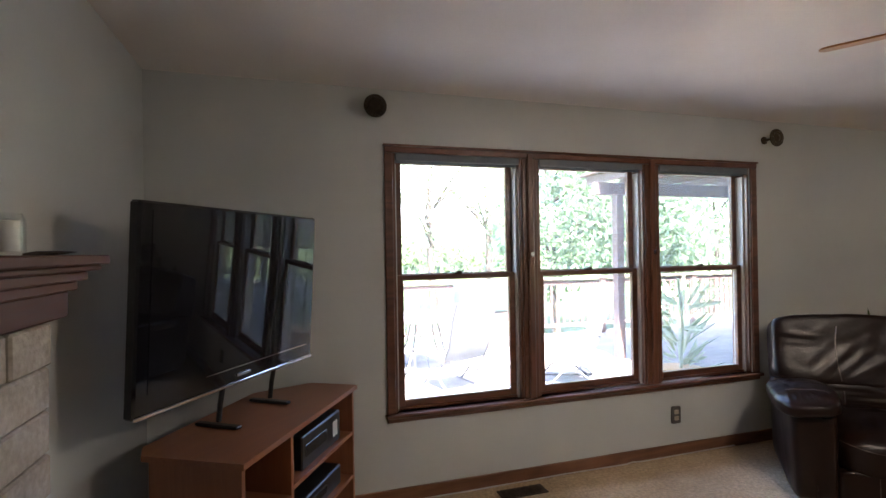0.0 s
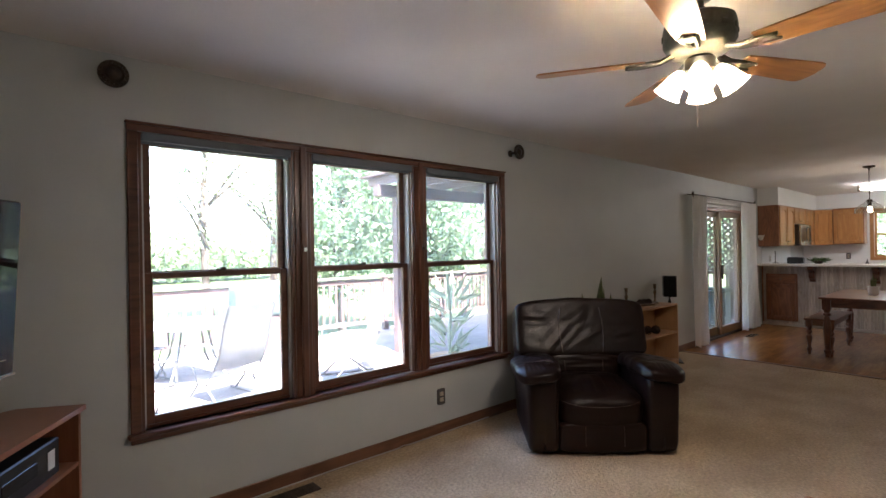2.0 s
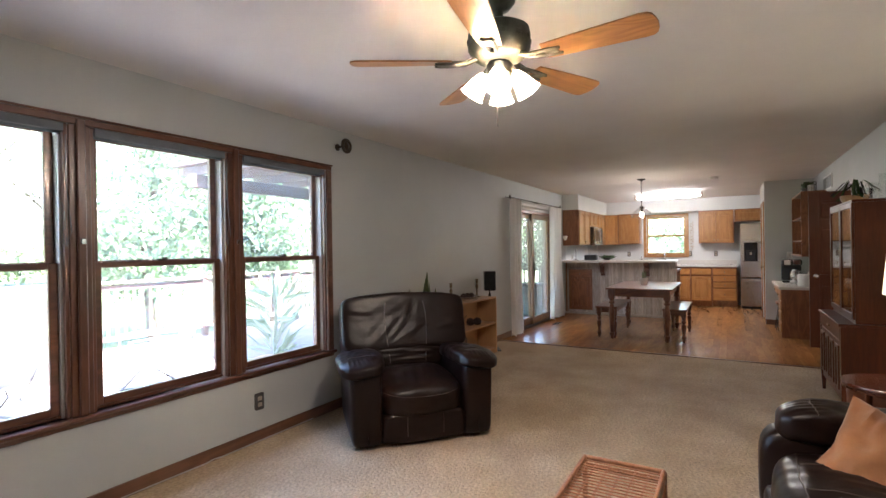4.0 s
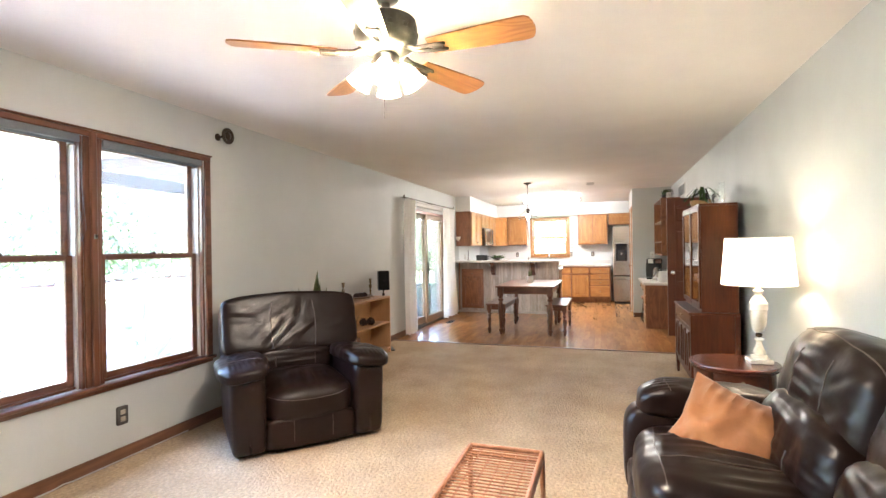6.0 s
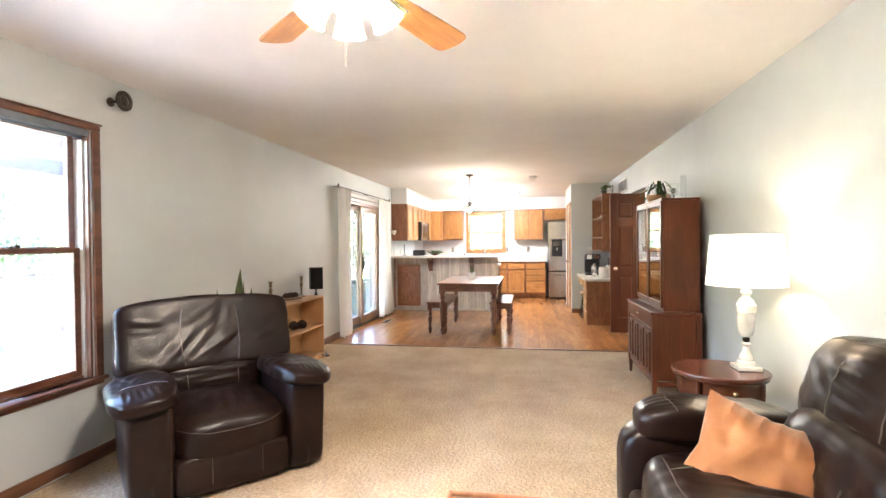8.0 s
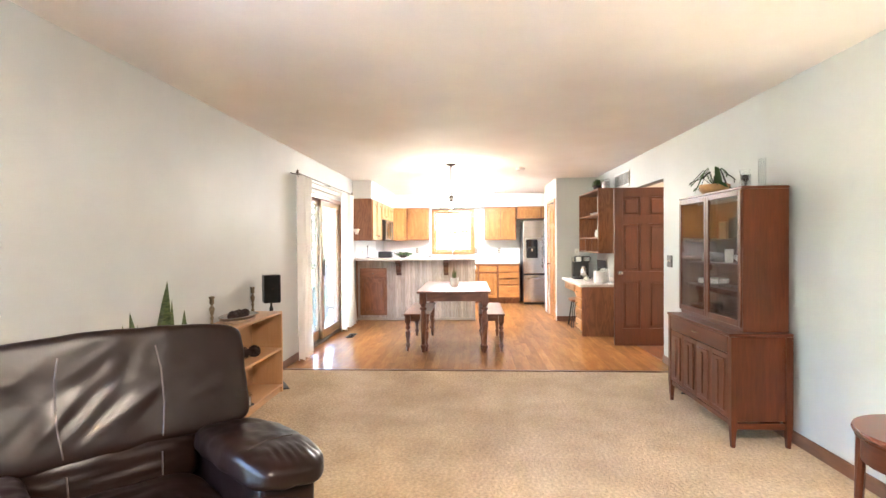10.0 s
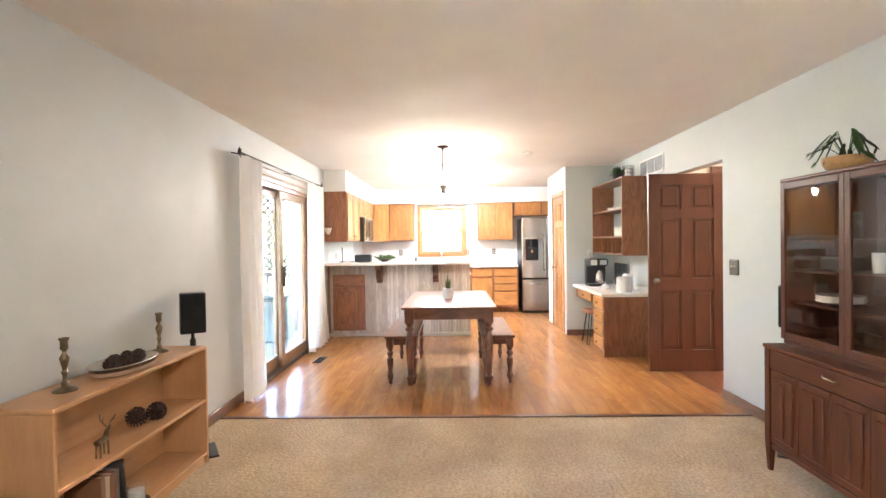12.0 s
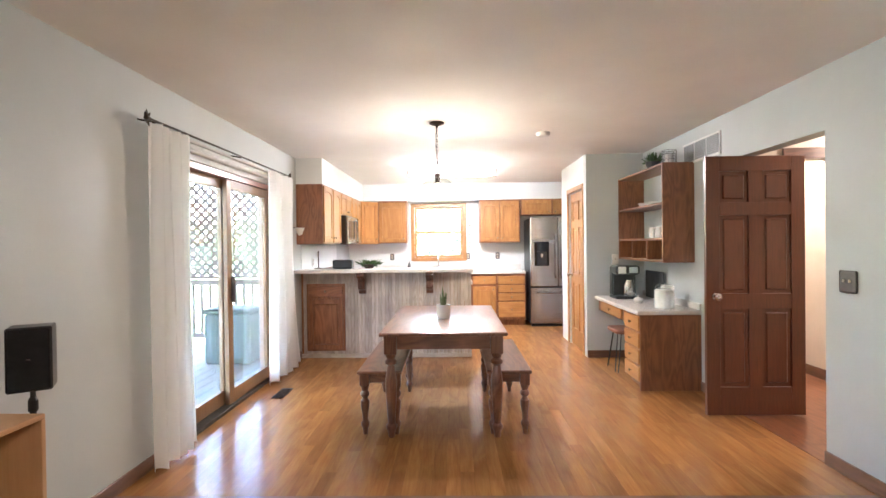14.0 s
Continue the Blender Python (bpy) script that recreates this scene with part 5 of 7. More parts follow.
def sofa():
    """Along the south wall, facing +y; far arm at x = 4.2."""
    t = thing("sofa", pose(4.20, S + 0.06, 0), "dark brown leather sofa with padded arms and high rolled back cushions", "sofa")
    D = 1.02
    for x in (-0.12, -2.08):
        a = part("arm", puff(0.23, 0.92, 0.54, p=5, n=16, m=pose(x, D - 0.46, 0.275), rough=0.006, seed=x), LEATHER, t, "leather side panel", smooth=True)
        tucks = [(-0.6 + k * 0.3, 1.0, -0.5 + k * 0.25, 0.45, 0.06, 0.006) for k in range(5)] + [(-0.8, 0.3, 0.8, 0.1, 0.06, 0.005), (-0.7, -0.4, 0.6, -0.2, 0.07, 0.006)]
        pad = part("arm_pad", puff(0.28, 0.66, 0.175, p=3.8, n=30, m=pose(x, D - 0.40, 0.552, 2), rough=0.008, seed=x + 2, freq=7, bend=droop(1, 0.03), fold=creases(2, 1, tucks, wave=0.006, turn=20, seed=x)), LEATHER, a, "padded leather armrest", smooth=True)
        stitched(pad, 2, 1, [(x - 0.12, D - 0.22), (x, D - 0.20), (x + 0.12, D - 0.22)])
    q = random.Random(12)
    for k in range(2):
        cx, cw = ((-0.618, 0.775), (-1.483, 0.96))[k]
        pulls = [(u, -0.6 + q.uniform(-0.2, 0.2), u + q.uniform(-0.12, 0.12), 0.6, 0.045, 0.009) for u in (-0.8, -0.62, -0.45, -0.28, -0.1, 0.08, 0.27, 0.45, 0.62, 0.8)]
        pulls += [(q.uniform(-0.9, -0.2), 0.75, q.uniform(0.2, 0.9), 0.7, 0.05, 0.006)]
        s = part("seat", puff(cw, 0.72, 0.25, p=4, n=44, m=pose(cx, D - 0.39, 0.35, 3), rough=0.009, seed=k * 5, crown=0.03, freq=4, fold=creases(2, 1, pulls, wave=0.008, turn=80, seed=k)), LEATHER, t, "seat cushion", smooth=True)
        stitched(s, 2, 1, [(cx - 0.36, D - 0.13), (cx, D - 0.11), (cx + 0.36, D - 0.13)])
        for sx in (-0.13, 0.11):
            stitched(s, 2, 1, [(cx + sx, D - 0.12), (cx + sx * 1.1, D - 0.40), (cx + sx * 1.1, D - 0.60)])
        part("footrest", puff(cw - 0.01, 0.14, 0.26, p=5, n=16, m=pose(cx, D - 0.075, 0.18), rough=0.008, seed=k * 7), LEATHER, s, "folded footrest panel", smooth=True)
        low = [(u, -0.9, u + q.uniform(-0.15, 0.15), 0.5, 0.06, 0.010) for u in (-0.7, -0.4, 0.0, 0.35, 0.7)]
        b1 = part("lower_back", puff(cw - 0.005, 0.28, 0.34, p=3, n=34, m=pose(cx, 0.33, 0.55, 16), rough=0.009, seed=k * 3 + 1, fold=creases(1, 1, low, wave=0.010, turn=10, seed=k + 4)), LEATHER, t, "lower back cushion", smooth=True)
        folds = [(0.30 + q.uniform(-0.1, 0.1), v, -0.3 + q.uniform(-0.1, 0.1), v + q.uniform(-0.15, 0.25), 0.05, 0.009) for v in (-0.55, -0.3, -0.05, 0.2, 0.4, 0.6)]
        folds += [(-0.4, -0.6, -0.9, 0.0, 0.07, 0.011), (-0.4, -0.1, -0.9, 0.5, 0.07, 0.010), (0.45, -0.6, 0.9, -0.1, 0.07, 0.009), (0.45, 0.0, 0.9, 0.4, 0.07, 0.008)]
        b2 = part("upper_back", puff(cw + 0.055, 0.34, 0.49, p=3.0, n=46, m=pose(cx + (0.03 if k == 0 else -0.02), 0.20, 0.745, 16), rough=0.013, seed=k * 3 + 2, freq=4, fold=creases(1, 1, folds, wave=0.008, turn=15, seed=k + 8)), LEATHER, t, "upper back cushion", smooth=True)
        for sx in (-0.13, 0.11):
            stitched(b2, 1, 1, [(cx + sx, 0.56), (cx + sx * 1.05, 0.68), (cx + sx * 1.05, 0.80), (cx + sx, 0.93)])
            stitched(b1, 1, 1, [(cx + sx, 0.46), (cx + sx, 0.58)])
        stitched(b2, 2, 1, [(cx - cw * 0.46, 0.24), (cx - cw * 0.2, 0.26), (cx + cw * 0.2, 0.26), (cx + cw * 0.46, 0.24)])
    part("base", box(-2.1, -0.1, 0.12, 0.85, 0.0, 0.07, 0.01), BLACKP, t, "black base")
    part("rear_panel", puff(2.0, 0.14, 0.80, p=10, n=8, m=pose(-1.10, 0.09, 0.46)), LEATHER, t, "leather back panel", smooth=True)


sofa()
# throw pillow
nrm = Vector((-0.72, 0.30, 0.63)).normalized()
rt_ = Vector((0.276, -0.96, 0)).normalized()
rt_ = (rt_ - rt_.dot(nrm) * nrm).normalized()
up_ = nrm.cross(rt_)
ax = math.cos(radians(-44)) * rt_ + math.sin(radians(-44)) * up_
PILLOW_AT = Matrix.Translation((3.69, -0.085, 0.515)) @ Matrix((ax, nrm.cross(ax), nrm)).transposed().to_4x4()
pl = thing("throw_pillow", PILLOW_AT, "rust-coloured cloth throw pillow leaning on the sofa arm", "pillow")
bm = bmesh.new()
n = 40
for s in (1, -1):
    g = [[None] * (n + 1) for _ in range(n + 1)]
    for i in range(n + 1):
        for j in range(n + 1):
            u, v = 2 * i / n - 1, 2 * j / n - 1
            e = (1 - u * u) * (1 - v * v)
            pinch = 1 - 0.17 * (1 - abs(u)) * (abs(v) ** 3)
            pinch2 = 1 - 0.17 * (1 - abs(v)) * (abs(u) ** 3)
            fold_ = sum(0.03 * math.exp(-((u - u_f) / 0.06) ** 2) * max(0.0, abs(v) - 0.2) * (1 if s > 0 else 0) for u_f in (-0.55, -0.33, -0.1, 0.15, 0.42))
            z = s * 0.085 * e ** 0.6 + (0.03 * noise.noise(Vector((u * 2.5, v * 2.5, s))) + fold_) * e ** 0.3
            g[i][j] = bm.verts.new((u * 0.232 * pinch2, v * 0.226 * pinch, z))
    for i in range(n):
        for j in range(n):
            bm.faces.new((g[i][j], g[i + 1][j], g[i + 1][j + 1], g[i][j + 1]))
bmesh.ops.remove_doubles(bm, verts=bm.verts[:], dist=1e-4)
part("cover", bm, CLOTH, pl, smooth=True)

# ---- side table and lamp ----
TOPW = wood("mahogany_top", (0.15, 0.045, 0.024), (0.08, 0.024, 0.014), "x", rough=0.25, coat=0.4, vary=0.05, ring=3, grain=0.4)
stt = thing("side_table", pose(4.74, -0.34, 0), "oval mahogany side table with a drawer beside the sofa", "side table")


def oval(prof, a=0.235, b=0.25, n=32):
    bm = lathe(prof, n)
    for v in bm.verts:
        v.co.x *= a
        v.co.y *= b
    return bm


part("top", oval([(0.93, 0.582), (0.965, 0.586), (0.97, 0.592), (0.945, 0.596), (0.985, 0.600), (1.0, 0.607), (1.0, 0.613), (0.985, 0.62)]), TOPW, stt, smooth=True)
part("apron", oval([(0.88, 0.49), (0.88, 0.583)]), cherry("x"), stt, smooth=True)
part("lower_shelf", oval([(0.78, 0.19), (0.8, 0.195), (0.8, 0.205), (0.78, 0.21)]), TOPW, stt, smooth=True)
part("drawer_pull", lathe([(0.004, 0), (0.004, 0.01), (0.012, 0.016), (0.003, 0.024)], 10, m=pose(-0.206, 0.0, 0.54, 0, -90)), BRASS, stt)
for sx, sy in ((-1, -1), (1, -1), (-1, 1), (1, 1)):
    part("leg", tube([(sx * 0.145, sy * 0.155, 0.589), (sx * 0.15, sy * 0.16, 0.3), (sx * 0.165, sy * 0.175, 0.06), (sx * 0.18, sy * 0.19, 0.006)], [0.02, 0.016, 0.011, 0.013], 8), cherry("z"), stt, smooth=True)
tlp = thing("table_lamp", pose(TABLE_LAMP[0], TABLE_LAMP[1], 0.621), "lit table lamp with alabaster urn base and white drum shade", "table lamp")
part("plinth", box(-0.062, 0.062, -0.062, 0.062, 0, 0.024, 0.004), ALABASTER, tlp)
part("pedestal", lathe([(0.046, 0.0245), (0.046, 0.045), (0.036, 0.05), (0.036, 0.072), (0.030, 0.08), (0.019, 0.105), (0.017, 0.13), (0.026, 0.138), (0.026, 0.146), (0.012, 0.152)], 28), ALABASTER, tlp, "stepped alabaster pedestal", smooth=True)
part("collar", lathe([(0.010, 0.152), (0.018, 0.16), (0.019, 0.172), (0.010, 0.18)], 20), BRONZE, tlp, "dark metal collar", smooth=True)
part("urn", lathe([(0.014, 0.18), (0.03, 0.192), (0.041, 0.225), (0.045, 0.27), (0.045, 0.318), (0.050, 0.321), (0.050, 0.362), (0.045, 0.366), (0.036, 0.388), (0.02, 0.404), (0.018, 0.415), (0.027, 0.428), (0.029, 0.436), (0.016, 0.446), (0.012, 0.46)], 32), ALABASTER, tlp, "carved alabaster urn", smooth=True)
part("stem", lathe([(0.007, 0.46), (0.007, 0.52), (0.014, 0.53), (0.014, 0.56)], 10), BRASS, tlp)
part("shade", lathe([(0.20, 0.472), (0.175, 0.755)], 40, caps=False), SHADE, tlp, "white drum lampshade", smooth=True)
part("shade_ring", tube([(0.175 * math.cos(t), 0.175 * math.sin(t), 0.755) for t in [2 * math.pi * i / 32 for i in range(32)]], 0.003, 5, closed=True), WHITE, tlp)
part("bulb", lathe([(0.012, 0.56), (0.028, 0.60), (0.03, 0.63), (0.018, 0.655), (0.003, 0.662)], 14), glow("lamp_glow", (1.0, 0.78, 0.5), 3), tlp, smooth=True).visible_shadow = False

# ---- rattan table ----
rt = thing("rattan_table", pose(3.18, 0.845, 0), "low rattan tray table with a slatted cane top", "table")
x0, x1, y0, y1, h = -0.36, 0.35, -0.165, 0.165, 0.42
for z in (h, h - 0.035):
    part("rim", tube([(x0, y0, z), (x1, y0, z), (x1, y1, z), (x0, y1, z)], 0.011, 8, closed=True), RATTAN, rt, smooth=True)
for k in range(26):
    xx = x0 + 0.02 + k * (x1 - x0 - 0.04) / 25
    part("cane", tube([(xx, y0, h - 0.006), (xx, y1, h - 0.006)], 0.0035, 6), RATTAN, rt)
for yy in (-0.11, -0.055, 0.0, 0.055, 0.11):
    part("cross_cane", tube([(x0, yy, h - 0.015), (x1, yy, h - 0.015)], 0.005, 6), RATTAN, rt)
for sx in (x0, x1):
    for sy in (y0, y1):
        part("leg", tube([(sx, sy, h), (sx * 1.02, sy * 1.03, 0.005)], 0.012, 8), RATTAN, rt)
for z in (0.14,):
    part("stretcher", tube([(x0, y0, z), (x1, y0, z), (x1, y1, z), (x0, y1, z)], 0.008, 6, closed=True), RATTAN, rt)

# ---- television corner ----
u = 60.5
LWD, LH = 0.99, 0.76
STAND = pose(1.41 - LWD * math.cos(radians(u)), 3.226 - LWD * math.sin(radians(u)), 0, 0, 0, u)
tv = thing("tv_stand", STAND, "brown wooden corner television stand with open shelves", "tv stand")


def corner_board(z0, z1, grow=0.0, x0=0.0, x1=LWD):
    """A board of the corner stand: straight front, back corners cut off."""
    bm = bmesh.new()
    pts = [(x0 - grow, -grow), (x1 + grow, -grow), (x1 + grow, 0.26), (min(x1, LWD - 0.22), 0.46), (max(x0, 0.06), 0.46), (x0 - grow, 0.40)]
    lo = [bm.verts.new((x, y, z0)) for x, y in pts]
    hi = [bm.verts.new((x, y, z1)) for x, y in pts]
    bm.faces.new(lo), bm.faces.new(hi)
    for k in range(6):
        bm.faces.new((lo[k], lo[(k + 1) % 6], hi[(k + 1) % 6], hi[k]))
    return bm


TVW = wood("stand_wood", (0.33, 0.13, 0.06), (0.23, 0.08, 0.035), "x", rough=0.35, coat=0.2, vary=0.05, ring=3, grain=0.4)
TVWZ = wood("stand_wood", (0.33, 0.13, 0.06), (0.23, 0.08, 0.035), "z", rough=0.35, coat=0.2, vary=0.05, ring=3, grain=0.4)
part("top", corner_board(LH - 0.022, LH, 0.012), TVW, tv)
for x, d_ in ((0.0, 0.38), (0.33, 0.43), (LWD - 0.02, 0.26)):
    part("upright", box(x, x + 0.02, 0.004, d_, 0.0, LH - 0.0225, 0.001), TVWZ, tv)
for z in (0.05, 0.27, 0.50):
    part("shelf", box(0.3505, LWD - 0.0205, 0.006, 0.26, z, z + 0.018), TVW, tv)
for z in (0.05, 0.47):
    part("shelf", box(0.0205, 0.3295, 0.006, 0.26, z, z + 0.018), TVW, tv)
part("back_panel", box(0.0205, LWD - 0.0205, 0.262, 0.266, 0.05, LH - 0.023), BLACKP, tv)


def device(name, lx, ly, z, w, d, h, label, bits=()):
    o = thing(name, STAND @ pose(lx, ly, z), label, "electronic device")
    part("case", box(0, w, 0, d, 0, h, 0.006), BLACKP, o)
    part("display", box(0.03, w * 0.6, -0.003, 0, h * 0.35, h * 0.7, 0.001), GLOSSB, o)
    for bx, bw in bits:
        part("sticker", box(bx, bx + bw, -0.003, -0.0005, h * 0.25, h * 0.75, 0.001), WHITEP, o, "white sticker")


device("game_console", 0.47, 0.03, 0.519, 0.40, 0.22, 0.15, "black media receiver with a white sticker in the tv stand", [(0.31, 0.05)])
device("media_player", 0.45, 0.03, 0.289, 0.42, 0.22, 0.10, "flat black media player in the tv stand")
device("media_player", 0.45, 0.03, 0.069, 0.40, 0.22, 0.12, "black audio receiver on the bottom shelf of the tv stand")
solid("white_remote", box(0, 0.03, 0, 0.05, 0, 0.09, 0.008, m=STAND @ pose(0.375, 0.03, 0.519)), WHITEP, "small white sensor in the tv stand", "electronic device")
ta = math.degrees(math.atan2(3.10 - 2.25, 1.20 - 0.62))
TILT = pose(0, 0, 1.65, 3.4) @ pose(0, 0, -1.65)
tvs = thing("television", pose(0.647, 2.268, 0, 0, 0, ta) @ TILT, "large black flat-screen television, switched off, on the tv stand", "television")
TW, TZ0, TZ1 = 1.01, 0.955, 1.65
bm = box(0, TW, 0, 0.045, TZ0, TZ1, 0.008)
box(0.15, TW - 0.15, 0.045, 0.08, TZ0 + 0.1, TZ1 - 0.15, 0.02, bm=bm)
part("case", bm, GLOSSB, tvs, "gloss black frame")
part("screen", box(0.05, TW - 0.05, -0.002, 0.0, TZ0 + 0.075, TZ1 - 0.03), surface("dark_screen", (0.010, 0.010, 0.012), rough=0.03, bump=0.0, spread=0.01), tvs, "dark reflecting screen")
part("lower_bezel", box(0.0, TW, -0.006, 0.0, TZ0, TZ0 + 0.012, 0.002), CHROME, tvs, "bright lower edge")
part("bezel_line", box(0.3, TW - 0.05, -0.004, -0.0022, TZ0 + 0.068, TZ0 + 0.072), CHROME, tvs)
part("badge", box(TW / 2 - 0.04, TW / 2 + 0.04, -0.006, -0.0005, TZ0 + 0.03, TZ0 + 0.042, 0.001), CHROME, tvs, "plain silver badge")
for x in (0.50, 0.84):
    b2 = tube([(x, 0.11, TZ0 + 0.1), (x, 0.15, 0.86), (x, 0.16, 0.785)], 0.011, 8)
    box(x - 0.016, x + 0.016, 0.055, 0.27, 0.7615, 0.775, 0.004, bm=b2)
    part("foot", b2, BLACKP, tvs, "black bar foot", m=TILT.inverted())

cable = tube([(1.5, N - 0.02, 0.012), (2.1, N - 0.024, 0.010), (2.8, N - 0.02, 0.012), (3.25, N - 0.025, 0.010), (3.3, N - 0.03, 0.02), (3.36, N - 0.022, 0.010), (4.2, N - 0.02, 0.012)], 0.004, 6)
solid("floor_cable", cable, VINYL, "thin pale cable lying along the skirting board", "cable", smooth=True)

# ---- fireplace ----
fp = thing("fireplace", pose(0, 0, 0), "fireplace of whitewashed stone blocks", "fireplace")
part("core", box(W + 0.002, 0.47, 0.6, 2.035, 0, 1.32), MORTAR, fp)
rng = random.Random(3)
z = 0.0
row = 0
while z < 1.31:
    hh = rng.choice((0.085, 0.11, 0.14))
    hh = min(hh, 1.318 - z)
    y = 2.042
    while y > 0.62:
        ll = rng.uniform(0.16, 0.36)
        yy = max(0.6, y - ll)
        dz = rng.uniform(-0.006, 0.006)
        part("stone_block", box(0.471, 0.50 + dz, yy + 0.002, y - 0.002, z + 0.002, z + hh - 0.002, 0.006), STONE, fp)
        y = yy
    z += hh
MANTEL = wood("mantel_wood", (0.12, 0.037, 0.017), (0.065, 0.02, 0.01), "y", rough=0.6, vary=0.05, ring=3, grain=0.4)
mt = thing("mantel_shelf", pose(0, 0, 0), "dark reddish wooden mantel shelf with stepped crown moulding", "mantel shelf")
part("shelf", box(W + 0.003, 0.62, 0.5, 2.09, 1.455, 1.48, 0.004), MANTEL, mt)
for k, (xx, yy, za, zb) in enumerate(((0.605, 2.075, 1.44, 1.4545), (0.58, 2.055, 1.415, 1.4395), (0.56, 2.045, 1.39, 1.4145), (0.54, 2.04, 1.322, 1.3895))):
    part("moulding", box(W + 0.003, xx, 0.5, yy, za, zb, 0.004), MANTEL, mt)
cj = thing("candle_jar", pose(0.50, 1.845, 1.481), "glass jar with a white candle on the mantel shelf", "candle")
part("jar", lathe([(0.028, 0), (0.032, 0.01), (0.032, 0.075), (0.026, 0.092), (0.024, 0.092), (0.029, 0.075), (0.029, 0.012)], 20, caps=False), GLASSWARE, cj, smooth=True)
part("candle", lathe([(0.022, 0.008), (0.022, 0.075), (0.002, 0.08)], 16), WHITE, cj, smooth=True)
bm = bmesh.new()
for k in range(3):
    blade(bm, (0.52, 1.86, 1.482), (0.54 + 0.02 * k, 1.95 + 0.02 * k, 1.488), 0.012, twist=k)
bmesh.ops.solidify(bm, geom=bm.faces[:], thickness=0.002)
solid("dried_sprig", bm, BRONZE, "dark dried sprig on the mantel shelf", "decoration")

# ---- bookcase ----
BX0, BX1, BY0, BY1, BH = 6.04, 7.24, 3.10, N - 0.016, 0.735
bc = thing("bookcase", pose(BX0, BY0, 0), "low pale wooden bookcase with two open shelves", "bookcase")
L = BX1 - BX0
part("side_panel", box(0, 0.02, 0, BY1 - BY0, 0, BH - 0.021, 0.002), pine("z"), bc)
part("side_panel", box(L - 0.02, L, 0, BY1 - BY0, 0, BH - 0.021, 0.002), pine("z"), bc)
part("top", box(0, L, 0, BY1 - BY0, BH - 0.02, BH, 0.003), pine("x"), bc)
for z in (0.05, 0.385):
    part("shelf", box(0.0205, L - 0.0205, 0.002, BY1 - BY0, z, z + 0.019, 0.001), pine("x"), bc)
part("kick_board", box(0.0205, L - 0.0205, 0.02, 0.035, 0, 0.0495), pine("x"), bc)
part("back_panel", box(0.0205, L - 0.0205, BY1 - BY0 - 0.006, BY1 - BY0 - 0.001, 0.07, BH - 0.0215), pine("x"), bc)


def candlestick(x, y, h=0.20):
    c = thing("candlestick", pose(x, y, BH + 0.001), "turned aged brass candlestick on the bookcase", "candlestick", "candlesticks on the bookcase")
    k = h / 0.2
    part("foot", lathe([(0.048, 0), (0.05, 0.004), (0.04, 0.012), (0.018, 0.02), (0.012, 0.026)], 24), BRASS, c, smooth=True)
    part("stem", lathe([(0.012, 0.026), (0.016, 0.035), (0.009, 0.045), (0.009, 0.06 * k), (0.014, 0.07 * k), (0.008, 0.08 * k), (0.018, 0.115 * k), (0.02, 0.125 * k), (0.01, 0.14 * k), (0.008, 0.15 * k)], 20), BRASS, c, smooth=True)
    part("cup", lathe([(0.008, 0.15 * k), (0.016, 0.158 * k), (0.015, 0.185 * k), (0.021, 0.195 * k), (0.021, h), (0.013, h), (0.012, 0.165 * k)], 20), BRASS, c, smooth=True)


candlestick(6.29, 3.25, 0.235), candlestick(7.06, 3.295, 0.235)


def cone(parent_m, r, seed, where):
    bm = bmesh.new()
    rr = random.Random(seed)
    lathe([(r * 0.3, -r * 0.8), (r * 0.7, -r * 0.4), (r * 0.75, 0.1 * r), (r * 0.4, r * 0.8)], 8, bm=bm)
    for k in range(70):
        t = (k + 0.5) / 70
        z = (t * 2 - 1) * r
        a = k * 2.4
        q = r * math.sqrt(max(0.05, 1 - (z / r) ** 2))
        p = Vector((q * math.cos(a), q * math.sin(a), z))
        box(-0.010, 0.004, -0.006, 0.006, -0.002, 0.002, bm=bm, m=Matrix.Translation(p) @ p.to_track_quat("X", "Z").to_matrix().to_4x4() @ pose(0, 0, 0, rr.uniform(-30, 30), rr.uniform(-30, 10), 0))
    solid("pine_cone", bm, CONE, "dark brown pine cone " + where, "pine cone", "pine cones", m=parent_m)


tr = thing("tray", pose(6.66, 3.235, BH + 0.001), "oval pewter tray with a pale rim on the bookcase", "tray")
bm = lathe([(0.12, 0.012), (0.17, 0.02), (0.215, 0.046), (0.21, 0.05), (0.165, 0.028), (0.12, 0.02)], 32)
for v in bm.verts:
    v.co.y *= 0.58
part("dish", bm, STEEL, tr, smooth=True)
bm = lathe([(0.16, 0.0), (0.19, 0.006), (0.20, 0.026), (0.16, 0.012)], 32)
for v in bm.verts:
    v.co.y *= 0.58
part("tray_base", bm, surface("pale_basket", (0.52, 0.38, 0.27), (0.4, 0.28, 0.2), rough=0.7), tr, smooth=True)
for k, (dx, dy) in enumerate(((-0.10, 0.0), (-0.03, 0.03), (0.0, -0.035), (0.05, 0.02), (0.10, -0.01))):
    cone(pose(6.66 + dx, 3.235 + dy, BH + 0.052, 70 + 30 * k, 0, 50 * k), 0.031, k, "in the tray")
cone(pose(6.77, 3.25, 0.405 + 0.045, 90, 0, 20), 0.05, 11, "on the middle shelf")
cone(pose(6.865, 3.20, 0.405 + 0.043, 80, 0, 120), 0.048, 12, "on the middle shelf")
cone(pose(6.24, 3.18, 0.07 + 0.045, 80, 0, 40), 0.045, 13, "on the bottom shelf")

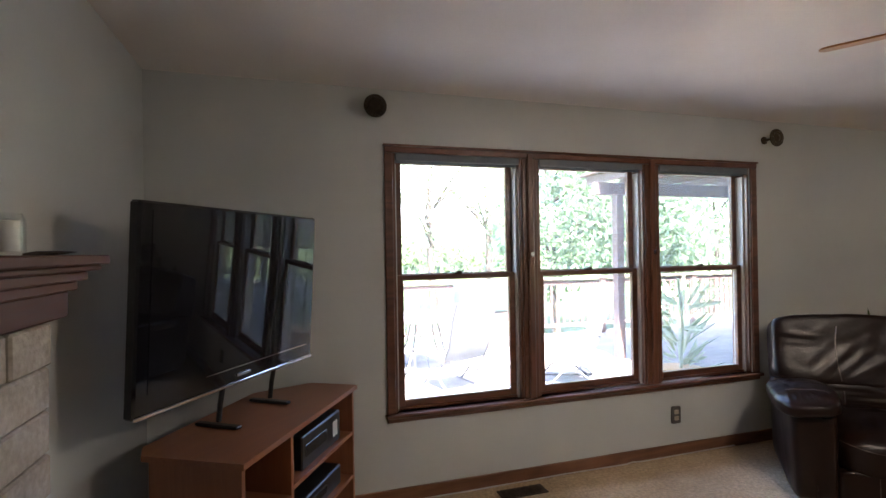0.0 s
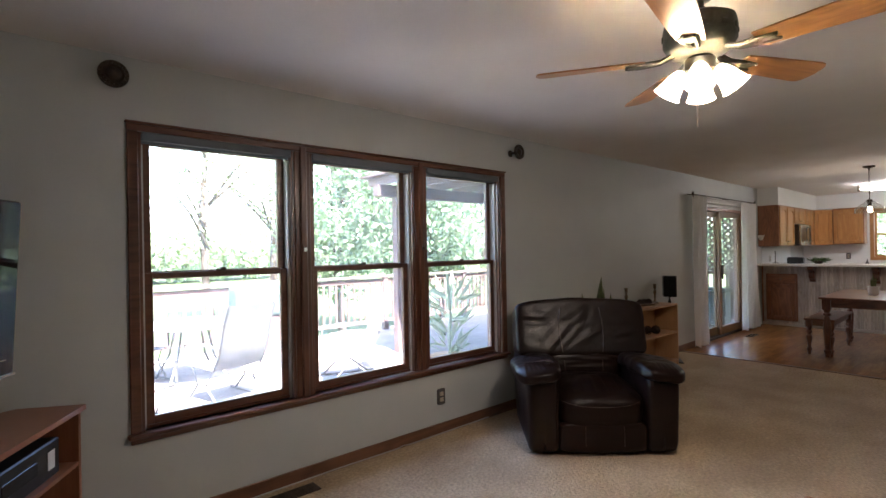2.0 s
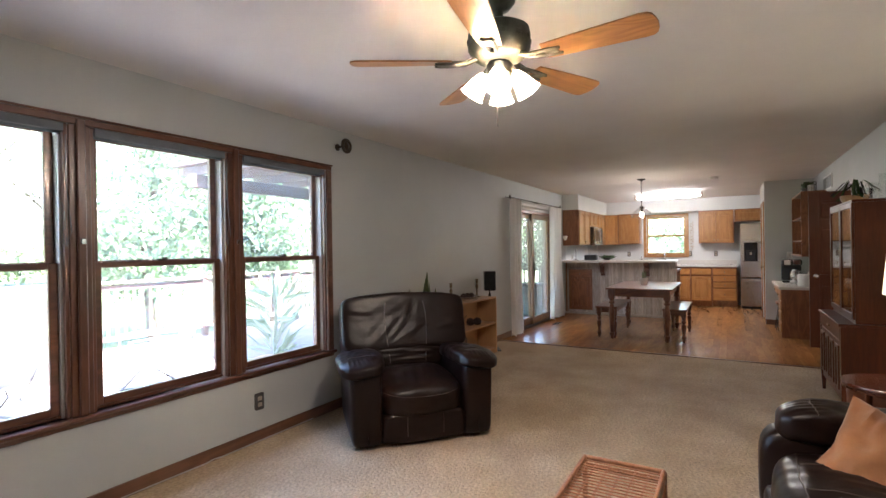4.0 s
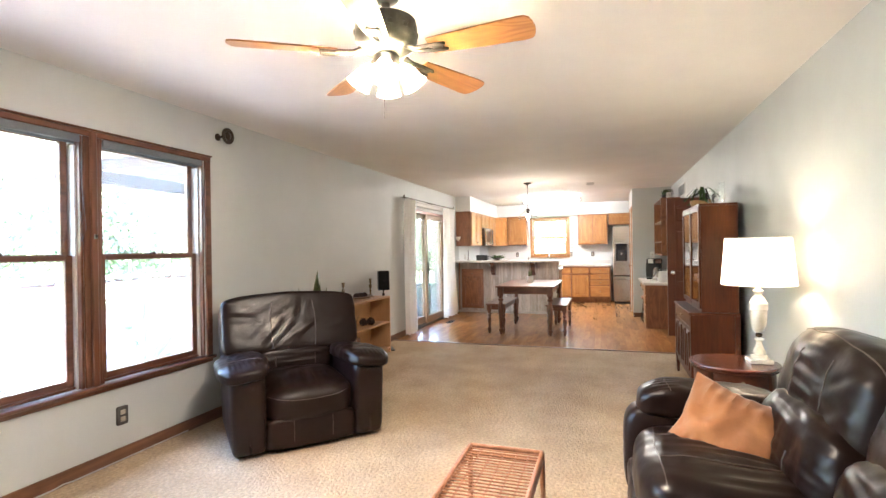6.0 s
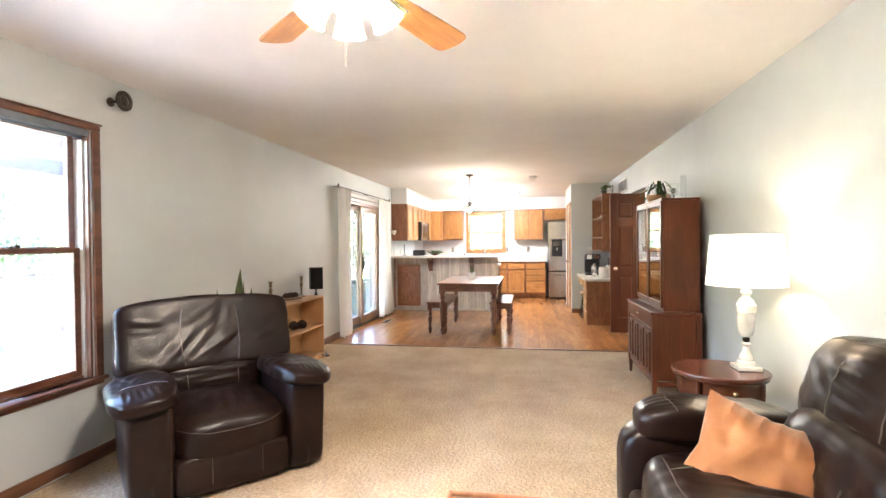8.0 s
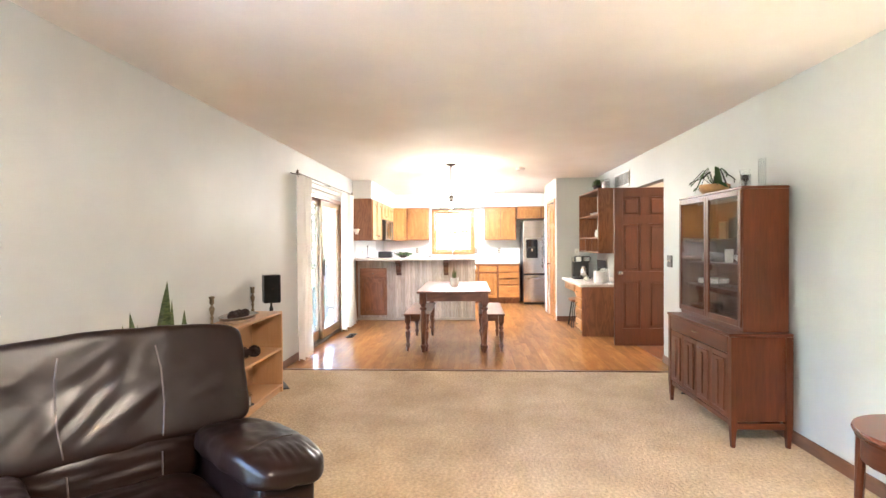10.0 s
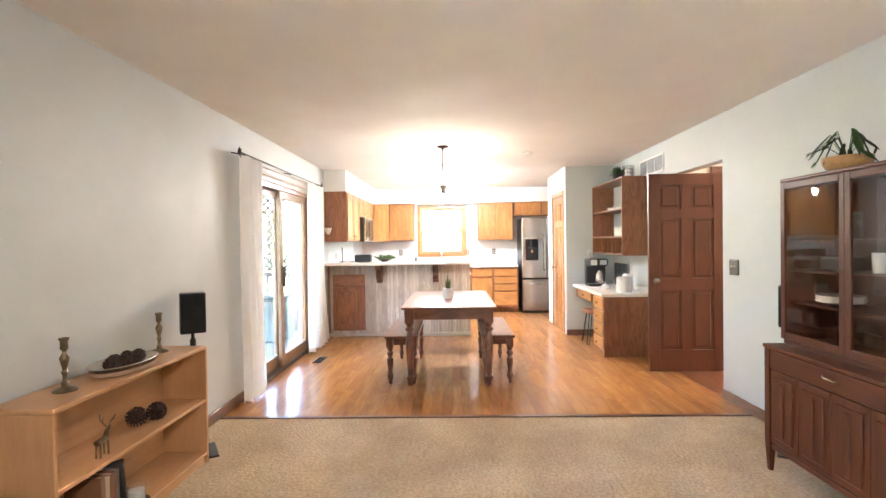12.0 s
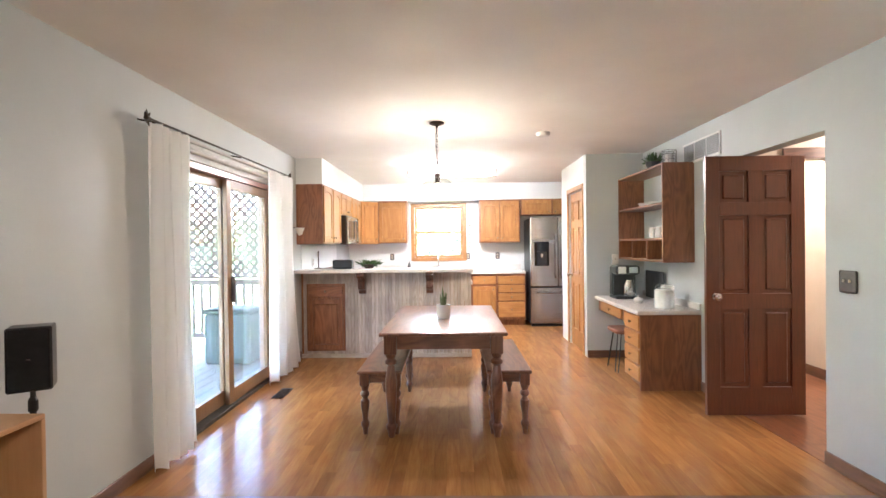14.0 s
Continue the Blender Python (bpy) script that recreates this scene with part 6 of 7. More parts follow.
dr = bmesh.new()
for sx in (-0.02, 0.02):
    for sy in (-0.008, 0.008):
        tube([(sx, sy, 0), (sx * 0.9, sy, 0.05)], 0.003, 6, bm=dr)
tube([(-0.028, 0, 0.055), (0.02, 0, 0.06), (0.028, 0, 0.085)], [0.011, 0.012, 0.007], 8, bm=dr)
tube([(0.026, 0, 0.08), (0.042, 0, 0.095)], [0.008, 0.004], 8, bm=dr)
for s in (-1, 1):
    tube([(0.028, s * 0.004, 0.095), (0.02, s * 0.02, 0.12), (0.03, s * 0.03, 0.14)], 0.002, 5, bm=dr)
    tube([(0.022, s * 0.014, 0.115), (0.04, s * 0.022, 0.125)], 0.0018, 5, bm=dr)
solid("deer_figurine", dr, BRASS, "small brass deer figurine on the middle shelf", "figurine", smooth=True, m=pose(6.385, 3.16, 0.4045) @ Matrix.Scale(1.3, 4))

rng = random.Random(8)
BOOKS = [surface("book_a", (0.26, 0.14, 0.08), rough=0.6), surface("book_b", (0.45, 0.38, 0.28), rough=0.6), surface("book_c", (0.22, 0.09, 0.05), rough=0.6), surface("book_d", (0.16, 0.12, 0.09), rough=0.6)]
PAPER = surface("paper", (0.6, 0.55, 0.45), rough=0.8)
xx = 6.345
for k in range(4):
    w, hh, dd = rng.uniform(0.022, 0.032), rng.uniform(0.235, 0.25), rng.uniform(0.17, 0.19)
    bk = thing("book", pose(xx, 3.14, 0.07), ["brown clothbound book", "cream hardback book", "reddish brown book", "dark brown book"][k % 4] + " standing on the bottom shelf", "book", "books in the bookcase")
    bm = box(0, w, 0, dd, 0, 0.0 + 0.001, bm=None)
    box(0, 0.003, 0, dd, 0.001, hh, bm=bm), box(w - 0.003, w, 0, dd, 0.001, hh, bm=bm), box(0.003, w - 0.003, 0, 0.003, 0.001, hh, bm=bm)
    part("cover", bm, BOOKS[k % 4], bk)
    part("pages", box(0.0035, w - 0.0035, 0.0035, dd - 0.004, 0.002, hh - 0.004), PAPER, bk)
    xx += w + 0.003
solid("picture_frame", box(-0.075, 0.075, 0, 0.016, 0, 0.21, 0.004, m=pose(0, 0, 0, -10)), surface("dark_frame", (0.05, 0.05, 0.052), rough=0.25), "small dark picture frame leaning on the bottom shelf", "picture", m=pose(6.56, 3.25, 0.075, 0, 0, -35))
cd = thing("candle_jar", pose(6.62, 3.16, 0.07), "glass candle jar with white wax on the bottom shelf", "candle")
part("jar", lathe([(0.04, 0), (0.042, 0.005), (0.042, 0.095), (0.039, 0.095), (0.039, 0.008)], 22, caps=False), GLASSWARE, cd, smooth=True)
part("wax", lathe([(0.038, 0.006), (0.038, 0.06), (0.002, 0.06)], 18), WHITE, cd, smooth=True)
part("dish", lathe([(0.05, -0.0005 + 0.001), (0.06, 0.006), (0.056, 0.006), (0.045, 0.0035)], 22), BRONZE, cd, smooth=True)


def speaker(m, lbl):
    s = thing("speaker", m, lbl, "loudspeaker", "satellite speakers")
    part("cabinet", box(-0.075, 0.075, -0.05, 0.07, 0.80, 1.06, 0.006), BLACKP, s)
    part("grille", box(-0.07, 0.07, -0.062, -0.0505, 0.805, 1.055, 0.008), surface("speaker_cloth", (0.008, 0.008, 0.008), rough=0.9, fine=400, bump=0.5), s, "black cloth grille")
    part("badge", box(-0.006, 0.006, -0.065, -0.0625, 0.93, 0.936), CHROME, s)
    part("bracket", lathe([(0.012, 0.70), (0.018, 0.71), (0.018, 0.75), (0.010, 0.765), (0.010, 0.799)], 14, m=pose(0, 0.02, 0)), BLACKP, s)
    part("pole", tube([(0, 0.02, 0.02), (0, 0.02, 0.71)], 0.011, 10), BLACKP, s)
    part("base_plate", box(-0.085, 0.13, -0.125, 0.13, 0.0, 0.012, 0.005), BLACKP, s)


speaker(pose(7.34, 3.24, 0.0, 0, 0, -58), "black satellite speaker on a stand beside the bookcase")
speaker(pose(7.32, -0.60, -0.0, 0, 0, -122), "black satellite speaker on a stand beyond the china cabinet")

# ---- china cabinet ----
HX0, HX1, HF, HB = 6.10, 7.12, -0.30, -0.69
hu = thing("china_cabinet", pose(0, 0, 0), "mid-century cherry china cabinet with glass doors over a panelled base", "china cabinet")
MIDZ, TOPZ = 0.745, 1.705
part("lower_body", box(HX0 + 0.02, HX1 - 0.02, HB, HF - 0.018, 0.17, MIDZ - 0.022, 0.002), cherry("z"), hu)
part("ledge", box(HX0, HX1, HB, HF + 0.012, MIDZ - 0.021, MIDZ, 0.004), cherry("x"), hu)
for x in (HX0 + 0.022, HX1 - 0.022):
    for y in (HF - 0.02, HB + 0.022):
        bm = bmesh.new()
        top = [bm.verts.new((x + a * 0.021, y + b * 0.02, MIDZ - 0.022)) for a, b in ((-1, -1), (1, -1), (1, 1), (-1, 1))]
        midv = [bm.verts.new((x + a * 0.021, y + b * 0.02, 0.17)) for a, b in ((-1, -1), (1, -1), (1, 1), (-1, 1))]
        low = [bm.verts.new((x + a * 0.011, y + b * 0.011, 0.0)) for a, b in ((-1, -1), (1, -1), (1, 1), (-1, 1))]
        for p1, p2 in ((top, midv), (midv, low)):
            for k in range(4):
                bm.faces.new((p1[k], p1[(k + 1) % 4], p2[(k + 1) % 4], p2[k]))
        bm.faces.new(top), bm.faces.new(low)
        part("leg", bm, cherry("z"), hu)
part("side_rail", box(HX0 + 0.012, HX0 + 0.03, HB + 0.045, HF - 0.042, 0.12, 0.16, 0.002), cherry("y"), hu)
part("front_rail", box(HX0 + 0.045, HX1 - 0.045, HF - 0.03, HF - 0.012, 0.135, 0.168, 0.002), cherry("x"), hu)
part("drawer", box(HX0 + 0.05, HX1 - 0.05, HF - 0.0175, HF, 0.61, MIDZ - 0.026, 0.003), cherry("x"), hu)
part("drawer_pull", tube([((HX0 + HX1) / 2 - 0.05, HF, 0.672), ((HX0 + HX1) / 2 - 0.03, HF + 0.012, 0.668), ((HX0 + HX1) / 2 + 0.03, HF + 0.012, 0.668), ((HX0 + HX1) / 2 + 0.05, HF, 0.672)], 0.005, 6), BRASS, hu)
pw = (HX1 - HX0 - 0.10) / 4
for k in range(4):
    xa = HX0 + 0.05 + k * pw
    d = part("door", box(xa + 0.002, xa + pw - 0.002, HF - 0.0175, HF - 0.004, 0.18, 0.602, 0.002), cherry("z"), hu)
    part("raised_panel", box(xa + 0.035, xa + pw - 0.035, HF - 0.004, HF + 0.006, 0.215, 0.568, 0.005), cherry("z"), d)
    part("carved_strip", box(xa + pw / 2 - 0.016, xa + pw / 2 + 0.016, HF + 0.006, HF + 0.014, 0.24, 0.543, 0.004), cherry("z"), d)
UF = -0.40
ux0, ux1 = HX0 + 0.05, HX1 - 0.02
part("side_panel", box(ux0, ux0 + 0.018, HB, UF, MIDZ + 0.001, TOPZ - 0.02, 0.002), cherry("z"), hu)
part("side_panel", box(ux1 - 0.018, ux1, HB, UF, MIDZ + 0.001, TOPZ - 0.02, 0.002), cherry("z"), hu)
part("top", box(ux0 - 0.008, ux1 + 0.008, HB, UF + 0.015, TOPZ - 0.0195, TOPZ, 0.004), cherry("x"), hu)
part("back_panel", box(ux0 + 0.0185, ux1 - 0.0185, HB, HB + 0.006, MIDZ + 0.001, TOPZ - 0.02), cherry("z"), hu)
part("floor_panel", box(ux0 + 0.0185, ux1 - 0.0185, HB + 0.0065, UF, MIDZ + 0.001, MIDZ + 0.03), cherry("x"), hu)
SHZ = (0.985, 1.17, 1.34)
for z in SHZ:
    part("shelf", box(ux0 + 0.019, ux1 - 0.019, HB + 0.007, UF - 0.03, z, z + 0.014), cherry("x"), hu)
dw = (ux1 - ux0) / 2
for k in range(2):
    xa = ux0 + k * dw
    s = 0.036
    bm = box(xa + 0.001, xa + s, UF + 0.0005, UF + 0.018, MIDZ + 0.032, TOPZ - 0.021, 0.003)
    box(xa + dw - s, xa + dw - 0.001, UF + 0.0005, UF + 0.018, MIDZ + 0.032, TOPZ - 0.021, 0.003, bm=bm)
    box(xa + s, xa + dw - s, UF + 0.0005, UF + 0.018, MIDZ + 0.032, MIDZ + 0.075, 0.003, bm=bm)
    box(xa + s, xa + dw - s, UF + 0.0005, UF + 0.018, TOPZ - 0.06, TOPZ - 0.021, 0.003, bm=bm)
    d = part("glass_door", bm, cherry("z"), hu)
    part("pane", box(xa + s, xa + dw - s, UF + 0.007, UF + 0.011, MIDZ + 0.075, TOPZ - 0.06), SMOKED, d).visible_shadow = False
part("door_knob", lathe([(0.003, 0), (0.003, 0.01), (0.009, 0.015), (0.002, 0.022)], 8, m=pose(ux0 + dw + 0.018, UF + 0.018, 1.2, -90)), BRASS, hu)


def vessel(name, x, y, z, prof, mat, label, category, smooth=True):
    return solid(name, lathe(prof, 20, caps=False), mat, label, category, smooth=smooth, m=pose(x, y, z))


BOWL = [(0.02, 0), (0.03, 0.002), (0.05, 0.02), (0.07, 0.045), (0.067, 0.045), (0.047, 0.023), (0.0, 0.008)]
GLASS = [(0.024, 0), (0.028, 0.004), (0.032, 0.10), (0.03, 0.10), (0.026, 0.008), (0.0, 0.007)]
STEMG = [(0.03, 0), (0.03, 0.003), (0.004, 0.008), (0.004, 0.06), (0.03, 0.085), (0.034, 0.12), (0.03, 0.15), (0.028, 0.15), (0.032, 0.12), (0.027, 0.088), (0.0, 0.066)]
PLATEP = [(0.05, 0), (0.06, 0.004), (0.10, 0.014), (0.10, 0.017), (0.055, 0.008), (0.0, 0.006)]
vessel("serving_bowl", 6.42, -0.55, 1.185, BOWL, WHITE, "white bowl in the china cabinet", "bowl")
vessel("serving_bowl", 6.42, -0.55, 1.20, BOWL, WHITE, "white bowl nested in another in the china cabinet", "bowl")
vessel("mug", 6.62, -0.55, 1.185, GLASS, WHITE, "white cup in the china cabinet", "cup")
for k, x in enumerate((6.26, 6.33, 6.29)):
    vessel("wine_glass", x, -0.50 - 0.06 * (k % 2), 1.355, STEMG, GLASSWARE, "stemmed glass in the china cabinet", "glass")
for x in (6.28, 6.36, 6.75, 6.83):
    vessel("tumbler", x, -0.54, 0.776, GLASS, GLASSWARE, "clear tumbler in the china cabinet", "glass")
vessel("pitcher", 6.70, -0.56, 0.776, [(0.045, 0), (0.06, 0.02), (0.065, 0.08), (0.04, 0.13), (0.045, 0.17), (0.042, 0.17), (0.037, 0.13), (0.06, 0.08), (0.0, 0.01)], GLASSWARE, "clear glass pitcher in the china cabinet", "jug")
solid("framed_picture", box(6.50, 6.68, -0.66, -0.645, 1.355, 1.57, 0.003), surface("grey_print", (0.16, 0.16, 0.15), rough=0.3), "grey framed picture in the china cabinet", "picture")
solid("framed_picture", box(6.85, 6.97, -0.66, -0.645, 1.355, 1.50, 0.003), surface("grey_print", (0.16, 0.16, 0.15), rough=0.3), "small grey framed picture in the china cabinet", "picture")
solid("silver_box", box(6.78, 6.95, -0.62, -0.50, 1.185, 1.255, 0.006), PLATE, "pewter box in the china cabinet", "box")
solid("stack_of_plates", lathe([(0.06, 0), (0.11, 0.015), (0.11, 0.05), (0.06, 0.05)], 24, m=pose(6.88, -0.56, 1.0)), WHITE, "stack of white plates in the china cabinet", "plate", smooth=True)
cg = thing("glass_dome", pose(6.56, -0.54, 1.0), "clear glass cake dome in the china cabinet", "glass dome")
part("dome", lathe([(0.09, 0.0), (0.09, 0.06), (0.06, 0.10), (0.01, 0.115)], 24, caps=False), GLASSWARE, cg, smooth=True)

# things on top of the china cabinet
pp = thing("potted_plant", pose(6.78, -0.52, TOPZ + 0.001), "trailing dark-leaved plant in a terracotta bowl on the china cabinet", "potted plant")
TERRA = surface("terracotta", (0.48, 0.27, 0.11), (0.38, 0.20, 0.08), rough=0.5, scale=20)
part("pot", lathe([(0.06, 0), (0.09, 0.015), (0.108, 0.045), (0.110, 0.075), (0.102, 0.075), (0.09, 0.06)], 26), TERRA, pp, smooth=True)
part("soil", lathe([(0.076, 0.06), (0.076, 0.064)], 18), CONE, pp)
DLEAF = leaves("dark_leaf", (0.015, 0.02, 0.012), (0.03, 0.022, 0.02))
rng = random.Random(21)
for k in range(16):
    a = rng.uniform(0, 2 * math.pi)
    rr = rng.uniform(0.09, 0.17)
    hh = rng.uniform(0.05, 0.14)
    bm = bmesh.new()
    mid_ = Vector((rr * 0.5 * math.cos(a), rr * 0.5 * math.sin(a), 0.07 + hh))
    tip = Vector((rr * math.cos(a), max(-0.2, rr * math.sin(a)), 0.06 + hh * rng.uniform(-0.2, 0.9)))
    tube([(0, 0, 0.06), mid_, tip], 0.0022, 5, bm=bm)
    blade(bm, mid_, tip + (tip - mid_) * 0.3, 0.028, twist=a)
    blade(bm, tip, tip + Vector((0.05 * math.cos(a + 1), 0.04 * math.sin(a + 1), -0.03)), 0.02, twist=a)
    part("stem_and_leaves", bm, DLEAF if k % 2 else LEAF, pp, "arching leaf stem")
vessel("glass_vase", 6.40, -0.55, TOPZ + 0.001, [(0.035, 0), (0.035, 0.004), (0.008, 0.012), (0.008, 0.05), (0.03, 0.075), (0.034, 0.10), (0.032, 0.10), (0.028, 0.078), (0.0, 0.06)], GLASSWARE, "clear glass candle holder on the china cabinet", "vase")
vessel("glass_vase", 6.47, -0.58, TOPZ + 0.001, [(0.03, 0), (0.034, 0.06), (0.026, 0.10), (0.038, 0.15), (0.036, 0.15), (0.024, 0.10), (0.031, 0.06), (0.0, 0.006)], GLASSWARE, "waisted clear glass vase on the china cabinet", "vase")
vessel("glass_vase", 6.29, -0.60, TOPZ + 0.001, [(0.024, 0), (0.024, 0.20), (0.022, 0.20), (0.022, 0.006), (0.0, 0.006)], GLASSWARE, "tall cylindrical glass vase on the china cabinet", "vase")
vessel("tumbler", 6.34, -0.52, TOPZ + 0.001, GLASS, GLASSWARE, "short clear glass on the china cabinet", "glass")

# ---- desk and shelf things ----
cm = thing("coffee_maker", pose(11.0, -0.42, 0.741) @ Matrix.Diagonal((1.05, 1.2, 1.08, 1)), "black coffee maker with a steel carafe on the desk", "coffee maker")
part("base", box(-0.13, 0.10, -0.11, 0.11, 0, 0.03, 0.008), BLACKP, cm)
part("tower", box(0.0, 0.10, -0.11, 0.11, 0.031, 0.30, 0.012), BLACKP, cm)
part("head", box(-0.13, 0.10, -0.11, 0.11, 0.25, 0.345, 0.018, m=None), BLACKP, cm)
part("carafe", lathe([(0.05, 0.035), (0.058, 0.06), (0.055, 0.14), (0.035, 0.18), (0.035, 0.195)], 20, m=pose(-0.065, -0.03, 0)), STEEL, cm, "steel carafe", smooth=True)
part("control_panel", box(-0.134, -0.1305, -0.09, -0.01, 0.27, 0.33, 0.001), CHROME, cm, "silver control panel")
part("keypad", box(-0.134, -0.1305, 0.02, 0.09, 0.265, 0.335, 0.001), WHITEP, cm, "keypad with pale buttons")
solid("serving_board", box(10.66, 11.14, S + 0.03, S + 0.045, 0.742, 1.05, 0.004), surface("slate", (0.03, 0.032, 0.035), rough=0.5), "dark slate board leaning on the wall behind the coffee maker", "board")
vessel("sugar_bowl", 10.52, -0.40, 0.741, [(0.03, 0), (0.045, 0.02), (0.048, 0.04), (0.03, 0.06), (0.008, 0.065), (0.012, 0.08), (0.0, 0.085)], WHITE, "small white lidded sugar bowl on the desk", "bowl")
cn = thing("canister", pose(10.12, -0.50, 0.741), "glass canister of white sugar with a hinged lid on the desk", "canister")
part("jar", lathe([(0.08, 0), (0.088, 0.01), (0.088, 0.165), (0.075, 0.18)], 26), WHITE, cn, smooth=True)
part("lid", lathe([(0.075, 0.181), (0.082, 0.185), (0.082, 0.205), (0.06, 0.225), (0.0, 0.228)], 24), GLASSWARE, cn, "glass lid", smooth=True)
part("wire_clasp", tube([(0.09 * math.cos(t), 0.09 * math.sin(t), 0.17) for t in [2 * math.pi * i / 24 for i in range(24)]], 0.002, 5, closed=True), STEEL, cn)
vessel("canister", 10.33, -0.62, 0.741, [(0.06, 0), (0.065, 0.01), (0.065, 0.18), (0.055, 0.20), (0.0, 0.205)], WHITE, "white lidded canister on the desk", "canister")
SHX, SHY = 10.05, S + 0.16
for x, lb in ((10.45, "white"), (10.62, "cream")):
    vessel("mug", x, SHY, 1.411, [(0.035, 0), (0.045, 0.01), (0.047, 0.06), (0.038, 0.10), (0.04, 0.115), (0.036, 0.115), (0.0, 0.01)], WHITE, lb + " ceramic jug on the wall shelf", "jug")
for x in (10.40, 10.62, 10.85):
    vessel("bowl", x, SHY, 1.751, PLATEP if x == 10.40 else BOWL, WHITE, "white bowl on the wall shelf", "bowl")
bk = thing("wire_basket", pose(10.22, SHY, 2.1205), "dark wire basket with a candle on top of the wall shelf", "basket")
wb = bmesh.new()
for z in (0.004, 0.05, 0.10, 0.14):
    tube([(0.065 * math.cos(t), 0.065 * math.sin(t), z) for t in [2 * math.pi * i / 20 for i in range(20)]], 0.002, 5, bm=wb, closed=True)
for k in range(12):
    a = 2 * math.pi * k / 12
    tube([(0.065 * math.cos(a), 0.065 * math.sin(a), 0.004), (0.065 * math.cos(a), 0.065 * math.sin(a), 0.14)], 0.0018, 5, bm=wb)
part("wire_frame", wb, BRONZE, bk)
part("candle", lathe([(0.04, 0.005), (0.04, 0.10), (0.0, 0.10)], 18), WHITE, bk, smooth=True)
hp = thing("potted_plant", pose(10.6, SHY, 2.1205), "bushy dark green plant in a black pot on the wall shelf", "potted plant")
part("pot", lathe([(0.05, 0), (0.075, 0.06), (0.08, 0.09), (0.07, 0.09), (0.06, 0.07)], 20), BLACKP, hp, smooth=True)
rng = random.Random(4)
bm = bmesh.new()
for k in range(60):
    a, e = rng.uniform(0, 6.28), rng.uniform(-0.3, 1.3)
    r1 = rng.uniform(0.06, 0.16)
    p0 = Vector((0.4 * r1 * math.cos(a), 0.4 * r1 * math.sin(a), 0.09))
    p1 = Vector((r1 * 1.5 * math.cos(a) * math.cos(e), max(-0.14, r1 * math.sin(a) * math.cos(e)), 0.10 + 0.10 * math.sin(e)))
    blade(bm, p0, p1, 0.03, twist=a)
part("foliage", bm, LEAF, hp)

# ---- kitchen things on the bar and worktop ----
bx = thing("toaster", pose(11.38, 2.86, 1.091), "black toaster on the bar top", "toaster")
part("body", box(-0.08, 0.08, -0.12, 0.12, 0, 0.11, 0.02, seg=2), BLACKP, bx)
part("slot", box(-0.02, 0.02, -0.09, 0.09, 0.1102, 0.112), STEEL, bx)
tp = thing("trailing_plant", pose(11.40, 2.55, 1.091), "leafy trailing plant in a low dark pot on the bar top", "potted plant")
part("pot", lathe([(0.05, 0), (0.07, 0.03), (0.07, 0.05), (0.06, 0.05)], 16), BRONZE, tp, smooth=True)
bm = bmesh.new()
for k in range(70):
    a = rng.uniform(0, 6.28)
    r1 = rng.uniform(0.05, 0.20)
    p0 = Vector((0.3 * r1 * math.cos(a) * 0.4, r1 * 0.5 * math.sin(a), 0.05))
    p1 = Vector((r1 * 0.45 * math.cos(a), r1 * math.sin(a), rng.uniform(0.01, 0.12)))
    blade(bm, p0, p1, 0.028, twist=a)
part("foliage", bm, LEAF, tp)
vessel("paper_towel_holder", 11.5, 3.2, 1.091, [(0.05, 0), (0.05, 0.008), (0.006, 0.01), (0.006, 0.20), (0.012, 0.21), (0.0, 0.22)], BRONZE, "slim dark paper towel post on the bar top", "paper towel holder")
vessel("soap_bottle", 14.1, 2.30, 0.912, [(0.028, 0), (0.03, 0.12), (0.012, 0.15), (0.008, 0.19), (0.0, 0.195)], PLATE, "dark soap bottle beside the sink", "soap bottle")
fc = thing("faucet", pose(14.14, 1.78, 0.91), "arched chrome kitchen faucet", "faucet")
part("spout", tube([(0, 0, 0), (0, 0, 0.18), (-0.05, 0, 0.25), (-0.12, 0, 0.24), (-0.15, 0, 0.18)], 0.012, 10), CHROME, fc, smooth=True)
part("lever", tube([(0, -0.09, 0), (0, -0.09, 0.05), (-0.02, -0.12, 0.08)], 0.009, 8), CHROME, fc)
sc = thing("wall_sconce", pose(11.12, N, 1.56), "small white glass wall light beside the wall cabinet", "wall lamp")
part("arm", tube([(0, 0, 0.03), (0, -0.06, 0.03), (0, -0.09, 0.0)], 0.006, 6), BRONZE, sc)
part("glass_cup", lathe([(0.015, -0.06), (0.03, -0.04), (0.055, 0.03), (0.052, 0.03), (0.027, -0.038)], 16, m=pose(0, -0.09, 0.0), caps=False), FROST, sc, smooth=True)
garl = bmesh.new()
for k in range(26):
    z = 1.25 + 0.026 * k
    blade(garl, (14.255, 1.20 + 0.01 * math.sin(k), z), (14.24, 1.20 + 0.05 * math.cos(k * 2.1), z + 0.03 * math.sin(k)), 0.02, twist=k)
bmesh.ops.solidify(garl, geom=garl.faces[:], thickness=0.001)
solid("dried_garland", garl, leaves("autumn_leaf", (0.35, 0.12, 0.04), (0.45, 0.30, 0.08)), "dried autumn leaf garland hanging beside the kitchen window", "garland")

